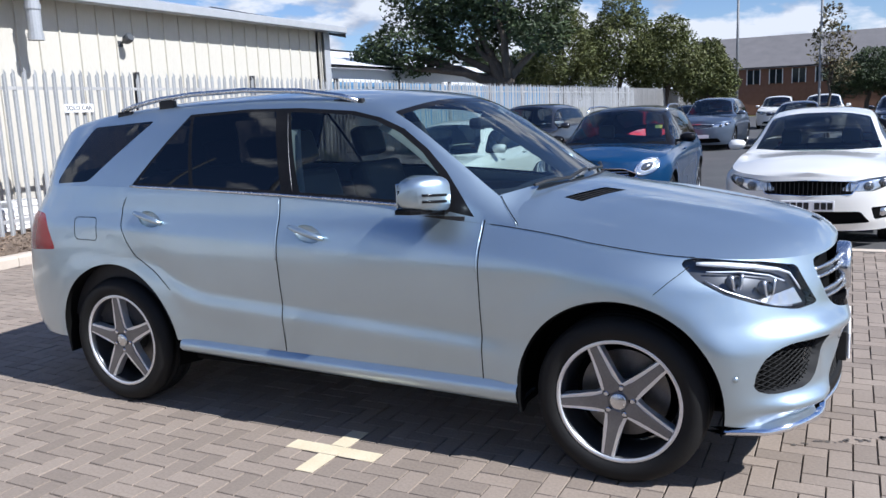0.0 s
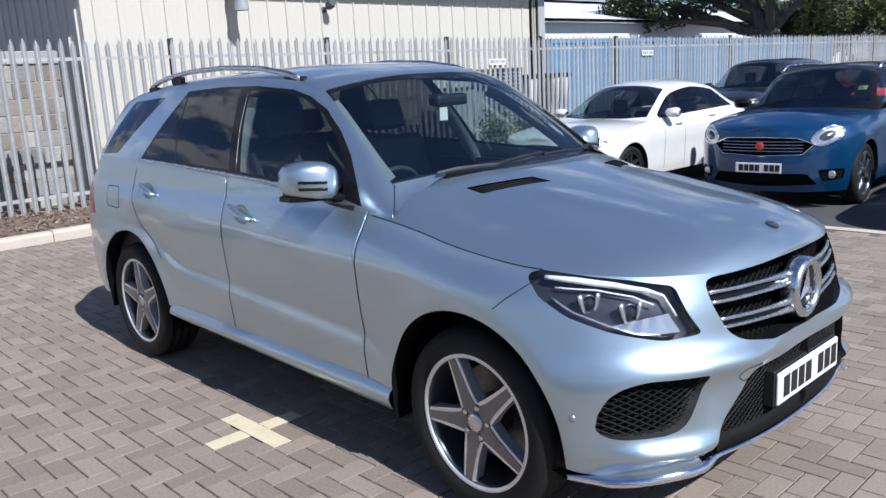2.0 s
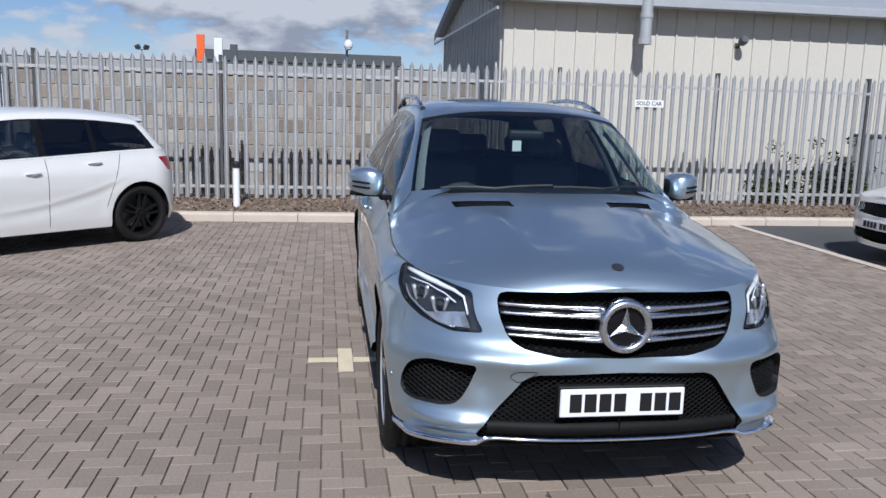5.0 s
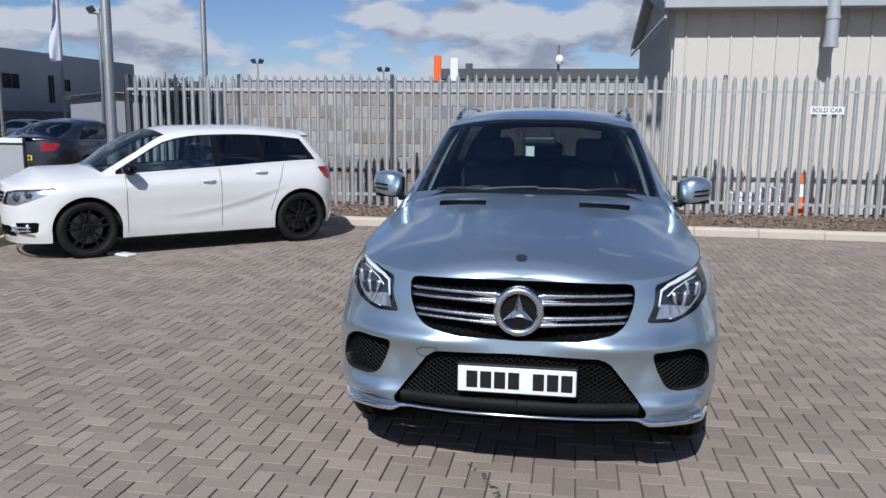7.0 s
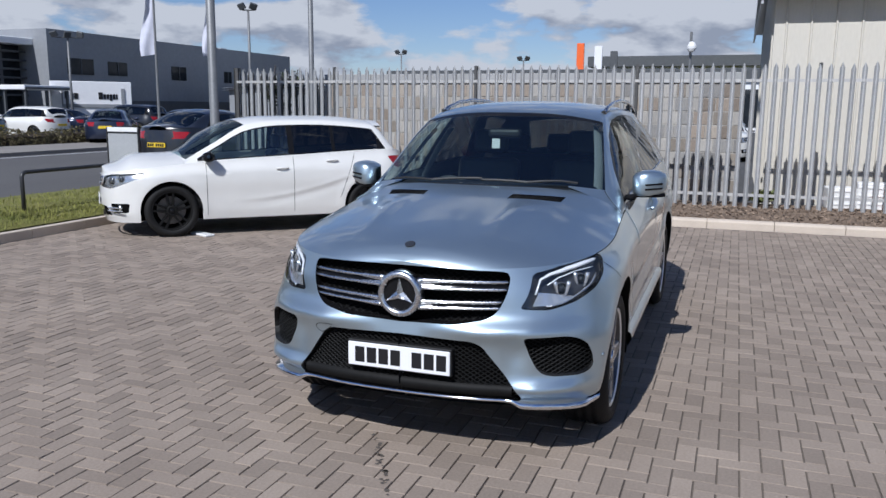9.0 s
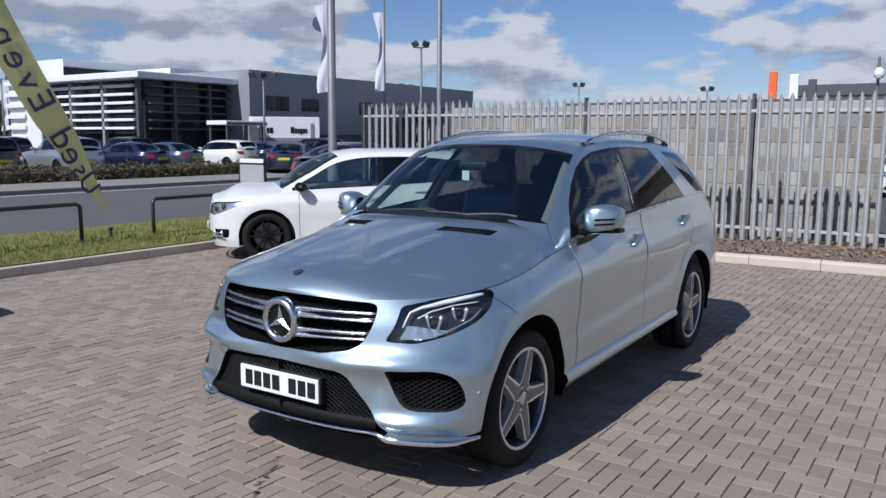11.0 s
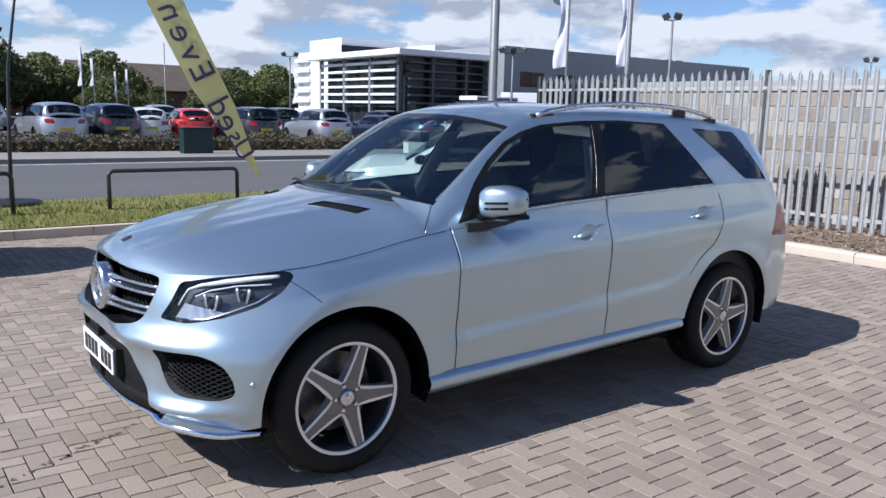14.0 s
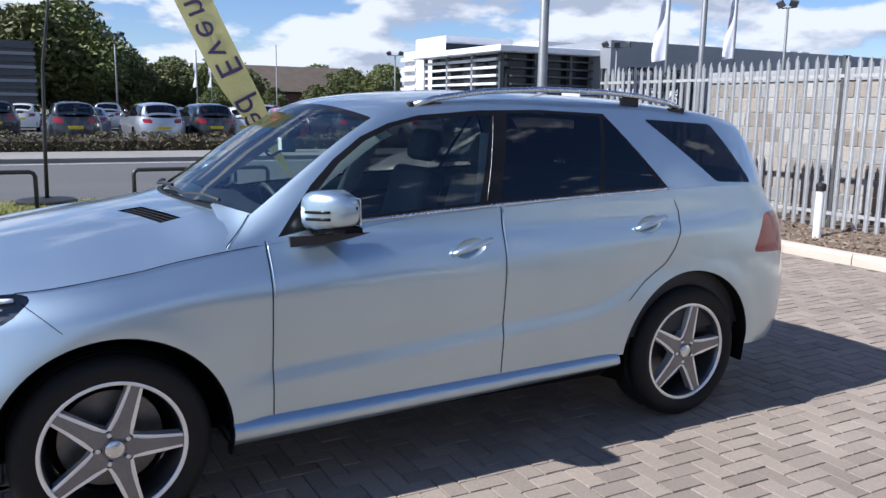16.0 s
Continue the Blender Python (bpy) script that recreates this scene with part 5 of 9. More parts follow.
    # screen edge bands
    # wheels
    for s in (1, -1):
        for ax_ in (AX, -AX):
            w = make_wheel("wheel", 0.366, 0.268, 0.265, car, STAR_STYLE)
            w.matrix_local = Matrix.Translation((ax_, s * 0.798, 0.366)) @ Matrix.Rotation(radians(-90 * s), 4, "X") @ Matrix.Rotation(radians({(1, 1): 34, (1, -1): 42, (-1, 1): -29, (-1, -1): -48}[(s, 1 if ax_ > 0 else -1)]), 4, "Z")
    # cabin inside
    bm = bmesh.new()
    rows = []
    for i in range(21):
        y = -0.78 + 1.56 * i / 20
        hump = 0.025 * math.exp(-((y + 0.38) / 0.2) ** 2)
        rows.append([(1.07 - 0.22 * (abs(y) / 0.72) ** 2.2, y, 1.205), (0.82, y, 1.185 + hump), (0.66, y, 1.175 + hump), (0.58, y, 1.13), (0.56, y, 1.00), (0.70, y, 0.80), (0.80, y, 0.45)])
    quad_grid(bm, rows)
    part("dashboard", bm, DASH, car, smooth=True)
    bm = bmesh.new()
    box(bm, -2.2, 0.9, -0.84, 0.84, 0.44, 0.50)
    for s in (1, -1):
        box(bm, -1.9, 0.75, s * 0.84 - 0.015, s * 0.855 + 0.015, 0.48, 1.13)
    box(bm, -2.24, -2.16, -0.62, 0.62, 0.45, 1.12)
    box(bm, -2.2, -1.45, -0.75, 0.75, 0.9, 0.98)
    part("cabin_trim", bm, DASH, car, "dark cabin lining")
    bm = bmesh.new()
    lathe(bm, [(0.190 + 0.014 * math.cos(a), 0.014 * math.sin(a)) for a in [2 * math.pi * i / 10 for i in range(11)]], 36, m=Matrix.Translation((0.42, -0.38, 1.05)) @ Matrix.Rotation(radians(-66), 4, "Y"))
    box(bm, -0.06, 0.06, -0.18, 0.18, -0.015, 0.01, 0.01, m=Matrix.Translation((0.42, -0.38, 1.05)) @ Matrix.Rotation(radians(-66), 4, "Y"))
    part("steering_wheel", bm, LEATHER, car, smooth=False)
    for s in (1, -1):
        bm = bmesh.new()
        box(bm, -0.28, 0.24, s * 0.38 - 0.26, s * 0.38 + 0.26, 0.60, 0.78, 0.05, seg=3)
        box(bm, -0.10, 0.04, -0.25, 0.25, 0.0, 0.64, 0.05, m=Matrix.Translation((-0.25, s * 0.38, 0.70)) @ Matrix.Rotation(radians(-17), 4, "Y"), seg=3)
        seat = part("front_seat", bm, LEATHER, car)
        bm = bmesh.new()
        box(bm, -0.07, 0.03, -0.14, 0.14, 0.68, 0.87, 0.04, m=Matrix.Translation((-0.25, s * 0.38, 0.70)) @ Matrix.Rotation(radians(-17), 4, "Y"), seg=3)
        part("headrest", bm, LEATHER, seat)
    bm = bmesh.new()
    box(bm, -1.20, -0.70, -0.70, 0.70, 0.60, 0.80, 0.05, seg=3)
    box(bm, -0.1, 0.05, -0.70, 0.70, 0.0, 0.60, 0.05, m=Matrix.Translation((-1.15, 0, 0.74)) @ Matrix.Rotation(radians(-20), 4, "Y"), seg=3)
    seat = part("rear_seat", bm, LEATHER, car)
    for y in (-0.42, 0.0, 0.42):
        bm = bmesh.new()
        box(bm, -0.06, 0.04, -0.13, 0.13, 0.62, 0.78, 0.04, m=Matrix.Translation((-1.15, y, 0.74)) @ Matrix.Rotation(radians(-20), 4, "Y"), seg=3)
        part("headrest", bm, LEATHER, seat)
    # pale inner pillar trims, mirror and sensor pod
    for s in (1, -1):
        bm = bmesh.new()
        rows = []
        for i in range(9):
            t = i / 8
            x = 0.80 + (0.24 - 0.80) * t
            y, z = sk.caby(x) - 0.035, sk.cabz(x) - 0.045
            rows.append([(x, s * (y - 0.035), z + 0.01), (x - 0.03, s * y, z - 0.02), (x - 0.07, s * (y + 0.01), z - 0.05)])
        quad_grid(bm, rows)
        part("pillar_trim", bm, CREAM, car, "pale inner pillar trim", smooth=True)
    for s in (1, -1):
        bm = bmesh.new()
        rows = []
        for i in range(9):
            z = 1.06 + 0.06 * i
            x = -0.20 - 0.375 * (z - 1.235)
            y = sk.flank(x, z)[0].y
            rows.append([(x + 0.055, s * (y - 0.045), z), (x, s * (y - 0.075), z), (x - 0.075, s * (y - 0.045), z)])
        quad_grid(bm, rows)
        part("pillar_trim", bm, CREAM, car, "pale inner door pillar", smooth=True)
    bm = bmesh.new()
    rows = []
    for i in range(25):
        x = 0.24 - 2.28 * i / 24
        zc, yk = sk.crown(x) - 0.035, sk.caby(x) - 0.03
        rows.append([(x, yk * j / 8, zc - (sk.crown(x) - sk.cabz(x)) * (abs(j) / 8) ** 2.6) for j in range(-8, 9)])
    quad_grid(bm, rows)
    part("headlining", bm, CREAM, car, smooth=True)
    bm = bmesh.new()
    box(bm, 0.44, 0.52, -0.11, 0.11, 1.50, 1.56, 0.02, seg=2)
    part("rear_view_mirror", bm, BLACK_PLASTIC, car)
    bm = bmesh.new()
    box(bm, 0.50, 0.503, -0.085, -0.030, 1.430, 1.495, 0.001)
    part("hanging_tag", bm, WHITE_PLASTIC, car, "white tag hanging from the mirror")
    return car


build_suv()


# ---- ground ----
def slab(name, x0, x1, y0, y1, z0, z1, mat, label, category, nx=1, ny=1):
    bm = bmesh.new()
    rows = [[(x0 + (x1 - x0) * i / nx, y0 + (y1 - y0) * j / ny, z1) for i in range(nx + 1)] for j in range(ny + 1)]
    quad_grid(bm, rows)
    for a, b in (((x0, y0), (x1, y0)), ((x1, y0), (x1, y1)), ((x1, y1), (x0, y1)), ((x0, y1), (x0, y0))):
        vs = [bm.verts.new(p) for p in ((*a, z0), (*b, z0), (*b, z1), (*a, z1))]
        bm.faces.new(vs)
    fix_normals(bm)
    return tagged(part(name, bm, mat), label, category, kind="structure")


slab("ground", -600, 600, -600, 600, -0.5, -0.06, GRASS_SOIL, "rough grass and soil out to the horizon", "ground")
PX0, PX1, PY0, PY1 = -6.5, 8.0, -7.1, 5.1
paving = slab("pavement", PX0, PX1, PY0, PY1, -0.2, -0.011, SAND, "buff-grey block paving laid in herringbone", "pavement")
slab("car_park", -6.66, 16, 5.24, 75, -0.2, -0.004, ASPHALT, "dark worn asphalt car park", "asphalt")
slab("car_park_apron", 8.0, 30, -7.1, 5.24, -0.2, -0.006, ASPHALT, "dark worn asphalt beside the paving", "asphalt")
slab("edging", -6.5, 8.0, 5.1, 5.24, -0.2, 0.006, KERB, "flush pale concrete edging strip", "edging")
slab("yard_behind_fence", -70, -8.3, -7.25, 80, -0.3, 0.02, ASPHALT, "asphalt yard behind the fence", "asphalt")
slab("road", -140, 140, -20.4, -10.9, -0.3, 0.02, ROAD, "pale worn asphalt road", "road")
slab("footway", -140, 140, -23.9, -20.4, -0.3, 0.14, FOOTWAY, "pale concrete footway beside the road", "pavement")
slab("dealer_yard", -90, 60, -110, -24.9, -0.3, 0.03, ASPHALT, "asphalt dealer car park beyond the road", "asphalt")
slab("road_line", -140, 140, -19.95, -19.83, 0.0, 0.026, WHITE_LINE, "worn white edge line", "road line")

# mulch bed, rising to the fence
def bank(name, prof, y0, y1, mat, label, category, axis="x", n=60, amp=0.02):
    bm = bmesh.new()
    rows = []
    for i in range(n + 1):
        v = y0 + (y1 - y0) * i / n
        row = []
        for k, (u, z) in enumerate(prof):
            dz = amp * noise.noise(Vector((u * 2.3, v * 1.7, 0))) if 0 < k else 0
            row.append((u, v, z + dz) if axis == "x" else (v, u, z + dz))
        rows.append(row)
    quad_grid(bm, rows)
    fix_normals(bm)
    return tagged(part(name, bm, mat, smooth=True), label, category, kind="structure")


bank("planting_bed", [(-6.64, 0.09), (-6.9, 0.13), (-7.2, 0.16), (-7.5, 0.185), (-7.8, 0.195), (-8.1, 0.195), (-8.6, 0.16), (-9.1, 0.1)], -7.4, 58, MULCH, "brown bark mulch bed along the fence", "soil", n=260, amp=0.035)
bank("grass_verge", [(-7.26, 0.10), (-7.6, 0.15), (-8.1, 0.19), (-9.0, 0.19), (-10.2, 0.12), (-10.95, -0.02)], -140, 140, GRASS_SOIL, "short dry grass verge beside the road", "grass", axis="y", n=500, amp=0.03)

# kerb stones
def kerb_mesh(length):
    bm = bmesh.new()
    prof = [(0.0, -0.1), (0.0, 0.085), (0.012, 0.107), (0.03, 0.115), (0.145, 0.118), (0.15, 0.11), (0.15, -0.1)]
    a = [bm.verts.new((-x, 0.004, z)) for x, z in prof]
    b = [bm.verts.new((-x, length - 0.004, z)) for x, z in prof]
    for i in range(len(prof) - 1):
        bm.faces.new((a[i], a[i + 1], b[i + 1], b[i]))
    bm.faces.new(a)
    bm.faces.new(list(reversed(b)))
    fix_normals(bm)
    me = bpy.data.meshes.new("kerb_stone")
    bm.to_mesh(me)
    bm.free()
    me.materials.append(KERB)
    return me


KERB_ME = kerb_mesh(0.915)
kerb_w = empty("kerb", pose(-6.5, -7.1, 0), "pale concrete kerb along the bed", "kerb", kind="structure")
for i in range(54):
    o = new("kerb_stone", KERB_ME)
    o.parent = kerb_w
    o.location = (random.uniform(-0.004, 0.004), i * 0.915, random.uniform(-0.004, 0.004))
kerb_s = empty("kerb", pose(8.0, -7.1, 0, 0, 0, 90), "pale concrete kerb along the grass", "kerb", kind="structure")
for i in range(16):
    o = new("kerb_stone", KERB_ME)
    o.parent = kerb_s
    o.matrix_local = Matrix.Translation((0, i * 0.915, 0)) @ Matrix.Scale(-1, 4, (1, 0, 0))

# ---- palisade fence ----
FX = -7.70


def pale_mesh(h):
    """A W-section pale with a three-pointed head."""
    bm = bmesh.new()
    sec = [(-0.035, 0.0), (-0.021, 0.020), (-0.007, 0.004), (0.007, 0.004), (0.021, 0.020), (0.035, 0.0)]
    tops = [h - 0.085, h - 0.055, h - 0.012, h - 0.012, h - 0.055, h - 0.085]
    rows = []
    for off in (0.0, -0.0035):
        lo = [(d + off, y, 0.0) for y, d in sec]
        hi = [(d + off, y, t) for (y, d), t in zip(sec, tops)]
        rows.append((lo, hi))
    vs = []
    for lo, hi in rows:
        vs.append(([bm.verts.new(p) for p in lo], [bm.verts.new(p) for p in hi]))
    tip = [bm.verts.new((0.004, 0, h)), bm.verts.new((0.0005, 0, h))]
    for k, (lo, hi) in enumerate(vs):
        for i in range(5):
            bm.faces.new((lo[i], lo[i + 1], hi[i + 1], hi[i]))
        bm.faces.new((hi[2], hi[3], tip[k]))
    fix_normals(bm)
    me = bpy.data.meshes.new("pale")
    bm.to_mesh(me)
    bm.free()
    me.materials.append(GALV_ONE)
    return me


GALV_ONE = material("galvanised_pale_steel", (0.37, 0.375, 0.378), (0.51, 0.51, 0.50), scale=3.5, fine=40, rough=0.42, rough2=0.6, metal=0.35, bump=0.05, random=0.10)
PALES = [pale_mesh(2.20 + 0.012 * k) for k in range(3)]
fence = empty("palisade_fence", pose(FX, -7.6, 0.0), "galvanised steel palisade fence with pointed pales", "fence")
BAY = 2.82
post_me = None
bm = bmesh.new()
for x0, x1, y0, y1 in ((-0.05, -0.042, -0.03, 0.03), (0.042, 0.05, -0.03, 0.03), (-0.042, 0.042, -0.004, 0.004)):
    box(bm, x0 - 0.06, x1 - 0.06, y0 * 0.75, y1 * 0.75, 0.0, 2.40)
post_me = bpy.data.meshes.new("post")
bm.to_mesh(bm and post_me)
bm.free()
post_me.materials.append(DARK_POST)
POST_Y = [-7.6, -5.53, -2.82, -0.11, 2.575, 5.32, 8.10, 10.88] + [10.88 + BAY * (k + 1) for k in range(17)]
for y in POST_Y:
    o = new("post", post_me)
    o.parent = fence
    o.location = (0, y + 7.6, 0.0)
for y0, y1 in zip(POST_Y, POST_Y[1:]):
    for z in (0.38, 2.14):
        bm = bmesh.new()
        box(bm, -0.006, 0.0, y0 + 7.6, y1 + 7.6, z - 0.022, z + 0.022)
        box(bm, -0.045, -0.006, y0 + 7.6, y1 + 7.6, z + 0.016, z + 0.022)
        part("rail", bm, GALV, fence)
ys = []
PITCH = 0.1515
y = 1.498 - 59 * PITCH
while y < 57.6:
    if y > -7.58:
        ys.append(y)
    y += PITCH
far = bmesh.new()
for k, y in enumerate(ys):
    if k < 300:
        o = new("pale", PALES[(k * 7) % 3])
        o.parent = fence
        o.location = (0.0, y + 7.6, 0.185 + 0.03 * noise.noise(Vector((y, 3, 0))))
        o.rotation_euler = (0, radians(random.uniform(-0.5, 0.5)), radians(random.uniform(-3, 3)))
    else:
        box(far, 0.0, 0.02, y + 7.6 - 0.034, y + 7.6 + 0.034, 0.19, 2.37)
tagged(part("pales_beyond", far, GALV, fence), kind="stuff")
# the return of the fence, away from the bed
back_fence = empty("palisade_fence", pose(FX, -7.6, 0.0, 0, 0, 90), "galvanised steel palisade fence returning behind the bed", "fence")
for k in range(4):
    o = new("post", post_me)
    o.parent = back_fence
    o.location = (0.02, 2.75 * k + 0.06, 0)
for z in (0.38, 2.14):
    bm = bmesh.new()
    box(bm, -0.006, 0.0, 0, 8.3, z - 0.022, z + 0.022)
    part("rail", bm, GALV, back_fence)
for k in range(50):
    o = new("pale", PALES[(k * 5) % 3])
    o.parent = back_fence
    o.location = (0, 0.10 + PITCH * k, 0.19)
# extra dark pales between the others, standing in for their unlit faces
unlit_pale = PALES[0].copy()
unlit_pale.materials[0] = DARK_POST
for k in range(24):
    o = new("pale", unlit_pale)
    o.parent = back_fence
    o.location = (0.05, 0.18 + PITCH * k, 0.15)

# ---- stone wall behind the fence ----
stone_wall = slab("stone_wall", -9.48, -9.18, -6.5, 1.50, 0.0, 2.14, MORTAR, "rough wall of squared buff and grey stone blocks", "wall")
rs = random.Random(4)
z = 0.02
stone_meshes = {}
while z < 2.10:
    h = 0.235
    h = min(h, 2.14 - z)
    y = -6.5 + rs.uniform(-0.2, 0)
    while y < 1.50:
        w = rs.choice((0.16, 0.21, 0.24, 0.24, 0.28, 0.33))
        a, b = max(y, -6.5), min(y + w, 1.50)
        if b - a > 0.08:
            st = rs.randrange(6)
            key = (round(b - a, 2), round(h, 2), st)
            if key not in stone_meshes:
                bm = bmesh.new()
                box(bm, -0.03, 0.010, 0.006, key[0] - 0.006, 0.006, key[1] - 0.006, 0.005)
                for v in bm.verts:
                    if v.co.x > 0.004:
                        v.co.x += rs.uniform(-0.003, 0.005)
                me = bpy.data.meshes.new("stone_block")
                bm.to_mesh(me)
                bm.free()
                me.materials.append((STONE, STONE_PALE, STONE_GREY, STONE_PALE, STONE, STONE_BROWN)[st])
                stone_meshes[key] = me
            o = new("stone_block", stone_meshes[key])
            o.parent = stone_wall
            o.location = (-9.18 + rs.uniform(-0.003, 0.004), a, z)
        y += w
    z += h

# smooth coping blocks
rs = random.Random(14)
y = -6.5
while y < 1.49:
    w = min(rs.choice((0.44, 0.44, 0.60)), 1.50 - y)
    bm = bmesh.new()
    box(bm, -9.50, -9.15, y + 0.004, y + w - 0.004, 2.144, 2.33, 0.01)
    part("coping_stone", bm, COPING, stone_wall)
    y += w

# ---- the cream shed ----
shed = empty("warehouse", pose(-9.2, 1.93, 0), "low warehouse clad in cream profiled steel", "building")
SY = 10.72
sheet = bmesh.new()
rib = 0.38
prof = [(0.0, 0.0), (0.0, 0.17), (0.028, 0.178), (0.028, 0.202), (0.0, 0.21), (0.0, rib)]
lo = [sheet.verts.new((d, y, 0.0)) for d, y in prof]
hi = [sheet.verts.new((d, y, 1.0)) for d, y in prof]
for i in range(5):
    sheet.faces.new((lo[i], lo[i + 1], hi[i + 1], hi[i]))
fix_normals(sheet)
sheet_me = bpy.data.meshes.new("cladding_sheet")
sheet.to_mesh(sheet_me)
sheet.free()
sheet_me.materials.append(CLADDING)
for i in range(int(SY / rib) + 1):
    o = new("cladding_sheet", sheet_me)
    o.parent = shed
    o.location = (0, min(i * rib, SY - rib), 0)
    o.scale = (1, 1, 3.66)


def roof_z(x):
    return 4.45 - 0.80 * abs(x + 3.75) / 3.75


for i in range(20):
    u = i * rib
    o = new("cladding_sheet", sheet_me)
    o.parent = shed
    o.matrix_local = Matrix.Translation((-u, 0, 0)) @ Matrix.Rotation(radians(90), 4, "Z") @ Matrix.Rotation(radians(180), 4, "Z") @ Matrix.Scale(-1, 4, (0, 1, 0)) @ Matrix.Diagonal((1, 1, roof_z(-u - 0.19) - 0.02, 1))
bm = bmesh.new()
for s0, s1 in ((0.42, -3.75), (-7.9, -3.75)):
    rows = []
    for x in (s0, s1):
        z0 = roof_z(x) + 0.03
        rows.append([(x, -0.22, z0), (x, SY + 0.30, z0)])
    quad_grid(bm, rows)
    rows = [[(p[0], p[1], p[2] + 0.07) for p in r] for r in rows]
    quad_grid(bm, rows)
box(bm, -7.9, 0.42, -0.24, -0.20, 3.40, 3.45)
fix_normals(bm)
part("roof", bm, GREY_STEEL, shed, "pale grey sheet roof")
bm = bmesh.new()
box(bm, 0.25, 0.46, -0.24, SY + 0.32, 3.56, 3.72, 0.015)
part("gutter", bm, GREY_STEEL, shed, "grey steel gutter")
bm = bmesh.new()
rows = [[(0.42, -0.23, roof_z(0.42) - 0.10), (-3.75, -0.23, 4.35), (-7.9, -0.23, roof_z(-7.9) - 0.10)], [(0.42, -0.23, roof_z(0.42) + 0.10), (-3.75, -0.23, 4.58), (-7.9, -0.23, roof_z(-7.9) + 0.10)]]
back_rows = [[(p[0], SY + 0.31, p[2]) for p in r] for r in rows]
quad_grid(bm, rows)
part("bargeboard", bm, DARK_STEEL, shed, "dark grey verge trim")
bm = bmesh.new()
quad_grid(bm, back_rows)
part("bargeboard", bm, DARK_STEEL, shed, "dark grey verge trim")
bm = bmesh.new()
box(bm, 0.0, 0.06, SY - 0.10, SY + 0.14, 0.0, 3.6, 0.01)
box(bm, -7.6, 0.0, SY, SY + 0.05, 0.0, 3.6)
part("corner_flashing", bm, GREY_STEEL, shed)
bm = bmesh.new()
tube(bm, [(0.44, 2.46, 3.72), (0.44, 2.46, 2.92)], 0.105, 16)
lathe(bm, [(0.118, -0.05), (0.118, 0.05)], 16, m=Matrix.Translation((0.44, 2.46, 2.96)))
lathe(bm, [(0.118, -0.04), (0.118, 0.04)], 16, m=Matrix.Translation((0.44, 2.46, 3.40)))
part("downpipe", bm, GREY_STEEL, shed, "fat grey spout hanging from the gutter")
bm = bmesh.new()
box(bm, 0.0, 0.05, 4.37, 4.47, 2.94, 3.04)
tube(bm, [(0.03, 4.42, 2.98), (0.16, 4.42, 3.03)], 0.02, 8)
lathe(bm, [(0.045, -0.09), (0.075, -0.04), (0.085, 0.05), (0.07, 0.09), (0.0005, 0.085)], 16, m=Matrix.Translation((0.20, 4.44, 3.06)) @ Matrix.Rotation(radians(65), 4, "Y"))
part("wall_lamp", bm, DARK_STEEL, shed, "dark round wall lamp")

# ---- things kept in the alley behind the fence ----
cabinet = empty("louvred_cabinet", pose(-8.42, 10.18, 0.18), "grey louvred steel cabinet standing behind the fence", "cabinet")
bm = bmesh.new()
box(bm, -0.30, 0.30, -0.53, 0.53, 0.0, 1.60, 0.012)
part("body", bm, GREY_PANEL, cabinet)
for k in range(16):
    bm = bmesh.new()
    box(bm, 0.0, 0.035, -0.46, 0.46, -0.012, 0.012, m=Matrix.Translation((0.30, 0, 0.32 + 0.078 * k)) @ Matrix.Rotation(radians(32), 4, "Y"))
    part("louvre", bm, GREY_PANEL, cabinet)
locker = empty("storage_box", pose(-8.45, 9.08, 0.18), "dull grey storage box behind the fence", "box")
bm = bmesh.new()
box(bm, -0.28, 0.28, -0.46, 0.46, 0.0, 1.20, 0.02)
part("body", bm, GREY_STEEL, locker)
bm = bmesh.new()
box(bm, -0.31, 0.31, -0.49, 0.49, 1.20, 1.26, 0.015)
part("lid", bm, DARK_STEEL, locker, "dark lid")


def wheeled_bin(x, y, rz):
    b = empty("wheeled_bin", pose(x, y, 0.16, 0, 0, rz), "pale grey wheeled bin with a black lid behind the fence", "bin", "wheeled bins behind the fence")
    bm = bmesh.new()
    rows = [[(sx * w, sy * w * 0.9, z) for sx, sy in ((-1, -1), (1, -1), (1, 1), (-1, 1), (-1, -1))] for z, w in ((0.06, 0.27), (0.55, 0.31), (1.32, 0.36), (1.36, 0.38))]
    quad_grid(bm, rows)
    fix_normals(bm)
    part("body", bm, WHITE_PLASTIC, b)
    bm = bmesh.new()
    box(bm, -0.40, 0.40, -0.38, 0.38, 1.36, 1.46, 0.03, seg=2)
    part("lid", bm, BLACK_PLASTIC, b, "black lid")
    for sy in (-0.28, 0.28):
        bm = bmesh.new()
        lathe(bm, [(0.02, -0.03), (0.10, -0.03), (0.10, 0.03), (0.02, 0.03)], 16, m=Matrix.Translation((-0.22, sy, 0.07)) @ Matrix.Rotation(radians(90), 4, "X"))
        part("wheel", bm, RUBBER, b)


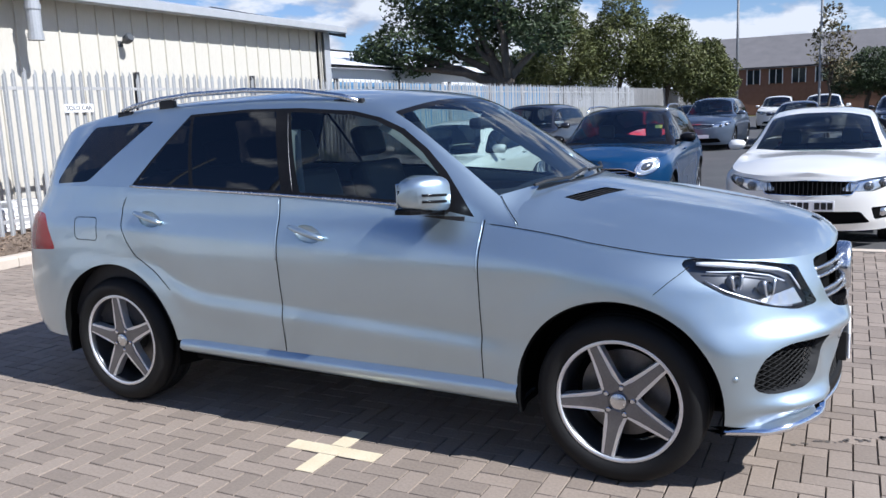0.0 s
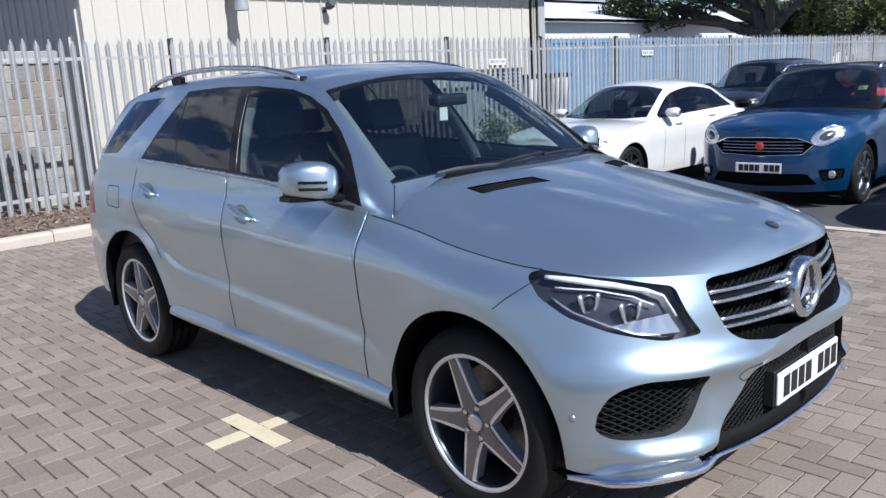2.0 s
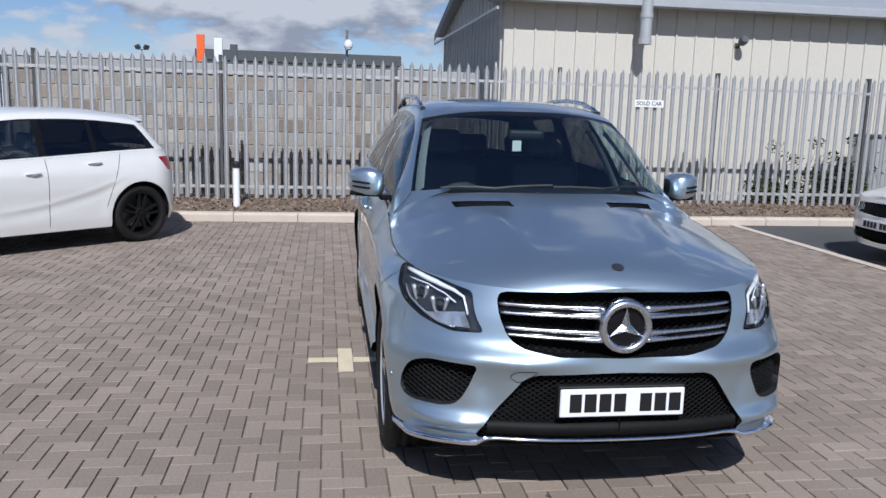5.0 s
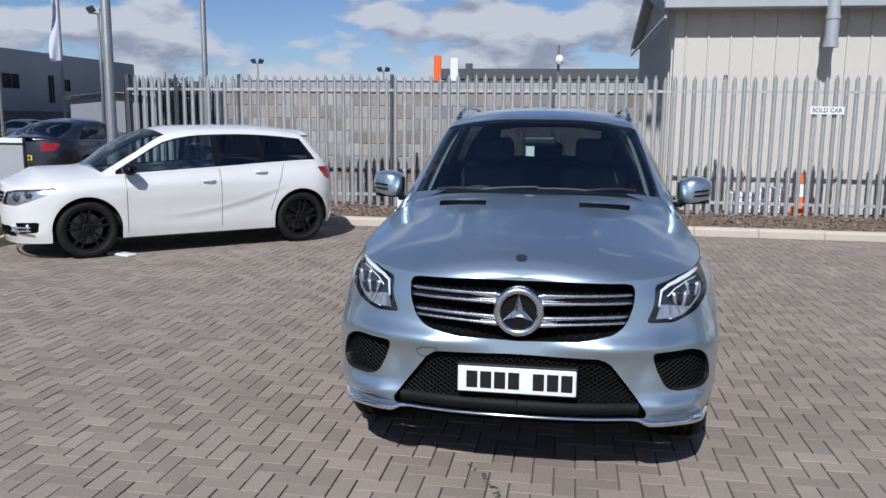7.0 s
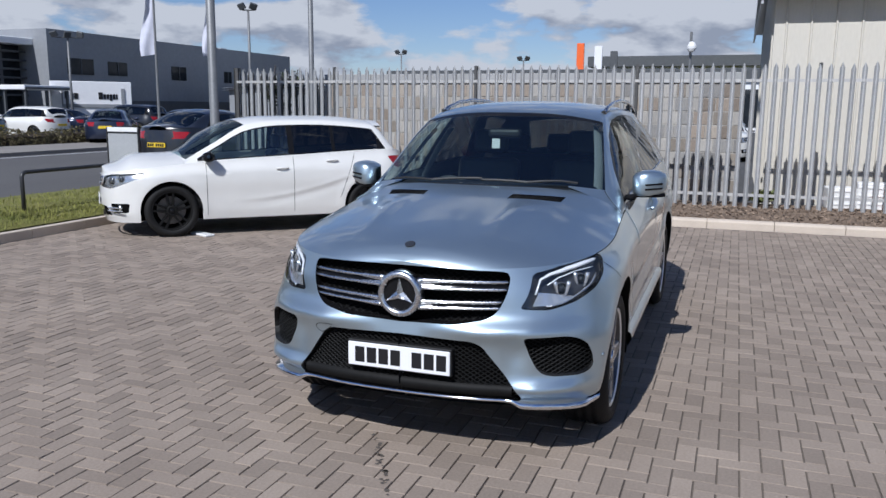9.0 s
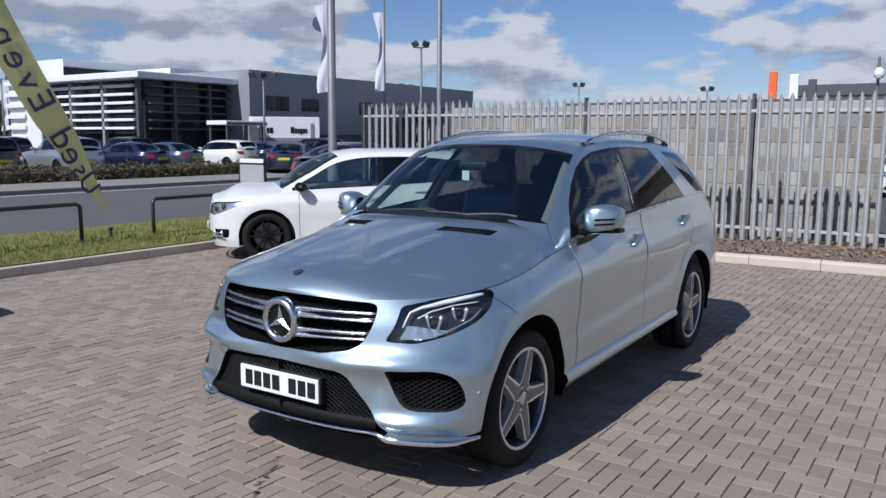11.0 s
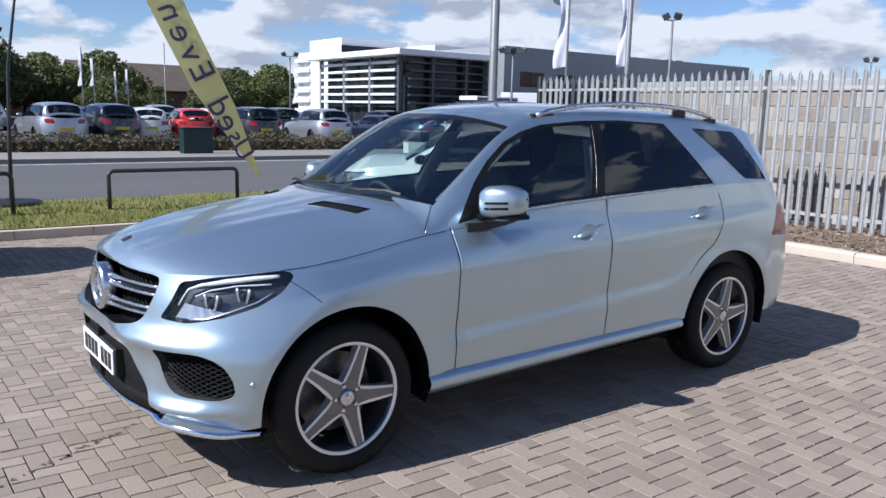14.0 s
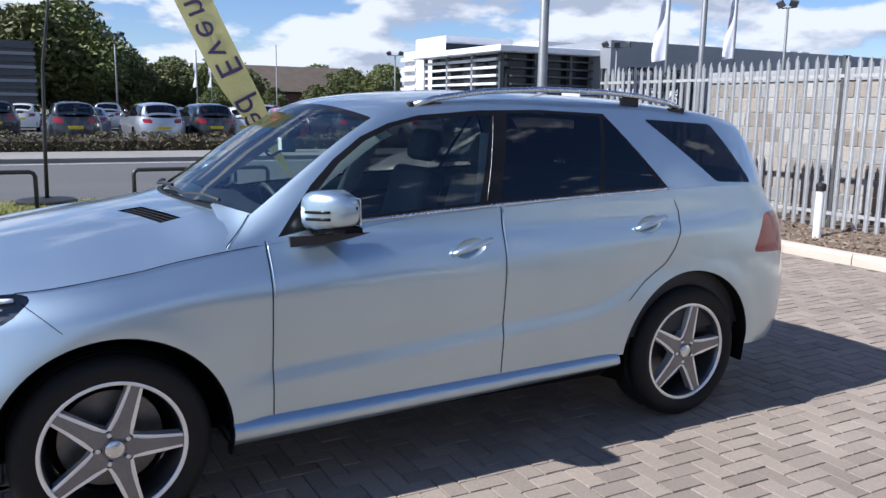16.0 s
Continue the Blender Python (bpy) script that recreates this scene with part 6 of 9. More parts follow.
wheeled_bin(-8.50, 11.20, 4)
wheeled_bin(-8.48, 12.02, -3)
for x, y, w, d, h, rz in ((-8.35, 3.05, 0.42, 0.36, 0.34, 8), (-8.40, 3.52, 0.44, 0.38, 0.42, -5)):
    c = empty("crate", pose(x, y, 0.17, 0, 0, rz), "pale ribbed plastic crate standing behind the fence", "crate", "crates behind the fence")
    bm = bmesh.new()
    box(bm, -d / 2, d / 2, -w / 2, w / 2, 0, h, 0.015)
    part("body", bm, WHITE_PLASTIC, c)
    for k in range(3):
        bm = bmesh.new()
        box(bm, d / 2 - 0.004, d / 2 + 0.012, -w / 2 + 0.02, w / 2 - 0.02, h * (0.2 + 0.3 * k), h * (0.2 + 0.3 * k) + 0.03, 0.004)
        part("rib", bm, WHITE_PLASTIC, c)

# ---- containers and sheds behind the fence ----
def container(y0, y1, x, h, mat, label):
    c = empty("container", pose(x, y0, 0), label, "container", "containers behind the fence")
    n = int((y1 - y0) / 0.28)
    bm = bmesh.new()
    pts = []
    for i in range(n):
        y = (y1 - y0) * i / n
        s = (y1 - y0) / n
        pts += [(0, y), (0, y + s * 0.35), (-0.035, y + s * 0.5), (-0.035, y + s * 0.85)]
    pts.append((0, y1 - y0))
    quad_grid(bm, [[(a, b, z) for a, b in pts] for z in (0.15, h - 0.12)])
    fix_normals(bm)
    part("side_panel", bm, mat, c)
    bm = bmesh.new()
    box(bm, -2.4, 0.02, 0, y1 - y0, h - 0.12, h, 0.01)
    box(bm, -2.4, 0.02, 0, y1 - y0, 0.02, 0.15, 0.01)
    box(bm, -0.1, 0.02, -0.06, 0.06, 0.02, h, 0.01)
    box(bm, -0.1, 0.02, y1 - y0 - 0.06, y1 - y0 + 0.06, 0.02, h, 0.01)
    box(bm, -2.4, -0.04, 0.02, y1 - y0 - 0.02, 0.15, h - 0.12)
    part("frame", bm, mat, c)
    return c


container(13.5, 19.6, -9.6, 2.46, CONTAINER, "blue corrugated steel shipping container")
container(19.9, 31.9, -9.7, 2.44, CONTAINER, "long blue corrugated steel shipping container")


def gable_shed(name, x0, x1, y0, y1, eave, ridge, wall, roof, label, along="y", category="building", windows=0):
    b = empty(name, pose(0, 0, 0), label, category)
    bm = bmesh.new()
    box(bm, x0, x1, y0, y1, 0, eave)
    if along == "y":
        xm = (x0 + x1) / 2
        for y in (y0, y1):
            vs = [bm.verts.new(p) for p in ((x0, y, eave), (x1, y, eave), (xm, y, ridge))]
            bm.faces.new(vs)
    else:
        ym = (y0 + y1) / 2
        for x in (x0, x1):
            vs = [bm.verts.new(p) for p in ((x, y0, eave), (x, y1, eave), (x, ym, ridge))]
            bm.faces.new(vs)
    fix_normals(bm)
    part("wall", bm, wall, b)
    bm = bmesh.new()
    e = 0.4
    if along == "y":
        for xs in (x0 - e, x1 + e):
            zl = eave - e * (ridge - eave) / ((x1 - x0) / 2)
            quad_grid(bm, [[(xs, y0 - e, zl), (xs, y1 + e, zl)], [(xm, y0 - e, ridge + 0.05), (xm, y1 + e, ridge + 0.05)]])
            quad_grid(bm, [[(xs, y0 - e, zl + 0.15), (xs, y1 + e, zl + 0.15)], [(xm, y0 - e, ridge + 0.2), (xm, y1 + e, ridge + 0.2)]])
    else:
        for yy in (y0 - e, y1 + e):
            zl = eave - e * (ridge - eave) / ((y1 - y0) / 2)
            quad_grid(bm, [[(x0 - e, yy, zl), (x1 + e, yy, zl)], [(x0 - e, ym, ridge + 0.05), (x1 + e, ym, ridge + 0.05)]])
            quad_grid(bm, [[(x0 - e, yy, zl + 0.15), (x1 + e, yy, zl + 0.15)], [(x0 - e, ym, ridge + 0.2), (x1 + e, ym, ridge + 0.2)]])
    part("roof", bm, roof, b)
    return b


gable_shed("shed", -34, -17, 22, 48, 3.6, 5.2, WHITE_PANEL, WHITE_PANEL, "white sheet-clad shed behind the containers")
gable_shed("warehouse", -60, -30, 52, 90, 6.0, 8.0, WHITE_PANEL, WHITE_PANEL, "bright white warehouse behind the trees")


# ---- cars, simpler ----
def car_params(wb, fo, ro, W, H, nose_z, hood_z, belt0, belt1, ws0, ws1, roof_end, tail_x, tail_z, wheel_r, boot=False, square=2.5):
    xf, xr = wb / 2 + fo, -wb / 2 - ro
    hw = W / 2
    crown = [(xf + 0.01, nose_z), (xf - 0.05, nose_z + 0.05), (xf - 0.20, nose_z + 0.10), ((xf + ws0) / 2, (nose_z + hood_z) / 2 + 0.10), (ws0, hood_z), ((ws0 + ws1) / 2, (hood_z + H) / 2 + 0.02), (ws1, H - 0.055), (ws1 - 0.35, H - 0.01), ((ws1 + roof_end) / 2 - 0.2, H), (roof_end, H - 0.06), (tail_x, tail_z)]
    cabz = [(ws0 + 0.05, belt0 - 0.05), (ws0 - 0.10, belt0 + 0.02), ((ws0 + ws1) / 2 - 0.08, (belt0 + H) / 2 - 0.06), (ws1 - 0.12, H - 0.13), (ws1 - 0.5, H - 0.075), ((ws1 + roof_end) / 2, H - 0.065), (roof_end, H - 0.13), (tail_x, tail_z - 0.06)]
    if boot:
        crown += [(xr + 0.06, tail_z - 0.03)]
        cabz += [(xr + 0.06, tail_z - 0.07)]
    return dict(
        nose=[(0.2, xf - 0.06), (0.32, xf - 0.01), (0.5, xf), (nose_z - 0.1, xf - 0.02), (nose_z, xf - 0.045), (nose_z + 0.2, xf - 0.1)],
        tail=[(0.2, xr + 0.07), (0.45, xr), (0.7, xr + 0.01), (1.0, xr + 0.05), (1.3, xr + 0.12)],
        width=[(0.18, hw - 0.05), (0.35, hw - 0.02), (0.55, hw - 0.01), (0.70, hw), (0.82, hw - 0.005), (0.95, hw - 0.035), (1.05, hw - 0.06), (1.2, hw - 0.09)],
        top=[(xf, nose_z), (xf - 0.35, nose_z + 0.04), (ws0, belt0), ((ws0 + tail_x) / 2, (belt0 + belt1) / 2 + 0.01), (tail_x, belt1), (xr, belt1 - 0.05)],
        topy=[(xf, hw - 0.05), (ws0, hw - 0.075), (0, hw - 0.075), (tail_x, hw - 0.10), (xr, hw - 0.12)],
        bottom=[(xf, 0.19), (1.0, 0.22), (-1.0, 0.22), (xr, 0.26)],
        crown=crown, cabz=cabz,
        caby=[(ws0, hw - 0.17), (ws1, hw - 0.30), (0, hw - 0.31), (roof_end, hw - 0.33), (tail_x, hw - 0.24), (xr, hw - 0.2)],
        xmf=wb / 2 + 0.12, xmr=-wb / 2 - 0.15, nf=square, nr=square, axles=(wb / 2, -wb / 2), wheel_r=wheel_r, arch_r=wheel_r + 0.045, flare=0.010,
        bonnet_end=ws0 - 0.14, hood_max=hood_z + 0.01, cab_x=(ws0 + 0.02, xr + 0.07 if boot else tail_x), bow=0.018, roof_p=2.6, ledge=0.012,
        xf=xf, xr=xr, hw=hw, H=H, nose_z=nose_z, ws0=ws0, ws1=ws1, roof_end=roof_end, tail_x=tail_x, hood_z=hood_z, belt0=belt0, belt1=belt1, tail_z=tail_z, wb=wb)


def make_car(P, paint, m, label, style, fine=0.8, detail=True, grille="bar", lamps="swept", yellow_rear=False, dark_rear_glass=True, black_roof=False, rails=False, group=""):
    car = empty("car", m, label, "car", group)
    sk = Skin(P, fine)
    R = P["wheel_r"]
    for ax_ in P["axles"]:
        r = P["arch_r"]
        poly = [(ax_ + r, 0.05)] + ring_poly(ax_, R, r, -8, 188, 24) + [(ax_ - r, 0.05)]
        cut(sk.side, poly, (0, 2)).free()
    # windows
    xs = [P["ws0"] - 0.30 + (P["roof_end"] + 0.02 - P["ws0"] + 0.30) * i / 16 for i in range(17)]
    lowb = [(x, sk.top(x) + 0.018) for x in xs]
    upb = [(x, max(sk.top(x) + 0.03, sk.cabz(x) - 0.055)) for x in xs]
    if P["tail_x"] < P["roof_end"] - 0.05:
        lowb.append((P["roof_end"] - 0.42 * (P["roof_end"] - P["tail_x"]), sk.top(P["roof_end"]) + 0.02))
    dlo = lowb + list(reversed(upb))
    ok = lambda c: c.y > P["hw"] * 0.42
    frame_bm = cut(sk.cabin, dlo, (0, 2), ok)
    panes = []
    zlo, zhi = lambda x: sk.top(x) + 0.032, lambda x: sk.cabz(x) - 0.072
    b = P["ws0"] - 0.38
    cpos = [(b, 0.02), (-0.02, P["roof_end"] + 0.12)] if not detail else [(b, P.get("bpil", 0.04) + 0.04), (P.get("bpil", 0.04) - 0.04, -P["wb"] * 0.30), (-P["wb"] * 0.30 - 0.05, P["roof_end"] - 0.02)]
    for a0, a1 in cpos:
        if a0 - a1 < 0.12:
            continue
        pts = [a0 + (a1 - a0) * i / 8 for i in range(9)]
        poly = [(x, zlo(x)) for x in pts] + [(x, max(zlo(x) + 0.01, zhi(x))) for x in reversed(pts)]
        panes.append(cut(frame_bm, poly, (0, 2)))
    pair("window_surround", frame_bm, BLACK_GLOSS, car)
    for k, p in enumerate(panes):
        pair("side_window", p, GLASS_DARK if k else GLASS_CLEAR, car)
    yk = lambda x: sk.caby(x) - 0.04
    w0, w1 = P["ws0"], P["ws1"]
    ws = [(w0 - 0.02 - 0.14 * (i / 8) ** 2, -0.01 + (yk(w0) + 0.01) * i / 8) for i in range(9)]
    ws += [(w1 + 0.03 - 0.10 * (1 - i / 8) ** 2, yk(w1) * (1 - i / 8) - 0.01) for i in range(9)]
    part("windscreen", both(cut(sk.cabin, ws, (0, 1), lambda c: c.x > w1 - 0.2)), GLASS_CLEAR, car, smooth=True)
    if P["tail_x"] < P["roof_end"] - 0.05:
        a, b2 = P["roof_end"] - 0.06, P["tail_x"] + 0.05
        poly = [(a, -0.01), (a, yk(a)), (b2, yk(b2) - 0.02), (b2, -0.01)]
        part("rear_window", both(cut(sk.cabin, poly, (0, 1), lambda c: c.x < P["roof_end"] and c.z > sk.cabz(c.x) + 0.01)), GLASS_DARK, car, smooth=True)
    # lamps, grille
    xf, nz, hw = P["xf"], P["nose_z"], P["hw"]
    if lamps == "swept":
        ld = P.get("lamp_drop", 0.0)
        back = P.get("lamp_back", 0.0)
        poly = rounded([(xf - 0.03, nz - 0.15 - ld), (xf - 0.14, nz - 0.155 - ld), (xf - 0.42 - back, nz - 0.03), (xf - 0.40 - back, nz + 0.005), (xf - 0.16, nz - 0.02), (xf - 0.07, nz - 0.05)], 0.02)
        lb = cut(sk.side, poly, (0, 2), lambda c: c.x > 1 and c.y > hw * 0.38)
        cover = copy_bm(lb)
        for v in lb.verts:
            v.co += Vector((-0.03, -0.02, 0))
        bowls = pair("headlamp", cover, LAMP_COVER, car, "clear headlamp")
        o2 = flip(copy_bm(lb))
        part("lamp_bowl", lb, LAMP_BOWL, bowls[0], smooth=True)
        part("lamp_bowl", o2, LAMP_BOWL, bowls[1], smooth=True)
        for s, hl in zip((1, -1), bowls):
            for dx, dz in ((0.13, -0.10), (0.24, -0.065)):
                bm = bmesh.new()
                p, n = sk.flank(xf - dx, nz + dz, -0.02)
                lathe(bm, [(0.045, -0.01), (0.046, 0.006), (0.03, 0.0), (0.018, 0.012), (0.0005, 0.016)], 16, m=Matrix.Translation(p) @ Vector((0.9, 0.4, 0)).to_track_quat("Z", "Y").to_matrix().to_4x4())
                part("projector", bm if s == 1 else flip(bm), LAMP_DARK, hl, smooth=True)
    else:
        for s in (1, -1):
            cy, cz, ry, rz = hw * 0.725, nz - 0.055, 0.128, 0.098

            def oval(k, off, n=32):
                out = []
                for i in range(n):
                    u, w = math.cos(2 * math.pi * i / n), math.sin(2 * math.pi * i / n)
                    q, m_ = sk.front(cy + k * (ry * u + 0.020 * w), cz + k * (rz * w + 0.018 * u))
                    out.append(q + m_ * off)
                return out
            bm = bmesh.new()
            rim_ = oval(1.0, 0.006)
            tube(bm, rim_ + rim_[:1], 0.011, 8, caps=False)
            hl = part("headlamp", bm if s == 1 else flip(bm), CHROME, car, "oval headlamp with chrome ring", smooth=True)
            bm = bmesh.new()
            quad_grid(bm, [[p for p in ring + ring[:1]] for ring in (oval(0.97, 0.010), oval(0.6, 0.024), oval(0.3, 0.030), oval(0.02, 0.032))])
            fix_normals(bm)
            part("lamp_cover", bm if s == 1 else flip(bm), LAMP_COVER, hl, smooth=True)
            bm = bmesh.new()
            quad_grid(bm, [[p for p in ring + ring[:1]] for ring in (oval(0.98, 0.005), oval(0.80, 0.003), oval(0.62, 0.008), oval(0.50, 0.003))])
            fix_normals(bm)
            part("lamp_bowl", bm if s == 1 else flip(bm), LAMP_BOWL, hl, smooth=True)
            bm = bmesh.new()
            quad_grid(bm, [[p for p in ring + ring[:1]] for ring in (oval(0.50, 0.003), oval(0.30, 0.016), oval(0.02, 0.020))])
            fix_normals(bm)
            part("projector", bm if s == 1 else flip(bm), LAMP_DARK, hl, smooth=True)
    if grille == "slats":
        gp = rounded([(-0.01, nz - 0.035), (hw * 0.50, nz - 0.05), (hw * 0.53, nz - 0.08), (hw * 0.46, nz - 0.185), (-0.01, nz - 0.20)], 0.03)
    elif grille == "hex":
        gp = rounded([(-0.01, nz - 0.06), (hw * 0.44, nz - 0.07), (hw * 0.62, nz - 0.14), (hw * 0.50, nz - 0.25), (-0.01, nz - 0.27)], 0.03)
    else:
        gp = rounded([(-0.01, nz - 0.05), (hw * 0.42, nz - 0.06), (hw * 0.38, nz - 0.17), (-0.01, nz - 0.19)], 0.03)
    gb = cut(sk.side, gp, (1, 2), lambda c: c.x > 1)
    for v in gb.verts:
        v.co.x -= 0.03
    part("grille", both(gb), GAP_DARK, car, "black grille")
    if grille == "slats":
        n = 19
        for i in range(n):
            y = (i - (n - 1) / 2) / ((n - 1) / 2) * hw * 0.44
            bm = bmesh.new()
            t = abs(y) / (hw * 0.5)
            a, b2 = sk.front(y, nz - 0.055 - 0.01 * t)[0], sk.front(y, nz - 0.185 + 0.01 * t)[0]
            tube(bm, [a + Vector((-0.008, 0, 0)), b2 + Vector((-0.008, 0, 0))], 0.006, 4)
            part("grille_slat", bm, BLACK_GLOSS, car)
    else:
        for z in ((nz - 0.10, nz - 0.14) if grille == "bar" else (nz - 0.11, nz - 0.145, nz - 0.18, nz - 0.215)):
            bm = bmesh.new()
            lim = hw * (0.38 if grille == "bar" else 0.50)
            tube(bm, [sk.front(lim * (i / 8 - 1), z)[0] + Vector((-0.008, 0, 0)) for i in range(17)], 0.009 if grille == "bar" else 0.005, 6)
            part("grille_bar", bm, CHROME, car)
    bm = bmesh.new()
    rim = [(y, z) for y, z in gp if y > 0]
    full = [(-y, z) for y, z in reversed(rim)] + rim
    tube(bm, [sk.front(y, z)[0] + Vector((0.002, 0, 0)) for y, z in full + full[:1]], 0.010 if grille == "bar" else 0.007, 6, caps=False)
    part("grille_surround", bm, CHROME, car, "chrome grille surround")
    lowp = rounded([(-0.01, 0.40), (hw * 0.55, 0.40), (hw * 0.66, 0.28), (-0.01, 0.25)], 0.03)
    lb = cut(sk.side, lowp, (1, 2), lambda c: c.x > 1)
    for v in lb.verts:
        v.co.x -= 0.04
    part("lower_intake", both(lb), GAP_DARK, car)
    if detail:
        fp = rounded([(hw * 0.66, 0.44), (hw * 0.90, 0.45), (hw * 0.88, 0.33), (hw * 0.70, 0.31)], 0.025)
        fb = cut(sk.side, fp, (1, 2), lambda c: c.x > 1)
        for v in fb.verts:
            v.co.x -= 0.025
        pair("side_intake", fb, GAP_DARK, car)
        bm = bmesh.new()
        p = sk.front(hw * 0.78, 0.385)[0]
        lathe(bm, [(0.045, -0.02), (0.045, 0.004), (0.038, 0.008), (0.0005, 0.010)], 18, m=Matrix.Translation(p + Vector((-0.012, 0, 0))) @ Matrix.Rotation(radians(90), 4, "Y"))
        pair("fog_lamp", bm, LAMP_BOWL, car)
    xr = P["xr"]
    tl = rounded([(xr - 0.1, P["belt1"] - 0.26), (xr + 0.20 + P.get("lamp_wrap", 0.0), P["belt1"] - 0.24), (xr + 0.32 + P.get("lamp_wrap", 0.0), P["belt1"] - 0.08), (xr - 0.1, P["belt1"] - 0.08)], 0.03)
    pair("tail_lamp", cut(sk.side, tl, (0, 2), lambda c: c.x < -1 and c.y > hw * 0.45), RED_LENS, car, "red tail lamp")
    roofm = BLACK_GLOSS if black_roof else paint
    body = part("body", both(sk.side), paint, car, smooth=True)
    part("bonnet", both(sk.bonnet), paint, car, smooth=True)
    part("roof", both(sk.cabin), roofm, car, smooth=True)
    # plates
    for xx, mt, rz in ((xf + 0.006, PLATE_WHITE, 0.46), (xr - 0.006, PLATE_YELLOW, 0.72)):
        bm = bmesh.new()
        box(bm, xx - 0.006, xx + 0.006, -0.26, 0.26, rz - 0.055, rz + 0.055, 0.003)
        pl = part("number_plate", bm, mt, car)
        if detail:
            x = -0.22
            for wd in (0.05, 0.05, 0.05, 0.05, -0.03, 0.05, 0.05, 0.05):
                if wd > 0:
                    bm = bmesh.new()
                    sgn = 1 if xx > 0 else -1
                    box(bm, min(xx + sgn * 0.0055, xx + sgn * 0.008), max(xx + sgn * 0.0055, xx + sgn * 0.008), x, x + wd, rz - 0.036, rz + 0.036)
                    part("plate_bar", bm, INK, pl)
                x += abs(wd) + 0.012
    # underside and liners
    bm = bmesh.new()
    box(bm, xr + 0.25, xf - 0.25, -hw * 0.62, hw * 0.62, 0.19, 0.36)
    box(bm, -P["wb"] / 2 + P["arch_r"], P["wb"] / 2 - P["arch_r"], -hw * 0.92, hw * 0.92, 0.21, 0.36)
    for s in (1, -1):
        box(bm, xr + 0.3, xf - 0.3, s * hw * 0.60 - 0.01, s * hw * 0.60 + 0.01, 0.3, 0.75)
    part("underbody", bm, GAP_DARK, car)
    for ax_ in P["axles"]:
        bm = bmesh.new()
        rows = []
        for i in range(21):
            a = radians(-10 + 200 * i / 20)
            x, z = ax_ + P["arch_r"] * math.cos(a), R + P["arch_r"] * math.sin(a)
            y = sk.flank(ax_ + (P["arch_r"] + 0.02) * math.cos(a), max(0.26, R + (P["arch_r"] + 0.02) * math.sin(a)))[0].y
            rows.append([(x, y - 0.003, z), (x, y - 0.03, z), (x, hw * 0.55, z)])
        quad_grid(bm, rows)
        fix_normals(bm)
        pair("wheel_arch", bm, BLACK_PLASTIC, car)
    w0_ = None
    for s in (1, -1):
        for ax_ in P["axles"]:
            mw = Matrix.Translation((ax_, s * (hw - 0.125), R)) @ Matrix.Rotation(radians(-90 * s), 4, "X") @ Matrix.Rotation(radians(17 * s + 31 * ax_), 4, "Z")
            if w0_ is None:
                w0_ = make_wheel("wheel", R, R * 0.735, 0.21, car, style)
                w0_.matrix_local = mw
            else:
                q = new("wheel")
                q.parent = car
                q.matrix_local = mw
                for ch in w0_.children:
                    c2 = ch.copy()
                    scene.collection.objects.link(c2)
                    c2.parent = q
    # mirrors
    bm = bmesh.new()
    mx, mz = P["ws0"] - 0.42, P["belt0"] + 0.10
    rows = []
    for y, hx, hz in ((hw - 0.06, 0.04, 0.03), (hw - 0.03, 0.07, 0.058), (hw + 0.05, 0.085, 0.068), (hw + 0.12, 0.075, 0.062), (hw + 0.145, 0.03, 0.03)):
        rows.append([(mx + hx * math.cos(2 * math.pi * i / 16), y, mz + hz * math.sin(2 * math.pi * i / 16)) for i in range(17)])
    quad_grid(bm, rows)
    fix_normals(bm)
    pair("mirror", bm, BLACK_GLOSS if style is BLACK_STYLE or black_roof else paint, car)
    bm = bmesh.new()
    box(bm, mx - 0.03, mx + 0.03, hw - 0.14, hw - 0.02, mz - 0.06, mz - 0.02, 0.008)
    pair("mirror_foot", bm, BLACK_PLASTIC, car, smooth=False)
    if detail:
        xd0, xd1, xd2 = min(P["ws0"] - 0.30, P["wb"] / 2 - P["arch_r"] - 0.06), P.get("bpil", 0.04) - 0.01, -P["wb"] / 2 + P["arch_r"] + 0.06
        for pts in ([(xd0, 0.28), (xd0, sk.top(xd0) - 0.01)], [(xd1, 0.28), (xd1, sk.top(xd1) - 0.01)], [(xd2, 0.45), (xd2 - 0.10, 0.72), (xd2 - 0.22, sk.top(xd2) - 0.01)]):
            bm = bmesh.new()
            ribbon(bm, [sk.flank(x, z, 0.0015) for x, z in dense(pts, 0.05)], 0.006)
            pair("door_gap", bm, GAP_DARK, car)
        for hx, hz in ((P.get("bpil", 0.04) + 0.15, P["belt0"] - 0.07), (-P["wb"] * 0.30 + 0.02, (P["belt0"] + P["belt1"]) / 2 - 0.06)):
            bm = bmesh.new()
            tube(bm, [sk.flank(hx + 0.08 - 0.16 * i / 6, hz, 0.012 + 0.018 * math.sin(math.pi * i / 6))[0] for i in range(7)], 0.012, 8)
            pair("door_handle", bm, paint, car)
    if rails:
        bm = bmesh.new()
        tube(bm, [(x, sk.caby(x) - 0.01, sk.cabz(x) + (0.015 if i in (0, 10) else 0.07)) for i, x in enumerate([P["ws1"] - 0.25 + (P["roof_end"] + 0.1 - P["ws1"] + 0.25) * k / 10 for k in range(11)])], 0.014, 8)
        pair("roof_rail", bm, SATIN, car)
    # inside
    bm = bmesh.new()
    box(bm, P["tail_x"] + 0.15, P["ws0"] - 0.25, -hw + 0.12, hw - 0.12, 0.36, 0.55)
    box(bm, P["ws0"] - 0.55, P["ws0"] - 0.12, -hw + 0.14, hw - 0.14, 0.55, P["belt0"] - 0.03, 0.05)
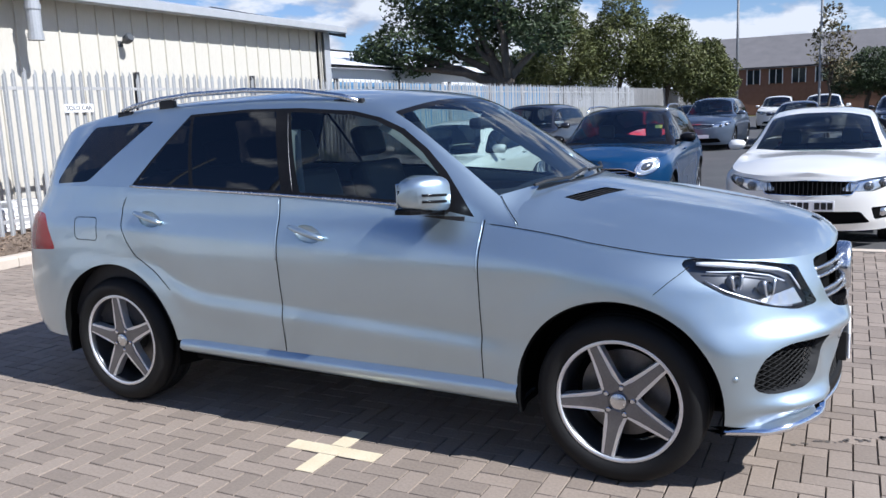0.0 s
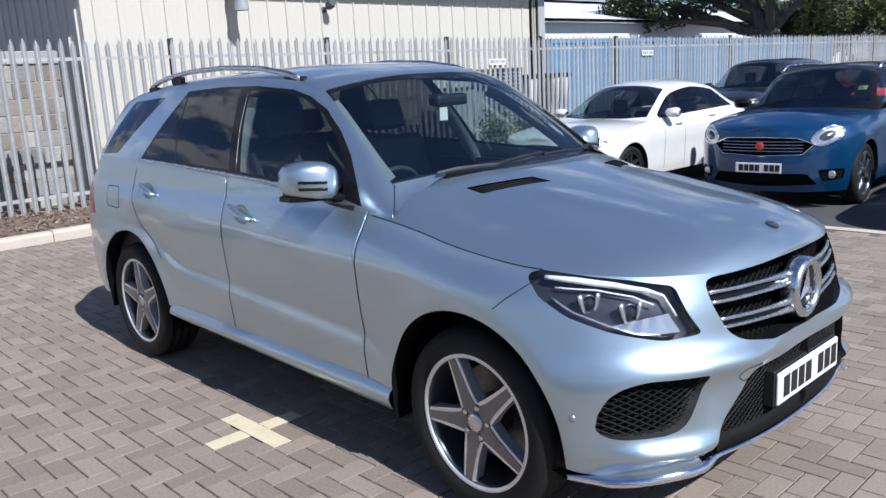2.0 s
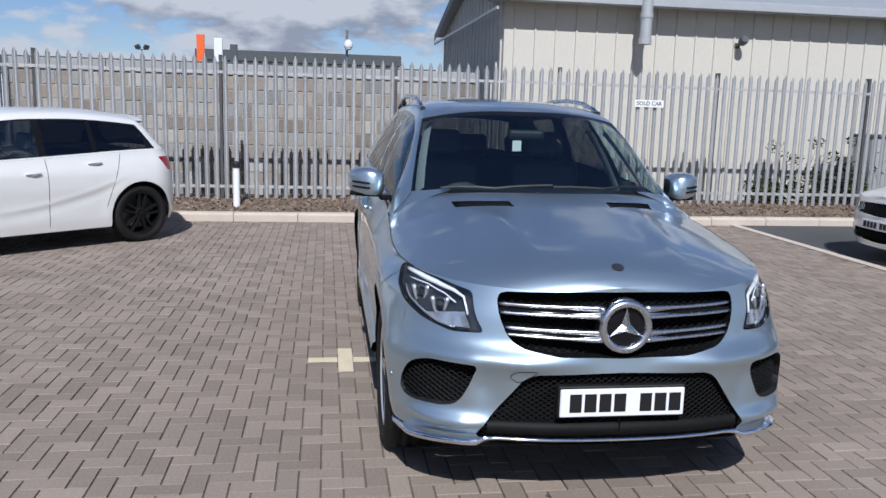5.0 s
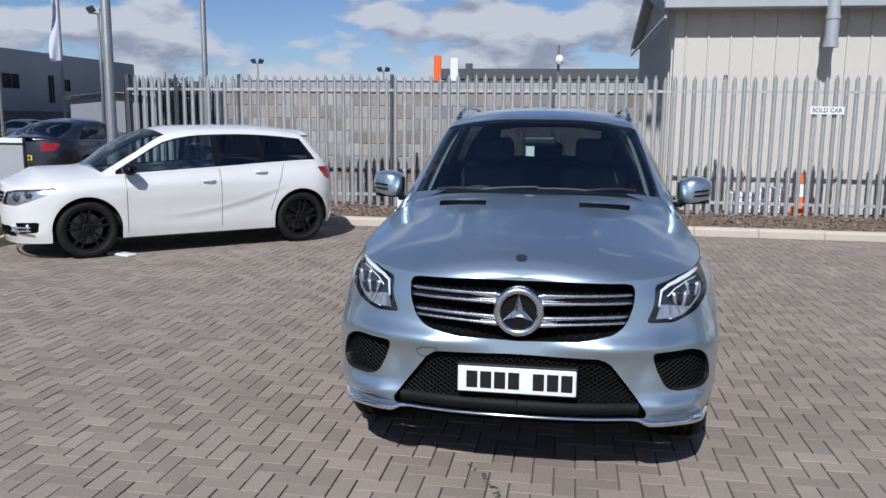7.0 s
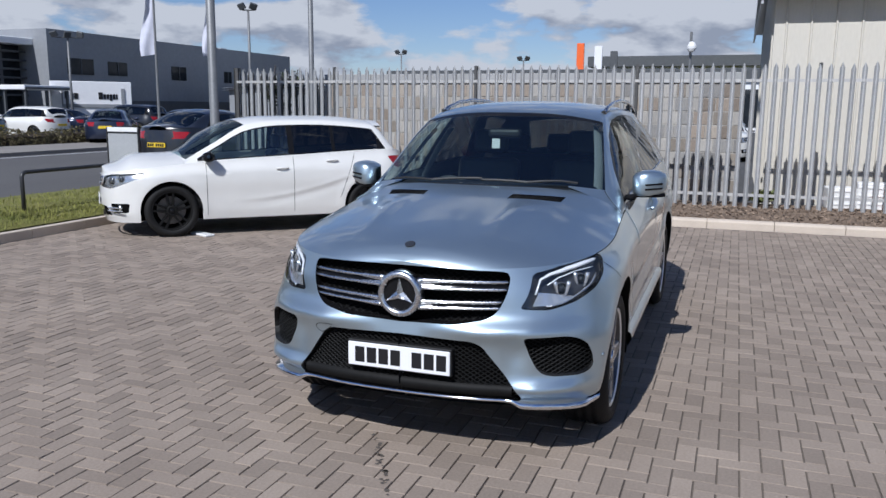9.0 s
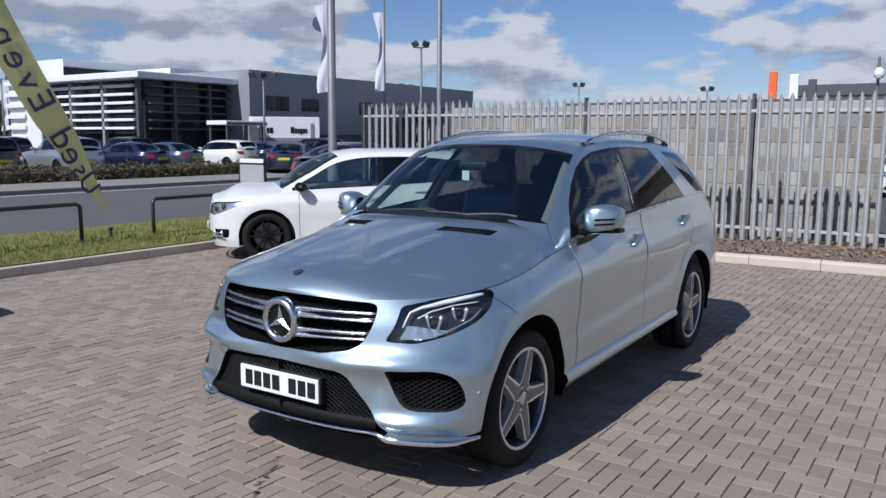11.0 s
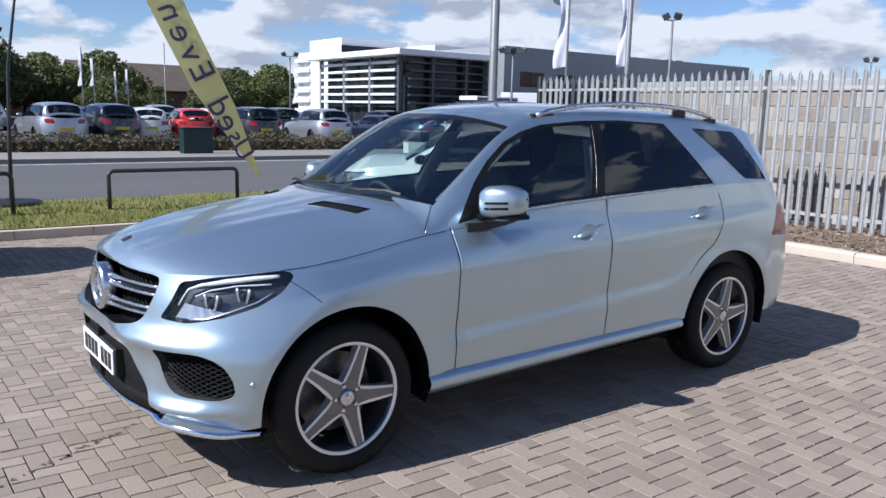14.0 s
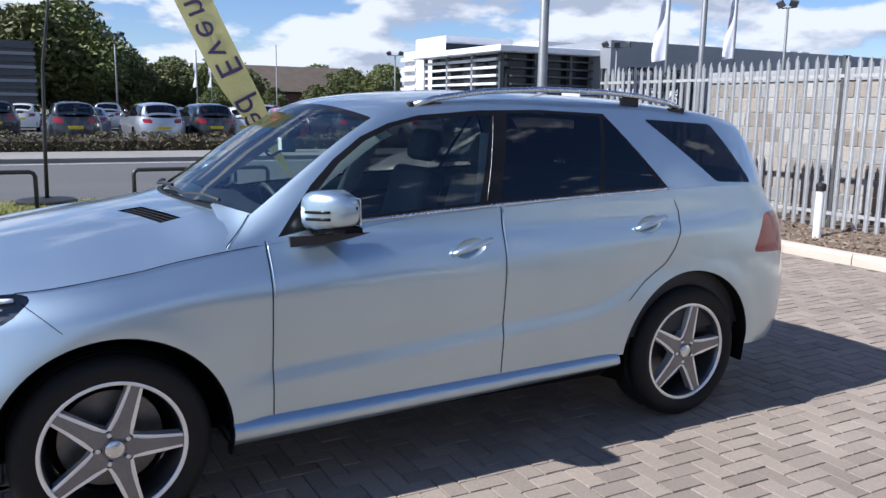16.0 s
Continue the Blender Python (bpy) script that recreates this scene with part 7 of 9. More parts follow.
    for s in (0.36, -0.36):
        box(bm, -0.30, -0.14, s - 0.23, s + 0.23, 0.5, P["H"] - 0.50, 0.05)
        box(bm, -0.30, -0.20, s - 0.12, s + 0.12, P["H"] - 0.48, P["H"] - 0.28, 0.03)
    box(bm, -1.1, -0.95, -0.6, 0.6, 0.5, P["H"] - 0.50, 0.05)
    part("cabin_trim", bm, DASH, car)
    return car


MPV = car_params(2.70, 0.85, 0.68, 1.79, 1.565, 0.835, 1.06, 0.935, 1.09, 1.30, 0.42, -1.46, -1.80, 1.12, 0.342)


def mpv_side(x, z):
    """A crease that climbs to the rear arch, with a hollow under it."""
    line = 0.46 + 0.34 * max(0.0, (0.6 - x) / 1.75) ** 2.0
    k = max(0.0, min(1.0, (0.55 - x) / 0.5)) * max(0.0, min(1.0, (x + 1.30) / 0.3))
    return (0.006 * math.exp(-((z - line) / 0.020) ** 2) - 0.007 * math.exp(-((z - line + 0.07) / 0.05) ** 2)) * k


MPV["sculpt"] = mpv_side
MPV["bpil"] = -0.24
MPV["lamp_drop"] = 0.045
MPV["lamp_wrap"] = 0.10
MPV["lamp_back"] = 0.12
SALOON = car_params(2.69, 0.88, 1.09, 1.81, 1.45, 0.76, 0.95, 0.92, 1.00, 0.86, 0.12, -1.20, -1.98, 1.06, 0.325, boot=True)
CROSS = car_params(2.67, 0.80, 0.83, 1.82, 1.56, 0.86, 1.04, 1.00, 1.08, 0.86, 0.30, -1.78, -2.05, 1.16, 0.34, square=2.3)
SUVB = car_params(2.80, 0.85, 0.95, 1.88, 1.68, 0.90, 1.10, 1.06, 1.14, 0.86, 0.26, -1.85, -2.15, 1.22, 0.36)

# white MPV, white saloons and the blue crossover in the yard
hd = Vector((1.82, -1.94, 0)).normalized()
lf = Vector((-hd.y, hd.x, 0))
mid = (Vector((-2.88, -5.39, 0)) + Vector((-4.72, -3.47, 0))) / 2 - lf * 0.77
mpv = make_car(MPV, WHITE_PAINT, pose(mid.x, mid.y, 0, 0, 0, math.degrees(math.atan2(hd.y, hd.x))), "white compact people carrier with black wheels on the paving", BLACK_STYLE, 1.0)
bm = bmesh.new()
quad_grid(bm, [[(-1.36, y, 1.512 - 0.10 * (abs(y) / 0.60) ** 2.6) for y in [-0.56 + 0.07 * i for i in range(17)]], [(-1.60, y, 1.502 - 0.10 * (abs(y) / 0.60) ** 2.6) for y in [-0.54 + 0.0675 * i for i in range(17)]], [(-1.61, y, 1.478 - 0.10 * (abs(y) / 0.60) ** 2.6) for y in [-0.54 + 0.0675 * i for i in range(17)]], [(-1.40, y, 1.47 - 0.10 * (abs(y) / 0.60) ** 2.6) for y in [-0.54 + 0.0675 * i for i in range(17)]]])
fix_normals(bm)
part("roof_spoiler", bm, WHITE_PAINT, mpv, smooth=False)
for z in (0.345, 0.385):
    for sy in (1, -1):
        bm = bmesh.new()
        tube(bm, [(2.10 + 0.012 - 0.16 * t * t, sy * (0.50 + 0.30 * t), z + 0.01 * t) for t in [i / 8 for i in range(9)]], 0.010, 6)
        part("intake_strip", bm, LAMP_BOWL, mpv, "bright strip in the side intake")
make_car(SALOON, WHITE_PAINT, pose(1.95, 5.15 + 2.22, 0, 0, 0, -91), "white saloon with a black slatted grille", GREY_STYLE, 1.0, grille="slats")
make_car(SALOON, WHITE_PAINT, pose(-3.30, 5.25 + 2.22, 0, 0, 0, -90), "white saloon with grey alloy wheels by the fence", GREY_STYLE, 1.0, grille="slats")
blue_car = make_car(CROSS, BLUE_PAINT, pose(-0.72, 5.95 + 2.13, 0, 0, 0, -88), "deep blue crossover with round headlamps", SILVER_STYLE, 1.0, grille="hex", lamps="round", black_roof=True, rails=True)

bm = bmesh.new()
lathe(bm, [(0.045, -0.02), (0.045, 0.004), (0.036, 0.012), (0.0005, 0.014)], 20, m=Matrix.Translation((2.120, 0.0, 0.70)) @ Matrix.Rotation(radians(90), 4, "Y"))
part("grille_badge", bm, RED_PAINT, blue_car, "round red badge on the grille")

bm = bmesh.new()
box(bm, -0.002, 0.002, -0.05, 0.05, -0.035, 0.035, m=Matrix.Translation((0.50, 0.56, 1.26)) @ Matrix.Rotation(radians(-50), 4, "Y"))
part("windscreen_card", bm, LEAF_PALE, blue_car, "pale green card behind the windscreen")
# dark coupe at the kerb of the road
COUPE = car_params(2.85, 0.85, 1.00, 1.90, 1.58, 0.86, 1.06, 1.00, 1.12, 0.90, 0.20, -1.15, -2.15, 1.20, 0.36, boot=True)
make_car(COUPE, BLACK_PAINT, pose(-12.75, -11.7, 0.02, 0, 0, 180), "black coupe parked at the kerb of the road", SILVER_STYLE, 0.8)

# further cars of the row
ROW = "parked cars along the fence"
for P_, mt, x, y, rz, lab in ((SUVB, BLACK_PAINT, -4.6, 14.5, -90, "black estate parked beyond the white saloon"), (SALOON, RED_PAINT, -3.6, 19.5, -90, "red car half hidden in the row"),
                              (SUVB, GREY_PAINT, -1.9, 25.0, -92, "grey-blue SUV facing the yard"), (SALOON, NAVY_PAINT, 0.6, 28.0, -90, "dark blue car in the far row"),
                              (SUVB, WHITE_PAINT, 1.2, 36.0, -90, "white SUV in the far row"), (SUVB, WHITE_PAINT, -1.2, 43.0, -90, "white van-like car in the far row"),
                              (SALOON, GREY_PAINT, -3.9, 32.0, -90, "grey saloon in the far row"), (SALOON, BLACK_PAINT, -4.9, 40.0, -90, "dark saloon near the far fence"), (CROSS, BLACK_PAINT, 3.9, 30.0, -90, "black car in the far row")):
    make_car(P_, mt, pose(x, y, -0.004, 0, 0, rz), lab, SILVER_STYLE, 0.55, detail=False, group=ROW)
# black car at the verge
make_car(CROSS, BLACK_PAINT, pose(4.22, -5.60, 0, 0, 0, 2), "black crossover parked by the grass verge", GREY_STYLE, 0.8)


# ---- leaves and trees ----
def leaf_cloud(bm, blobs, count, size, seed, hollow=0.55):
    """Small bent leaves scattered through the outer parts of several lumps (centre, radii)."""
    r = random.Random(seed)
    tot = sum(b[1][0] * b[1][1] + b[1][1] * b[1][2] for b in blobs)
    for c, rad in blobs:
        n = int(count * (rad[0] * rad[1] + rad[1] * rad[2]) / tot)
        for _ in range(n):
            d = Vector((r.gauss(0, 1), r.gauss(0, 1), r.gauss(0, 1))).normalized()
            k = hollow + (1 - hollow) * r.random() ** 0.6
            k *= 0.86 + 0.30 * noise.noise(d * 2.6 + Vector(c) * 1.7)
            p = Vector((c[0] + d.x * rad[0] * k, c[1] + d.y * rad[1] * k, c[2] + d.z * rad[2] * k))
            s = size * r.uniform(0.6, 1.35)
            a = Vector((r.gauss(0, 1), r.gauss(0, 1), r.gauss(0, 0.6))).normalized()
            b = a.cross(Vector((r.gauss(0, 1), r.gauss(0, 1), r.gauss(0, 1)))).normalized()
            n_ = a.cross(b)
            vs = [bm.verts.new(p + v) for v in (-a * s, b * s * 0.42 + n_ * s * 0.15, a * s, -b * s * 0.42 + n_ * s * 0.15)]
            bm.faces.new((vs[0], vs[1], vs[2]))
            bm.faces.new((vs[0], vs[2], vs[3]))


def limb(bm, p, q, r0, r1, seed, n=6):
    r = random.Random(seed)
    p, q = Vector(p), Vector(q)
    pts = []
    for i in range(n + 1):
        t = i / n
        w = Vector((r.uniform(-1, 1), r.uniform(-1, 1), r.uniform(-0.5, 0.5))) * 0.06 * (q - p).length * math.sin(math.pi * t)
        pts.append(p.lerp(q, t) + w)
    tube(bm, pts, [r0 + (r1 - r0) * i / n for i in range(n + 1)], 8)


def make_tree(name, m, trunk_h, trunk_r, blobs, count, size, leaf, seed, label, limbs=6, group=""):
    t = empty(name, m, label, "tree", group)
    bm = bmesh.new()
    limb(bm, (0, 0, -0.2), (0, 0, trunk_h), trunk_r * 1.25, trunk_r * 0.8, seed)
    r = random.Random(seed)
    for i in range(limbs):
        c, rad = blobs[i % len(blobs)]
        e = (c[0] + r.uniform(-0.4, 0.4) * rad[0], c[1] + r.uniform(-0.4, 0.4) * rad[1], c[2] + r.uniform(-0.3, 0.4) * rad[2])
        limb(bm, (0, 0, trunk_h * r.uniform(0.75, 1.0)), e, trunk_r * 0.55, trunk_r * 0.10, seed + i)
    part("trunk", bm, BARK, t, smooth=True)
    bm = bmesh.new()
    leaf_cloud(bm, blobs, count, size, seed)
    part("crown", bm, leaf, t)
    return t


# the oak over the containers
make_tree("oak_tree", pose(-11.9, 31.2, 0), 3.0, 0.42, [((-4.6, -1.0, 4.6), (2.6, 2.4, 1.5)), ((-2.0, 0.5, 5.6), (3.0, 3.0, 1.9)), ((0.8, 0, 6.6), (3.0, 3.0, 2.2)), ((-3.2, -0.6, 7.0), (3.0, 2.6, 1.8)), ((1.8, -0.5, 4.8), (1.6, 2.0, 1.0)), ((-6.2, -1.5, 4.0), (1.5, 1.6, 1.1)), ((0.0, 0.3, 8.4), (3.4, 3.0, 1.6))], 24000, 0.13, LEAF_DARK, 3, "broad dark-leaved oak with a thick leaning trunk", limbs=9)
bm = bmesh.new()
limb(bm, (-11.9, 31.2, 2.7), (-15.2, 30.4, 3.8), 0.26, 0.14, 71)
limb(bm, (-15.2, 30.4, 3.8), (-17.4, 30.0, 4.4), 0.14, 0.05, 72)
oak_limb = tagged(part("fallen_limb", bm, BARK, smooth=True), "thick low oak limb reaching over the containers", "tree limb")
oak_limb.name = "tree_limb"
for k, (x, y, h, w, lf_, sd) in enumerate(((-13.0, 43, 7.4, 2.6, LEAF_MID, 11), (-10.2, 45, 8.2, 2.7, LEAF_MID, 12), (-7.6, 46, 6.6, 2.4, LEAF_MID, 13), (-5.6, 48, 5.2, 1.8, LEAF_MID, 14), (-16.2, 44, 5.0, 2.2, LEAF_DARK, 15), (3.4, 66, 5.0, 3.0, LEAF_DARK, 16), (8.5, 66, 5.5, 3.4, LEAF_DARK, 17), (-20, 47, 6.0, 2.6, LEAF_DARK, 18), (13.5, 67, 5.5, 3.4, LEAF_DARK, 19))):
    make_tree("tree", pose(x, y, 0), h * 0.45, 0.16, [((0, 0, h * 0.62), (w, w, h * 0.30)), ((w * 0.5, 0.4, h * 0.50), (w * 0.6, w * 0.6, h * 0.26)), ((-w * 0.45, -0.5, h * 0.52), (w * 0.65, w * 0.6, h * 0.28)), ((0.2, -0.5, h * 0.85), (w * 0.55, w * 0.5, h * 0.18))], 17000, 0.10, lf_, sd, "leafy green tree beside the car park", group="trees by the car park")
make_tree("young_tree", pose(1.55, 29.9, 0), 2.4, 0.05, [((0, 0, 3.4), (0.9, 0.9, 1.1)), ((0.3, 0.1, 2.5), (0.7, 0.7, 0.6)), ((0, 0, 4.5), (0.5, 0.5, 0.6))], 900, 0.09, LEAF_HEDGE, 21, "slim young tree with sparse browning leaves", limbs=7)
# woods beyond the dealer
proto = []
for k in range(3):
    ww, hh = ((4.2, 6.8), (3.6, 6.0), (4.8, 7.4))[k]
    proto.append(make_tree("tree", pose(-6 - 7 * k, -88, 0), hh * 0.4, 0.22, [((0, 0, hh * 0.60), (ww * 0.8, ww * 0.8, hh * 0.32)), ((ww * 0.5, 0, hh * 0.45), (ww * 0.55, ww * 0.6, hh * 0.28)), ((-ww * 0.5, 0.5, hh * 0.48), (ww * 0.6, ww * 0.6, hh * 0.30)), ((0, 0, hh * 0.85), (ww * 0.45, ww * 0.45, hh * 0.16))], 9000, 0.20, (LEAF_MID, LEAF_MID, LEAF_PALE)[k], 31 + k, "rounded green tree beyond the dealer yard", group="trees beyond the dealer yard"))
rs = random.Random(9)
for i, x in enumerate((-24, -30, -36, -42, -49, -56, 3, 9, 16, -64, -72, -80, 24, -12, -17)):
    s = rs.uniform(0.70, 0.92)
    copy_thing(proto[i % 3], pose(x + rs.uniform(-1, 1), -92 + rs.uniform(-5, 8), 0, 0, 0, rs.uniform(0, 360)) @ Matrix.Scale(s, 4))
for i, (x, y, s_) in enumerate(((-3.5, -80, 0.92), (-0.0, -62.0, 1.42), (-2.9, -65.8, 1.3), (-5.6, -69.6, 1.12), (2.0, -83, 0.86), (-9.5, -84, 0.94), (6.5, -80, 0.86), (11.5, -78, 0.95), (16.5, -76, 1.5), (21, -74, 1.6), (-14.5, -86, 0.95), (-20, -118, 1.15), (-27, -120, 1.05), (-34, -119, 1.2), (-41, -116, 1.1), (-36.8, -92.1, 0.95), (-40.6, -94.8, 0.95), (-40.1, -88.5, 0.95), (-37.4, -100.5, 0.95), (-24.5, -84, 0.62), (-19, -82, 0.6), (-32.5, -85, 0.75))):
    copy_thing(proto[i % 3], pose(x, y, 0, 0, 0, 53 * i) @ Matrix.Scale(s_, 4))
copy_thing(proto[1], pose(-0.5, -72, 0, 0, 0, 40) @ Matrix.Scale(0.78, 4))
copy_thing(proto[2], pose(-4.5, -76, 0, 0, 0, 140) @ Matrix.Scale(0.72, 4))

# hedge along the far footway
hedge = empty("hedge", pose(0, -24.25, 0.1), "clipped brownish-green hedge beside the footway", "hedge")
bm = bmesh.new()
box(bm, -60, 14, -0.20, 0.20, -0.08, 0.44, 0.1)
part("hedge_core", bm, BARK, hedge, "brown twiggy inside")
bm = bmesh.new()
leaf_cloud(bm, [((-60 + 1.15 * i, 0.0, 0.33 + 0.05 * math.sin(i * 1.9)), (0.85, 0.50, 0.36)) for i in range(65)] + [((-60 + 0.75 * i, 0.1, 0.12), (0.6, 0.46, 0.24)) for i in range(99)], 75000, 0.06, 5, hollow=0.7)
tagged(part("foliage", bm, LEAF_HEDGE, hedge), kind="stuff")

# ---- the dealership ----
dealer = empty("dealership", pose(0, 0, 0.2), "modern white and grey car showroom with horizontal louvres", "building")
bm = bmesh.new()
box(bm, -35.2, -26.9, -51.0, -40.6, 0, 5.2)
part("glazed_wall", bm, DARK_GLASS, dealer, "dark glazing")
bm = bmesh.new()
box(bm, -35.6, -25.6, -52.0, -39.4, 5.02, 5.42, 0.04)
part("roof", bm, WHITE_PANEL, dealer, "white flat roof edge")
for i in range(6):
    z = 1.95 + 0.52 * i
    bm = bmesh.new()
    box(bm, -26.5, -26.25, -51.0, -40.9, z, z + 0.17, 0.02)
    part("louvre", bm, WHITE_PANEL, dealer)
    bm = bmesh.new()
    box(bm, -35.0, -26.9, -40.3, -40.05, z, z + 0.12, 0.02)
    part("louvre", bm, DARK_STEEL, dealer)
for x, y in ((-26.35, -40.5), (-26.35, -44.0), (-26.35, -47.5), (-26.35, -51.0)):
    bm = bmesh.new()
    box(bm, x - 0.15, x + 0.1, y - 0.12, y + 0.12, 0, 5.05)
    part("column", bm, DARK_STEEL if y > -41 else GREY_PANEL, dealer)
for x in (-28.8, -31.6, -34.8):
    bm = bmesh.new()
    box(bm, x - 0.1, x + 0.1, -40.45, -40.1, 0, 5.05)
    part("column", bm, DARK_STEEL, dealer)
bm = bmesh.new()
box(bm, -34.0, -28.0, -56.0, -50.9, 0, 6.85)
part("tower", bm, WHITE_PANEL, dealer, "white rendered tower")
bm = bmesh.new()
box(bm, -44.0, -33.9, -56.0, -47.0, 0, 6.5)
part("upper_block", bm, WHITE_PANEL, dealer)
bm = bmesh.new()
box(bm, -33.4, -27.97, -50.88, -50.8, 5.55, 6.3)
part("window", bm, DARK_GLASS, dealer)
bm = bmesh.new()
for z in range(6):
    box(bm, -28.1, -27.85, -58.5, -55.9, 1.2 + 0.8 * z, 1.5 + 0.8 * z)
box(bm, -32, -28.2, -58.5, -56, 0, 6.0)
part("side_louvres", bm, WHITE_PANEL, dealer)
bm = bmesh.new()
box(bm, -62.0, -33.4, -52.0, -38.3, 0, 6.0)
part("side_block", bm, GREY_PANEL, dealer, "grey clad workshop block")
bm = bmesh.new()
box(bm, -62.0, -33.5, -38.3, -38.2, 0, 1.75, 0.01)
part("plinth", bm, DARK_STEEL, dealer, "dark base of the workshop block")
for x0, x1, z0, z1 in ((-37.1, -34.9, 3.35, 4.35), (-40.2, -38.4, 3.4, 4.3), (-46.6, -44.9, 3.3, 4.3), (-52.5, -51.5, 3.3, 4.2), (-58.0, -56.8, 3.3, 4.2), (-50.5, -49.9, 2.4, 4.4)):
    bm = bmesh.new()
    box(bm, x0, x1, -38.34, -38.26, z0, z1)
    w = part("window", bm, DARK_GLASS, dealer)
    bm = bmesh.new()
    box(bm, (x0 + x1) / 2 - 0.03, (x0 + x1) / 2 + 0.03, -38.28, -38.22, z0, z1)
    part("mullion", bm, DARK_STEEL, w)
# roof plant
for x in (-57, -55.6):
    bm = bmesh.new()
    box(bm, x - 0.5, x + 0.5, -43, -42, 6.0, 6.5, 0.05)
    part("roof_unit", bm, GREY_STEEL, dealer)
# the white sign wall before it: plain bars in place of the trade names
sign_wall = empty("sign_wall", pose(-33.9, -35.6, 0.2, 0, 0, -40), "free-standing white sign wall with dark lettering bars", "sign")
bm = bmesh.new()
box(bm, -2.28, 2.28, -0.15, 0.15, 0.0, 2.85, 0.03)
part("panel", bm, WHITE_PANEL, sign_wall)
for x0, x1, z0, z1 in ((-1.85, -1.66, 1.30, 2.45), (1.62, 1.70, 1.30, 2.45), (-1.66, 1.62, 1.30, 1.50)):
    bm = bmesh.new()
    box(bm, x0, x1, 0.15, 0.22, z0, z1)
    part("frame", bm, GREY_PANEL, sign_wall, "grey frame strip")
for x0, x1, z0, z1 in ((1.90, 1.62, 1.80, 2.25), (1.50, 1.30, 1.80, 2.15), (1.24, 0.98, 1.80, 2.15), (-0.75, -0.45, 1.80, 2.20), (-0.80, -0.98, 1.80, 2.10), (-1.03, -1.20, 1.80, 2.10), (-1.25, -1.42, 1.72, 2.10), (-1.47, -1.64, 1.80, 2.10), (-1.69, -1.80, 1.80, 2.10)):
    bm = bmesh.new()
    box(bm, 0.8 * min(x0, x1), 0.8 * max(x0, x1), 0.15, 0.18, z0, z1)
    part("lettering_bar", bm, INK, sign_wall)
canopy = empty("canopy", pose(-30.4, -36.3, 0.2), "low white canopy on dark posts beside the sign wall", "canopy")
bm = bmesh.new()
box(bm, -1.75, 1.65, -0.9, 0.9, 2.25, 2.52, 0.03)
part("canopy_roof", bm, WHITE_PANEL, canopy)
bm = bmesh.new()
box(bm, -1.70, 1.60, 0.9, 0.95, 2.30, 2.40)
part("fascia_strip", bm, DARK_STEEL, canopy, "dark fascia strip")
for x in (-1.5, 0.0, 1.45):
    for y in (-0.75, 0.75):
        bm = bmesh.new()
        box(bm, x - 0.06, x + 0.06, y - 0.06, y + 0.06, 0, 2.25)
        part("post", bm, DARK_STEEL, canopy)

# other buildings round about
dark = empty("showroom", pose(0.9, -57, 0.2), "dark slatted building at the edge of the dealer yard", "building")
bm = bmesh.new()
box(bm, -1.2, 14, -12, 0, 0, 5.4)
part("wall", bm, DARK_STEEL, dark)
for i in range(9):
    bm = bmesh.new()
    box(bm, -1.3, 14, 0.0, 0.15, 1.4 + 0.44 * i, 1.6 + 0.44 * i)
    part("slat", bm, GREY_PANEL if i % 2 else DARK_STEEL, dark)
gable_shed("house", -38, -19, -104, -92, 3.4, 6.4, BRICK_RED, BROWN_TILE, "brown-roofed brick house among trees", along="x")
gable_shed("house", -17, -7, -112, -101, 3.4, 6.2, BRICK_RED, BROWN_TILE, "brown-roofed brick house behind trees", along="x")
brick = gable_shed("brick_building", -12.5, 8.0, 80, 94, 4.5, 7.6, BRICK_RED, ROOF_TILE, "long red-brick building with a grey tiled roof", along="x")
for i in range(7):
    bm = bmesh.new()
    x = -10.2 + 2.0 * i
    box(bm, x - 0.55, x + 0.55, 79.9, 79.98, 2.9, 4.2)
    w = part("window", bm, DARK_GLASS, brick)
    for a, b, c, d in ((-0.62, -0.55, 2.85, 4.25), (0.55, 0.62, 2.85, 4.25), (-0.03, 0.03, 2.9, 4.2)):
        bm = bmesh.new()
        box(bm, x + a, x + b, 79.86, 79.95, c, d)
        part("window_frame", bm, WHITE_PLASTIC, w)
low = empty("showroom", pose(-60, -9, 0), "long low showroom with a dark flat roof", "building")
bm = bmesh.new()
box(bm, -10, 0, -18, 16, 0, 3.9)
part("wall", bm, WHITE_PANEL, low)
bm = bmesh.new()
box(bm, -10.4, 0.4, -18.4, 16.4, 3.9, 4.75, 0.05)
part("roof", bm, DARK_STEEL, low)
bm = bmesh.new()
box(bm, 0, 0.06, -16, 14, 0.4, 3.2)
part("window", bm, DARK_GLASS, low)
gable_shed("shed", -56, -45, -33.4, -27, 2.8, 3.05, GREY_PANEL, WHITE_PANEL, "low grey shed with a pale roof", along="x")


# office block far behind the stone wall, with a dark roof band
office = empty("office_building", pose(-107, 0, 0), "pale office building with a dark flat roof band", "building")
bm = bmesh.new()
box(bm, -16, 0, -17.4, 8, 0, 7.2)
part("wall", bm, GREY_STEEL, office)
bm = bmesh.new()
box(bm, -16.5, 0.9, -18.2, 8.8, 7.2, 8.6, 0.05)
part("roof", bm, DARK_STEEL, office, "dark roof band")
for y in range(-16, 8, 3):
    bm = bmesh.new()
    box(bm, 0.0, 0.06, y, y + 1.9, 3.4, 6.6)
    w = part("window", bm, DARK_GLASS, office)
    bm = bmesh.new()
    box(bm, 0.06, 0.10, y + 0.90, y + 1.0, 3.4, 6.6)
    part("mullion", bm, WHITE_PANEL, w)
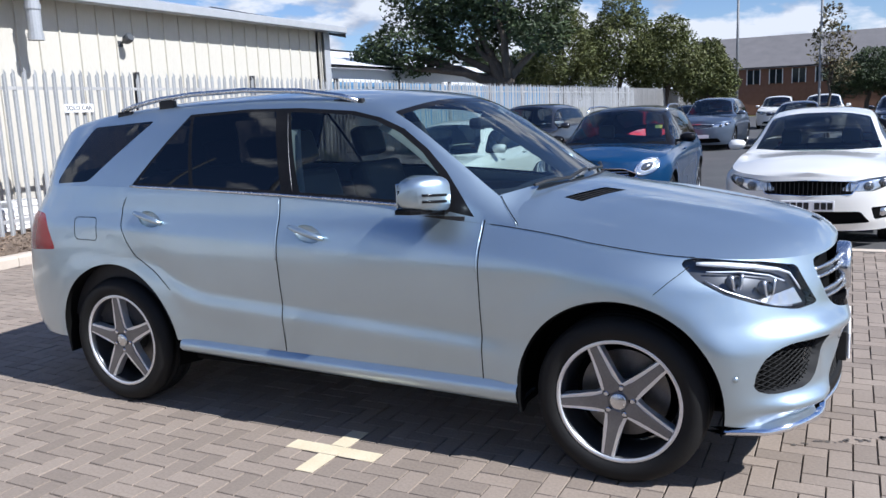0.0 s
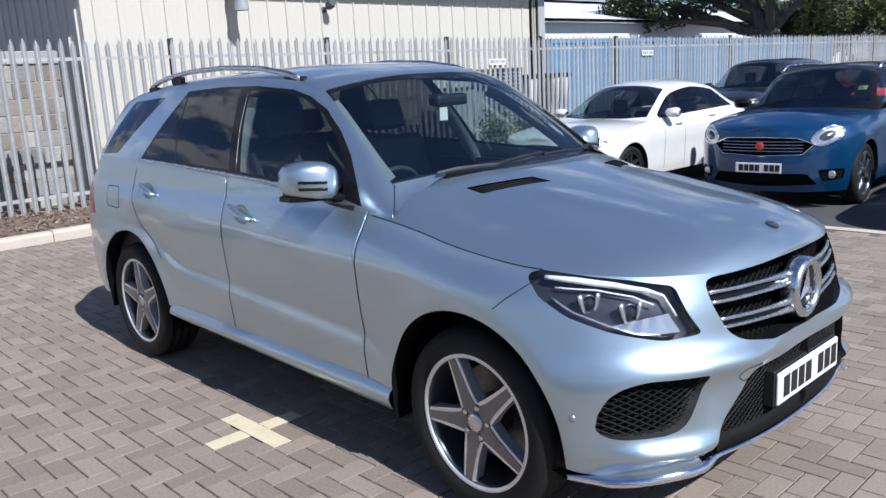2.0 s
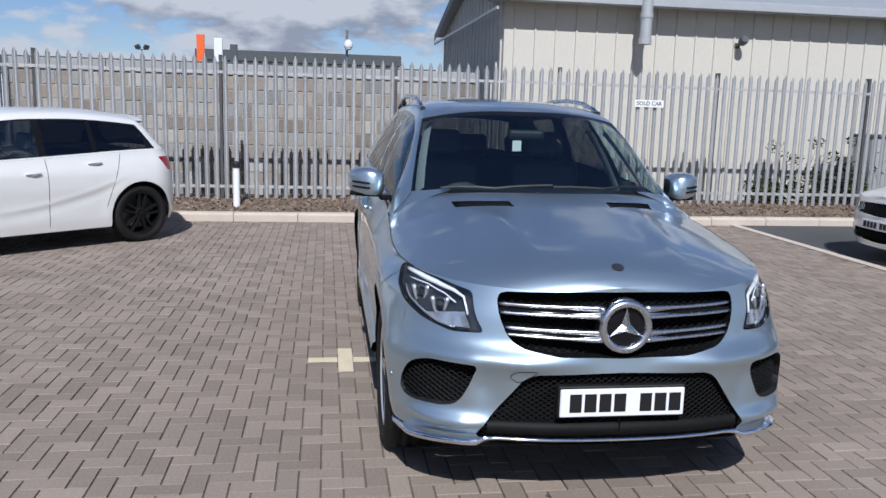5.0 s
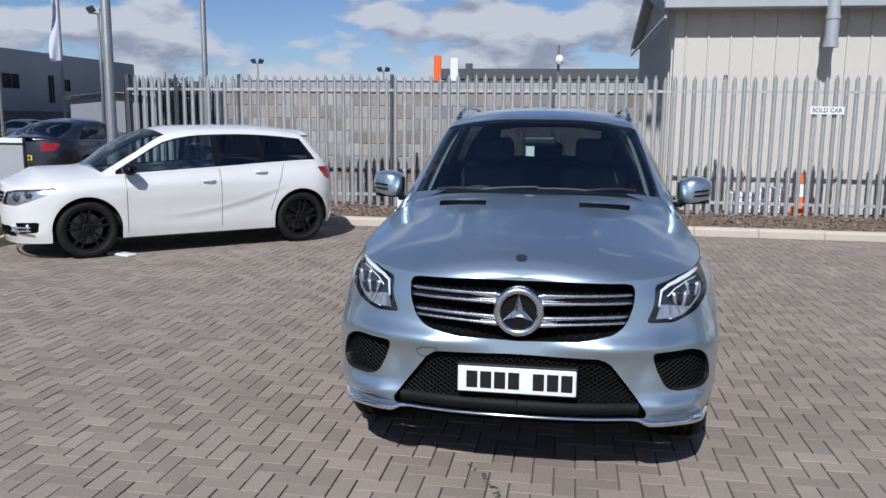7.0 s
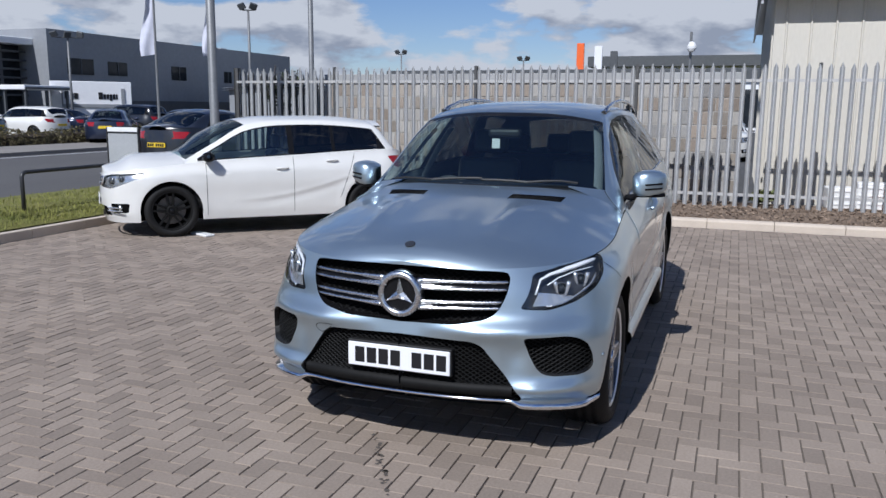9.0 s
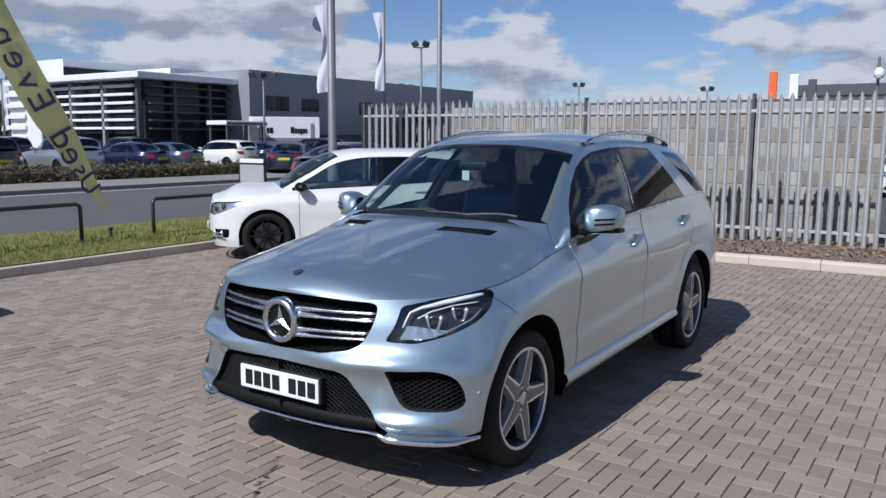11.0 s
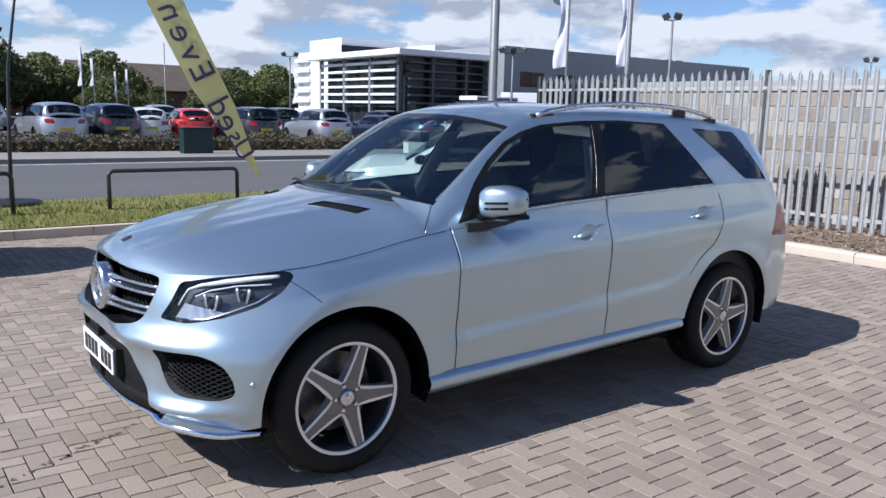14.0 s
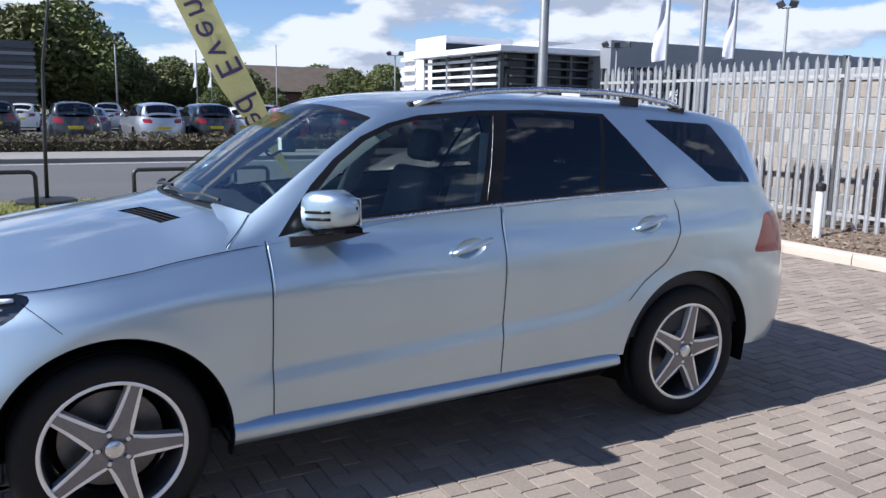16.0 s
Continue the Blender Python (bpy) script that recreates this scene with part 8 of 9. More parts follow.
make_car(MPV, WHITE_PAINT, pose(-24.0, 0.95, 0.0, 0, 0, 2), "white van-like car parked beyond the gap in the wall", GREY_STYLE, 0.6)

# ---- lamps, poles, flags ----
def flood_lamp(x, y, h, r, turn, heads, reach=0.24, label="slim steel column with dark floodlights"):
    l = empty("floodlight", pose(x, y, 0, 0, 0, turn), label, "street lamp")
    bm = bmesh.new()
    tube(bm, [(0, 0, 0), (0, 0, h * 0.5), (0, 0, h)], [r, r * 0.8, r * 0.6], 10)
    part("pole", bm, POLE_GREY, l, smooth=True)
    bm = bmesh.new()
    box(bm, -0.04, 0.04, -reach - 0.05, reach + 0.05, h - 0.05, h, 0.01)
    part("crossbar", bm, DARK_STEEL, l)
    for k in range(heads):
        o = (k / (heads - 1) * 2 - 1) * reach
        lean = 16 * (1 if o < 0 else -1 if o > 0 else 0)
        bm = bmesh.new()
        box(bm, -0.05, 0.08, -0.18, 0.18, -0.15, 0.15, 0.02, m=Matrix.Translation((0.12, o * 1.15, h + 0.14)) @ Matrix.Rotation(radians(lean), 4, "X") @ Matrix.Rotation(radians(25 * (1 if k % 2 else -1)), 4, "Z") @ Matrix.Rotation(radians(25), 4, "Y"))
        part("lamp_head", bm, DARK_STEEL, l, "dark floodlight head")
    return l


flood_lamp(-28.9, -21.1, 6.25, 0.09, 20, 2)
flood_lamp(-28.5, -31.9, 5.15, 0.08, 40, 3, 0.55)
flood_lamp(-51.5, -22.6, 5.6, 0.08, 10, 2)
flood_lamp(-52.8, -13.5, 5.1, 0.08, 10, 2)
flood_lamp(-5.2, -55.6, 6.1, 0.08, 80, 2, 0.4)
flood_lamp(-25.0, -53.5, 5.6, 0.08, 60, 2, 0.4)
flood_lamp(-4.8, 55.5, 9.5, 0.12, -90, 2, 0.4)
for x, y, h, r, lab in ((-5.9, -6.85, 9.0, 0.078, "tall galvanised lamp column beside the fence corner"), (-9.45, -6.95, 9.0, 0.055, "tall thin grey column behind the fence"), (-18.4, -62.5, 6.6, 0.05, "slim column in the dealer yard"), (1.20, 29.6, 7.0, 0.05, "slim column among parked cars")):
    p = empty("lamp_column", pose(x, y, 0), lab, "pole")
    bm = bmesh.new()
    tube(bm, [(0, 0, 0), (0, 0, 1.2), (0, 0, 1.25), (0, 0, h)], [r * 1.25, r * 1.25, r, r * 0.8], 14)
    part("column", bm, POLE_GREY, p, smooth=True)
    bm = bmesh.new()
    lathe(bm, [(r * 2.6, 0.0), (r * 2.6, 0.04), (r * 1.3, 0.06)], 14, closed=False)
    part("base_flange", bm, POLE_GREY, p)


def banner(x, y, z0, z1, w, h, turn, label, emblem=False):
    b = empty("flag", pose(x, y, 0, 0, 0, turn), label, "flag")
    bm = bmesh.new()
    tube(bm, [(0, 0, 0), (0, 0, h)], [0.06, 0.035], 8)
    part("pole", bm, POLE_GREY, b)
    bm = bmesh.new()
    rows = []
    for i in range(15):
        z = z0 + (z1 - z0) * i / 14
        rows.append([(0.12 * math.sin(i * 0.7 + j * 0.9) * j / 6, 0.03 + w * (0.75 + 0.25 * i / 14) * j / 6 * (0.7 + 0.3 * math.sin(i * 0.45 + 1)), z - 0.10 * j / 6 * (1 - i / 14)) for j in range(7)])
    quad_grid(bm, rows)
    part("cloth", bm, WHITE_CLOTH, b, smooth=True)
    if emblem:
        bm = bmesh.new()
        lathe(bm, [(0.34, 0), (0.34, 0.02), (0.25, 0.02), (0.0005, 0.01)], 24, m=Matrix.Translation((0.10, 0.42, z1 - 0.75)) @ Matrix.Rotation(radians(90), 4, "Y"))
        part("emblem", bm, GREY_PAINT, b, "round dark emblem")
    return b


banner(-21.7, -20.8, 3.7, 7.3, 0.74, 9.5, 215, "white vertical flag with a round dark emblem", True)
banner(-25.1, -20.5, 3.9, 7.4, 0.54, 9.5, 215, "white vertical flag on a tall pole")
banner(-14.5, -68.8, 3.2, 5.4, 0.9, 5.6, 190, "small white flag in the dealer yard")
banner(-16.2, -68.4, 2.4, 4.4, 0.6, 4.6, 190, "small white flag in the dealer yard")
banner(-17.1, -68.2, 2.6, 4.6, 0.7, 4.8, 190, "small white flag in the dealer yard")
banner(-30.4, -62.8, 2.2, 4.9, 0.9, 5.2, 200, "small white flag before the white tower")
banner(-10.4, -55.0, 2.9, 5.2, 0.75, 5.4, 190, "white flag above the parked cars")
for x, dy, mt, z1, w, lab in ((-60.8, -10.84, ORANGE, 6.85, 0.60, "tall orange totem flag far off"), (-64.0, -9.92, WHITE_PANEL, 6.85, 0.66, "tall white totem far off"), (-66.0, -8.91, DARK_STEEL, 6.55, 0.62, "tall dark totem far off")):
    t = empty("totem", pose(x, dy, 0), lab, "sign")
    bm = bmesh.new()
    box(bm, -0.1, 0.1, -w / 2, w / 2, 4.0, z1, 0.03)
    box(bm, -0.05, 0.05, -0.06, 0.06, 0, 4.0)
    part("panel", bm, mt, t)
cctv = empty("camera_pole", pose(-27.2, -0.42, 0), "slim grey pole with a white dome camera", "camera pole")
bm = bmesh.new()
tube(bm, [(0, 0, 0), (0, 0, 4.6)], 0.05, 8)
part("pole", bm, POLE_GREY, cctv)
bm = bmesh.new()
lathe(bm, [(0.0005, 0.25), (0.10, 0.22), (0.17, 0.08), (0.17, -0.02), (0.12, -0.12), (0.0005, -0.17)], 16, m=Matrix.Translation((0.22, 0.05, 3.98)))
box(bm, 0.0, 0.22, -0.03, 0.07, 4.15, 4.22)
part("dome", bm, WHITE_PLASTIC, cctv)

# ---- cars of the dealer yard ----
YARD = "parked cars beyond the hedge"
kinds = {}
for key, P_, mt, lab in (("silver", SUVB, SILVER_PAINT, "silver SUV parked tail-out behind the hedge"), ("navy", SALOON, NAVY_PAINT, "dark blue saloon parked behind the hedge"), ("black", SUVB, BLACK_PAINT, "black SUV parked behind the hedge"),
                         ("white", CROSS, WHITE_PAINT, "white crossover parked behind the hedge"), ("red", CROSS, RED_PAINT, "red hatchback parked behind the hedge"), ("grey", SALOON, GREY_PAINT, "grey saloon parked behind the hedge")):
    kinds[key] = make_car(P_, mt, pose(30 + 3 * len(kinds), -31, 0.03, 0, 0, -90), lab, SILVER_STYLE, 0.5, detail=False, group=YARD)
rs = random.Random(12)
for key, x, y in (("black", -0.6, -31), ("silver", -3.5, -30.6), ("black", -5.7, -31.5), ("white", -7.4, -32), ("red", -9.4, -32), ("black", -11.6, -30.6), ("silver", -14.8, -30), ("navy", -17.9, -30), ("grey", -20.2, -30.4), ("white", -23.4, -29.8), ("navy", -26.2, -31), ("black", -29.2, -29), ("grey", -32.2, -28),
                  ("black", 2.0, -38), ("grey", -2.0, -39), ("navy", -6.4, -40), ("silver", -10.4, -39.5), ("white", -13.2, -40), ("black", -16.5, -38), ("grey", -19.4, -38), ("black", -22.6, -37), ("silver", 4.8, -31), ("navy", 7.6, -31), ("white", 0.6, -48), ("silver", -4.0, -50), ("navy", -8.5, -49), ("black", -13.4, -49)):
    copy_thing(kinds[key], pose(x, y, 0.03, 0, 0, -90 + rs.uniform(-9, 9)))
copy_thing(kinds["navy"], pose(-22.6, -25.9 + 1.9, 0.06, 0, 0, 215))


# ---- yard furniture ----
def barrier(x0, x1, y, z):
    b = empty("hoop_barrier", pose(x0, y, z), "black tubular steel hoop barrier in the grass", "barrier", "hoop barriers along the verge")
    L = x1 - x0
    bm = bmesh.new()
    pts = [(0, 0, -0.1), (0, 0, 0.49), (0.02, 0, 0.535), (0.065, 0, 0.555), (L - 0.065, 0, 0.555), (L - 0.02, 0, 0.535), (L, 0, 0.49), (L, 0, -0.1)]
    tube(bm, pts, 0.03, 10)
    part("hoop", bm, BLACK_STEEL, b, smooth=True)
    return b


for x0, x1 in ((-7.9, -6.1), (-4.82, -2.98), (-1.74, 0.18), (1.42, 3.30)):
    barrier(x0, x1, -8.05, 0.18)
# little post between the barriers
pin = empty("marker_post", pose(-2.25, -8.1, 0.18), "short dark marker post in the grass", "post")
bm = bmesh.new()
tube(bm, [(0, 0, -0.05), (0, 0, 0.13)], 0.022, 8)
lathe(bm, [(0.03, 0.12), (0.035, 0.16), (0.0005, 0.18)], 10)
part("post", bm, BLACK_STEEL, pin)

bollard = empty("bollard", pose(-7.12, -2.54, 0.12), "white plastic bollard with a black cap in the bed", "bollard")
bm = bmesh.new()
lathe(bm, [(0.055, -0.05), (0.055, 0.0), (0.05, 0.02), (0.05, 0.60), (0.048, 0.61)], 16)
part("tube", bm, WHITE_PLASTIC, bollard, smooth=True)
bm = bmesh.new()
lathe(bm, [(0.06, 0.60), (0.062, 0.66), (0.055, 0.69), (0.0005, 0.70)], 16)
part("cap", bm, BLACK_PLASTIC, bollard, "black cap")

cone = empty("traffic_cone", pose(-7.98, 3.90, 0.16, 3, 4, 0), "faded orange traffic cone with a white band behind the fence", "cone")
bm = bmesh.new()
lathe(bm, [(0.17, 0.03), (0.155, 0.05), (0.098, 0.34)], 20)
part("cone_body", bm, ORANGE, cone, smooth=True)
bm = bmesh.new()
lathe(bm, [(0.098, 0.34), (0.062, 0.54)], 20)
part("white_band", bm, WHITE_PLASTIC, cone, "white band", smooth=True)
bm = bmesh.new()
lathe(bm, [(0.062, 0.54), (0.032, 0.72), (0.028, 0.73), (0.0005, 0.73)], 20)
part("cone_tip", bm, ORANGE, cone, smooth=True)
bm = bmesh.new()
box(bm, -0.2, 0.2, -0.2, 0.2, 0.0, 0.035, 0.01)
part("base", bm, BLACK_PLASTIC, cone, "black base")


def text_on(name, words, size, m, mat, parent):
    cu = bpy.data.curves.new(name, "FONT")
    cu.body = words
    cu.size = size
    cu.align_x, cu.align_y = "CENTER", "CENTER"
    cu.extrude = 0.0015
    cu.materials.append(mat)
    o = new(name, cu)
    o.parent = parent
    o.matrix_local = m
    return o


for y, z in ((4.10, 1.86), (9.40, 1.90), (14.89, 1.98)):
    s = empty("sold_sign", pose(-7.655, y, z, 90, 0, 90), "small white sign reading SOLD CAR on the fence", "sign", "sold car signs on the fence")
    bm = bmesh.new()
    box(bm, -0.25, 0.25, -0.060, 0.060, 0.0, 0.008, 0.002)
    part("plate", bm, WHITE_PLASTIC, s)
    text_on("lettering", "SOLD CAR", 0.092, Matrix.Translation((0, 0, 0.010)), INK, s)

board = empty("display_board", pose(-5.28, -8.24, 0.17), "grey framed display board with a white head in the grass", "sign")
bm = bmesh.new()
box(bm, -0.02, 0.02, -0.31, 0.31, 0.10, 1.05, 0.008)
part("panel", bm, GREY_STEEL, board)
bm = bmesh.new()
box(bm, -0.028, 0.028, -0.335, -0.31, 0.0, 1.15, 0.004)
box(bm, -0.028, 0.028, 0.31, 0.335, 0.0, 1.15, 0.004)
box(bm, -0.028, 0.028, -0.335, 0.335, 1.05, 1.075, 0.004)
part("frame", bm, BLACK_STEEL, board)
bm = bmesh.new()
box(bm, -0.025, 0.025, -0.31, 0.31, 1.076, 1.15, 0.004)
part("head", bm, WHITE_PLASTIC, board, "white head strip")

# feather flag, blown away from its pole
flag = empty("feather_flag", pose(1.25, -9.25, 0.17), "pale yellow feather flag reading Used Event, blown by the wind", "flag")
bm = bmesh.new()
lathe(bm, [(0.42, 0.0), (0.42, 0.05), (0.38, 0.07), (0.06, 0.09)], 24)
part("base", bm, BLACK_PLASTIC, flag, "round black base")
bm = bmesh.new()
tube(bm, [(0, 0, 0.05), (-0.02, 0, 0.9), (-0.06, 0.02, 2.0), (-0.25, 0.15, 3.4), (-0.75, 0.45, 4.6), (-1.35, 0.8, 5.3), (-1.9, 1.05, 5.5)], [0.03, 0.028, 0.022, 0.016, 0.012, 0.010, 0.008], 8)
part("pole", bm, BLACK_STEEL, flag, smooth=True)
TIP, HEAD = Vector((-3.12, 1.45, 0.55)), Vector((-1.15, 1.05, 5.05))


def cloth(t, u):
    """A point of the flag: t from the low tip to the head, u across it."""
    half = 0.14 + 0.21 * min(1.0, t / 0.25) ** 0.8
    mid_ = TIP.lerp(HEAD, t) + Vector((0.10 * math.sin(math.pi * t), 0, 0))
    across = Vector((0.93, -0.05, 0.36))
    skew = 0.12 * (1 - min(1.0, t / 0.22))
    return mid_ + across * (half * u) + Vector((0, 0.05 * math.sin(7 * t + 0.4 * u), 0)) + Vector((-skew * 0.3, 0, skew * u))


bm = bmesh.new()
quad_grid(bm, [[cloth(i / 40, -1 + 2 * j / 8) for j in range(9)] for i in range(41)])
part("cloth", bm, YELLOW_CLOTH, flag, smooth=True)
letters = "Used Event"
for i, ch in enumerate(letters):
    if ch == " ":
        continue
    t = 0.070 + 0.043 * i + 0.0015 * i * i
    c = cloth(t, 0)
    up = (cloth(t + 0.03, 0) - cloth(t - 0.03, 0)).normalized()
    side_ = (cloth(t, -0.5) - cloth(t, 0.5)).normalized()
    out = Vector((0.1, 1, 0)).normalized()
    side_ = (side_ - side_.dot(up) * up).normalized()
    n = up.cross(side_)
    # seen from behind: the writing runs up the cloth, mirrored
    m = Matrix(((up.x, side_.x, n.x, c.x), (up.y, side_.y, n.y, c.y), (up.z, side_.z, n.z, c.z), (0, 0, 0, 1)))
    m.translation += Vector((0, 0.014, 0))
    text_on("letter", ch, 0.42 if i < 2 else 0.52, m, PURPLE_INK, flag)

# cross of painted blocks
cross = empty("painted_cross", pose(0.105, -1.072, 0.002), "worn cream cross painted on the paving blocks", "floor marking")
for x0, x1, y0, y1 in ((-0.25, -0.052, -0.048, 0.048), (-0.049, 0.049, -0.048, 0.048), (0.052, 0.25, -0.048, 0.048), (-0.048, 0.048, 0.052, 0.245), (-0.048, 0.048, -0.245, -0.052)):
    bm = bmesh.new()
    box(bm, x0, x1, y0, y1, -0.001, 0.0015)
    part("painted_block", bm, CREAM_PAINT, cross)
# small things on the ground
chock = empty("white_board", pose(-3.10, -5.12, 0, 0, 0, 66), "small white board lying beside the wheel", "board")
bm = bmesh.new()
box(bm, -0.20, 0.20, -0.07, 0.07, 0.0, 0.03, 0.008)
part("board", bm, WHITE_PLASTIC, chock)

# drip stains across the blocks
OIL = material("old_oil_stain", (0.075, 0.066, 0.057), (0.13, 0.113, 0.097), scale=9, rough=0.7)
r = random.Random(8)
bm = bmesh.new()
for k in range(46):
    t = r.random()
    x, y = 2.12 + 0.80 * t + r.gauss(0, 0.010), -0.22 + 0.46 * t + r.gauss(0, 0.010)
    rad = r.uniform(0.004, 0.015)
    vs = [bm.verts.new((x + rad * r.uniform(0.6, 1.2) * math.cos(a), y + rad * r.uniform(0.6, 1.2) * math.sin(a), 0.0032)) for a in [2 * math.pi * q / 9 for q in range(9)]]
    bm.faces.new(vs)
tagged(part("oil_stain", bm, OIL), "dark oil drips dried on the paving blocks", "stain", kind="structure")
# cabinet before the hedge
cab = empty("utility_cabinet", pose(-6.3, -22.4, 0.14), "dark green utility cabinet on the footway before the hedge", "cabinet")
bm = bmesh.new()
box(bm, -0.50, 0.50, -0.2, 0.2, 0.0, 0.80, 0.015)
part("body", bm, BIN_GREEN, cab)
bm = bmesh.new()
box(bm, -0.53, 0.53, -0.23, 0.23, 0.80, 0.85, 0.012)
part("lid", bm, BIN_GREEN, cab)
for s in (-0.25, 0.25):
    bm = bmesh.new()
    box(bm, s - 0.235, s + 0.235, 0.2, 0.212, 0.06, 0.76, 0.004)
    part("door", bm, BIN_GREEN, cab)

# weeds at the fence foot
for k, (x, y, w, h) in enumerate(((-7.55, 9.2, 0.55, 0.75), (-7.6, 10.2, 0.5, 0.62), (-7.95, 8.3, 0.35, 0.35), (-8.1, 11.3, 0.5, 0.45), (-8.0, 6.6, 0.3, 0.25), (-8.05, 1.9, 0.25, 0.2))):
    wd = empty("weed_clump", pose(x, y, 0.22), "green weeds growing through the fence", "plant", "weeds along the fence")
    bm = bmesh.new()
    leaf_cloud(bm, [((0, 0, h * 0.55), (w * 0.5, w, h * 0.6))], 420, 0.045, 50 + k, hollow=0.2)
    part("leaves", bm, LEAF_MID, wd)
    bm = bmesh.new()
    for q in range(7):
        tube(bm, [(0, 0.1 * (q - 3) * w, -0.05), (0.03 * (q % 3 - 1), 0.16 * (q - 3) * w, h * (0.5 + 0.08 * (q % 4)))], 0.004, 4)
    part("stems", bm, LEAF_HEDGE, wd)

# grass of the verge
r = random.Random(6)
bm = bmesh.new()
for _ in range(16000):
    x, y = r.uniform(-7.5, 4.5), -7.27 - abs(r.gauss(0, 1.0))
    if y < -10.7:
        continue
    z = smoothcurve([(-10.95, -0.02), (-10.2, 0.12), (-9.0, 0.19), (-8.1, 0.19), (-7.6, 0.15), (-7.26, 0.10)])(y) - 0.01
    h = r.uniform(0.03, 0.075)
    a = r.uniform(0, 6.28)
    d = Vector((math.cos(a), math.sin(a), 0)) * 0.007
    t_ = Vector((x + r.uniform(-0.03, 0.03), y + r.uniform(-0.03, 0.03), z + h))
    vs = [bm.verts.new(p) for p in (Vector((x, y, z)) - d, Vector((x, y, z)) + d, t_)]
    bm.faces.new(vs)
tagged(part("grass", bm, GRASS), "short dry grass blades on the verge", "grass", kind="stuff")
# brambles against the shed, behind the fence
bramble = empty("bramble_bush", pose(-8.35, 7.9, 0.12), "straggling dark bramble bush behind the fence", "bush")
rb = random.Random(77)
bm = bmesh.new()
for i in range(26):
    y = rb.uniform(-1.5, 1.5)
    h = rb.uniform(0.6, 1.35) * (1.0 if y > -0.9 else 0.75)
    x = rb.uniform(-0.25, 0.25)
    tube(bm, [(x + 0.10 * math.sin(2.4 * t + i), y + 0.35 * t * t * math.cos(i * 1.7), h * (t - 0.18 * t ** 3)) for t in [j / 8 for j in range(9)]], [0.007 - 0.0006 * j for j in range(9)], 4)
part("stems", bm, BARK, bramble)
bm = bmesh.new()
leaf_cloud(bm, [((0.0, -1.1, 0.25), (0.35, 0.65, 0.38)), ((0.05, -0.3, 0.32), (0.35, 0.7, 0.45)), ((0.0, 0.55, 0.40), (0.35, 0.65, 0.55)), ((0.0, 1.35, 0.50), (0.35, 0.55, 0.65))], 2600, 0.045, 78, 0.2)
part("low_leaves", bm, LEAF_DARK, bramble)
bm = bmesh.new()
leaf_cloud(bm, [((0.0, y, z), (0.22, 0.22, 0.16)) for y, z in ((-1.05, 1.05), (-0.7, 0.85), (-0.25, 1.15), (0.1, 0.9), (0.45, 1.2), (0.9, 0.95), (1.3, 1.2))], 420, 0.035, 79, 0.1)
part("shoot_leaves", bm, LEAF_DARK, bramble)
# withered creeper hanging in the return of the fence
creeper = empty("withered_creeper", pose(-9.45, -7.62, 1.95), "withered dark creeper tangled in the palisade fence", "creeper")
bm = bmesh.new()
for i in range(34):
    x, z = rb.uniform(-0.62, 0.62), rb.uniform(-0.35, 0.45)
    a = rb.uniform(0, 6.3)
    tube(bm, [(x + 0.30 * t * math.cos(a) + 0.05 * math.sin(7 * t + i), 0.03 * math.sin(5 * t + i), z + 0.30 * t * math.sin(a) + 0.05 * math.cos(6 * t + i)) for t in [j / 7 - 0.5 for j in range(8)]], 0.009, 4)
part("stems", bm, BARK, creeper)
bm = bmesh.new()
leaf_cloud(bm, [((-0.4, 0, 0.15), (0.3, 0.08, 0.35)), ((0.05, 0, 0.25), (0.35, 0.08, 0.25)), ((0.4, 0, -0.05), (0.3, 0.08, 0.35)), ((-0.1, 0, -0.25), (0.2, 0.06, 0.25))], 520, 0.05, 80, 0.1)
part("dry_leaves", bm, LEAF_DARK, creeper)
# bark chips in the bed
bm = bmesh.new()
bedz = smoothcurve([(-9.1, 0.1), (-8.6, 0.16), (-8.1, 0.195), (-7.8, 0.195), (-7.5, 0.185), (-7.2, 0.16), (-6.9, 0.13), (-6.64, 0.09)])
for _ in range(9000):
    x, y = r.uniform(-7.9, -6.68), r.uniform(-7.3, 12)
    z = bedz(x) + 0.035 * noise.noise(Vector((x * 2.3, y * 1.7, 0)))
    m = Matrix.Translation((x, y, z + 0.006)) @ Euler((r.uniform(-0.5, 0.5), r.uniform(-0.5, 0.5), r.uniform(0, 6.3))).to_matrix().to_4x4()
    l, w = r.uniform(0.012, 0.035), r.uniform(0.006, 0.014)
    vs = [bm.verts.new(m @ Vector(p)) for p in ((-l, -w, 0), (l, -w, 0), (l * 0.8, w, 0.004), (-l * 0.9, w, 0.003))]
    bm.faces.new(vs)
CHIPS = material("bark_chip", (0.15, 0.105, 0.072), (0.36, 0.27, 0.195), scale=4, rough=0.95, island=0.3)
tagged(part("bark_chips", bm, CHIPS), "loose bark chips over the bed", "mulch", kind="stuff")

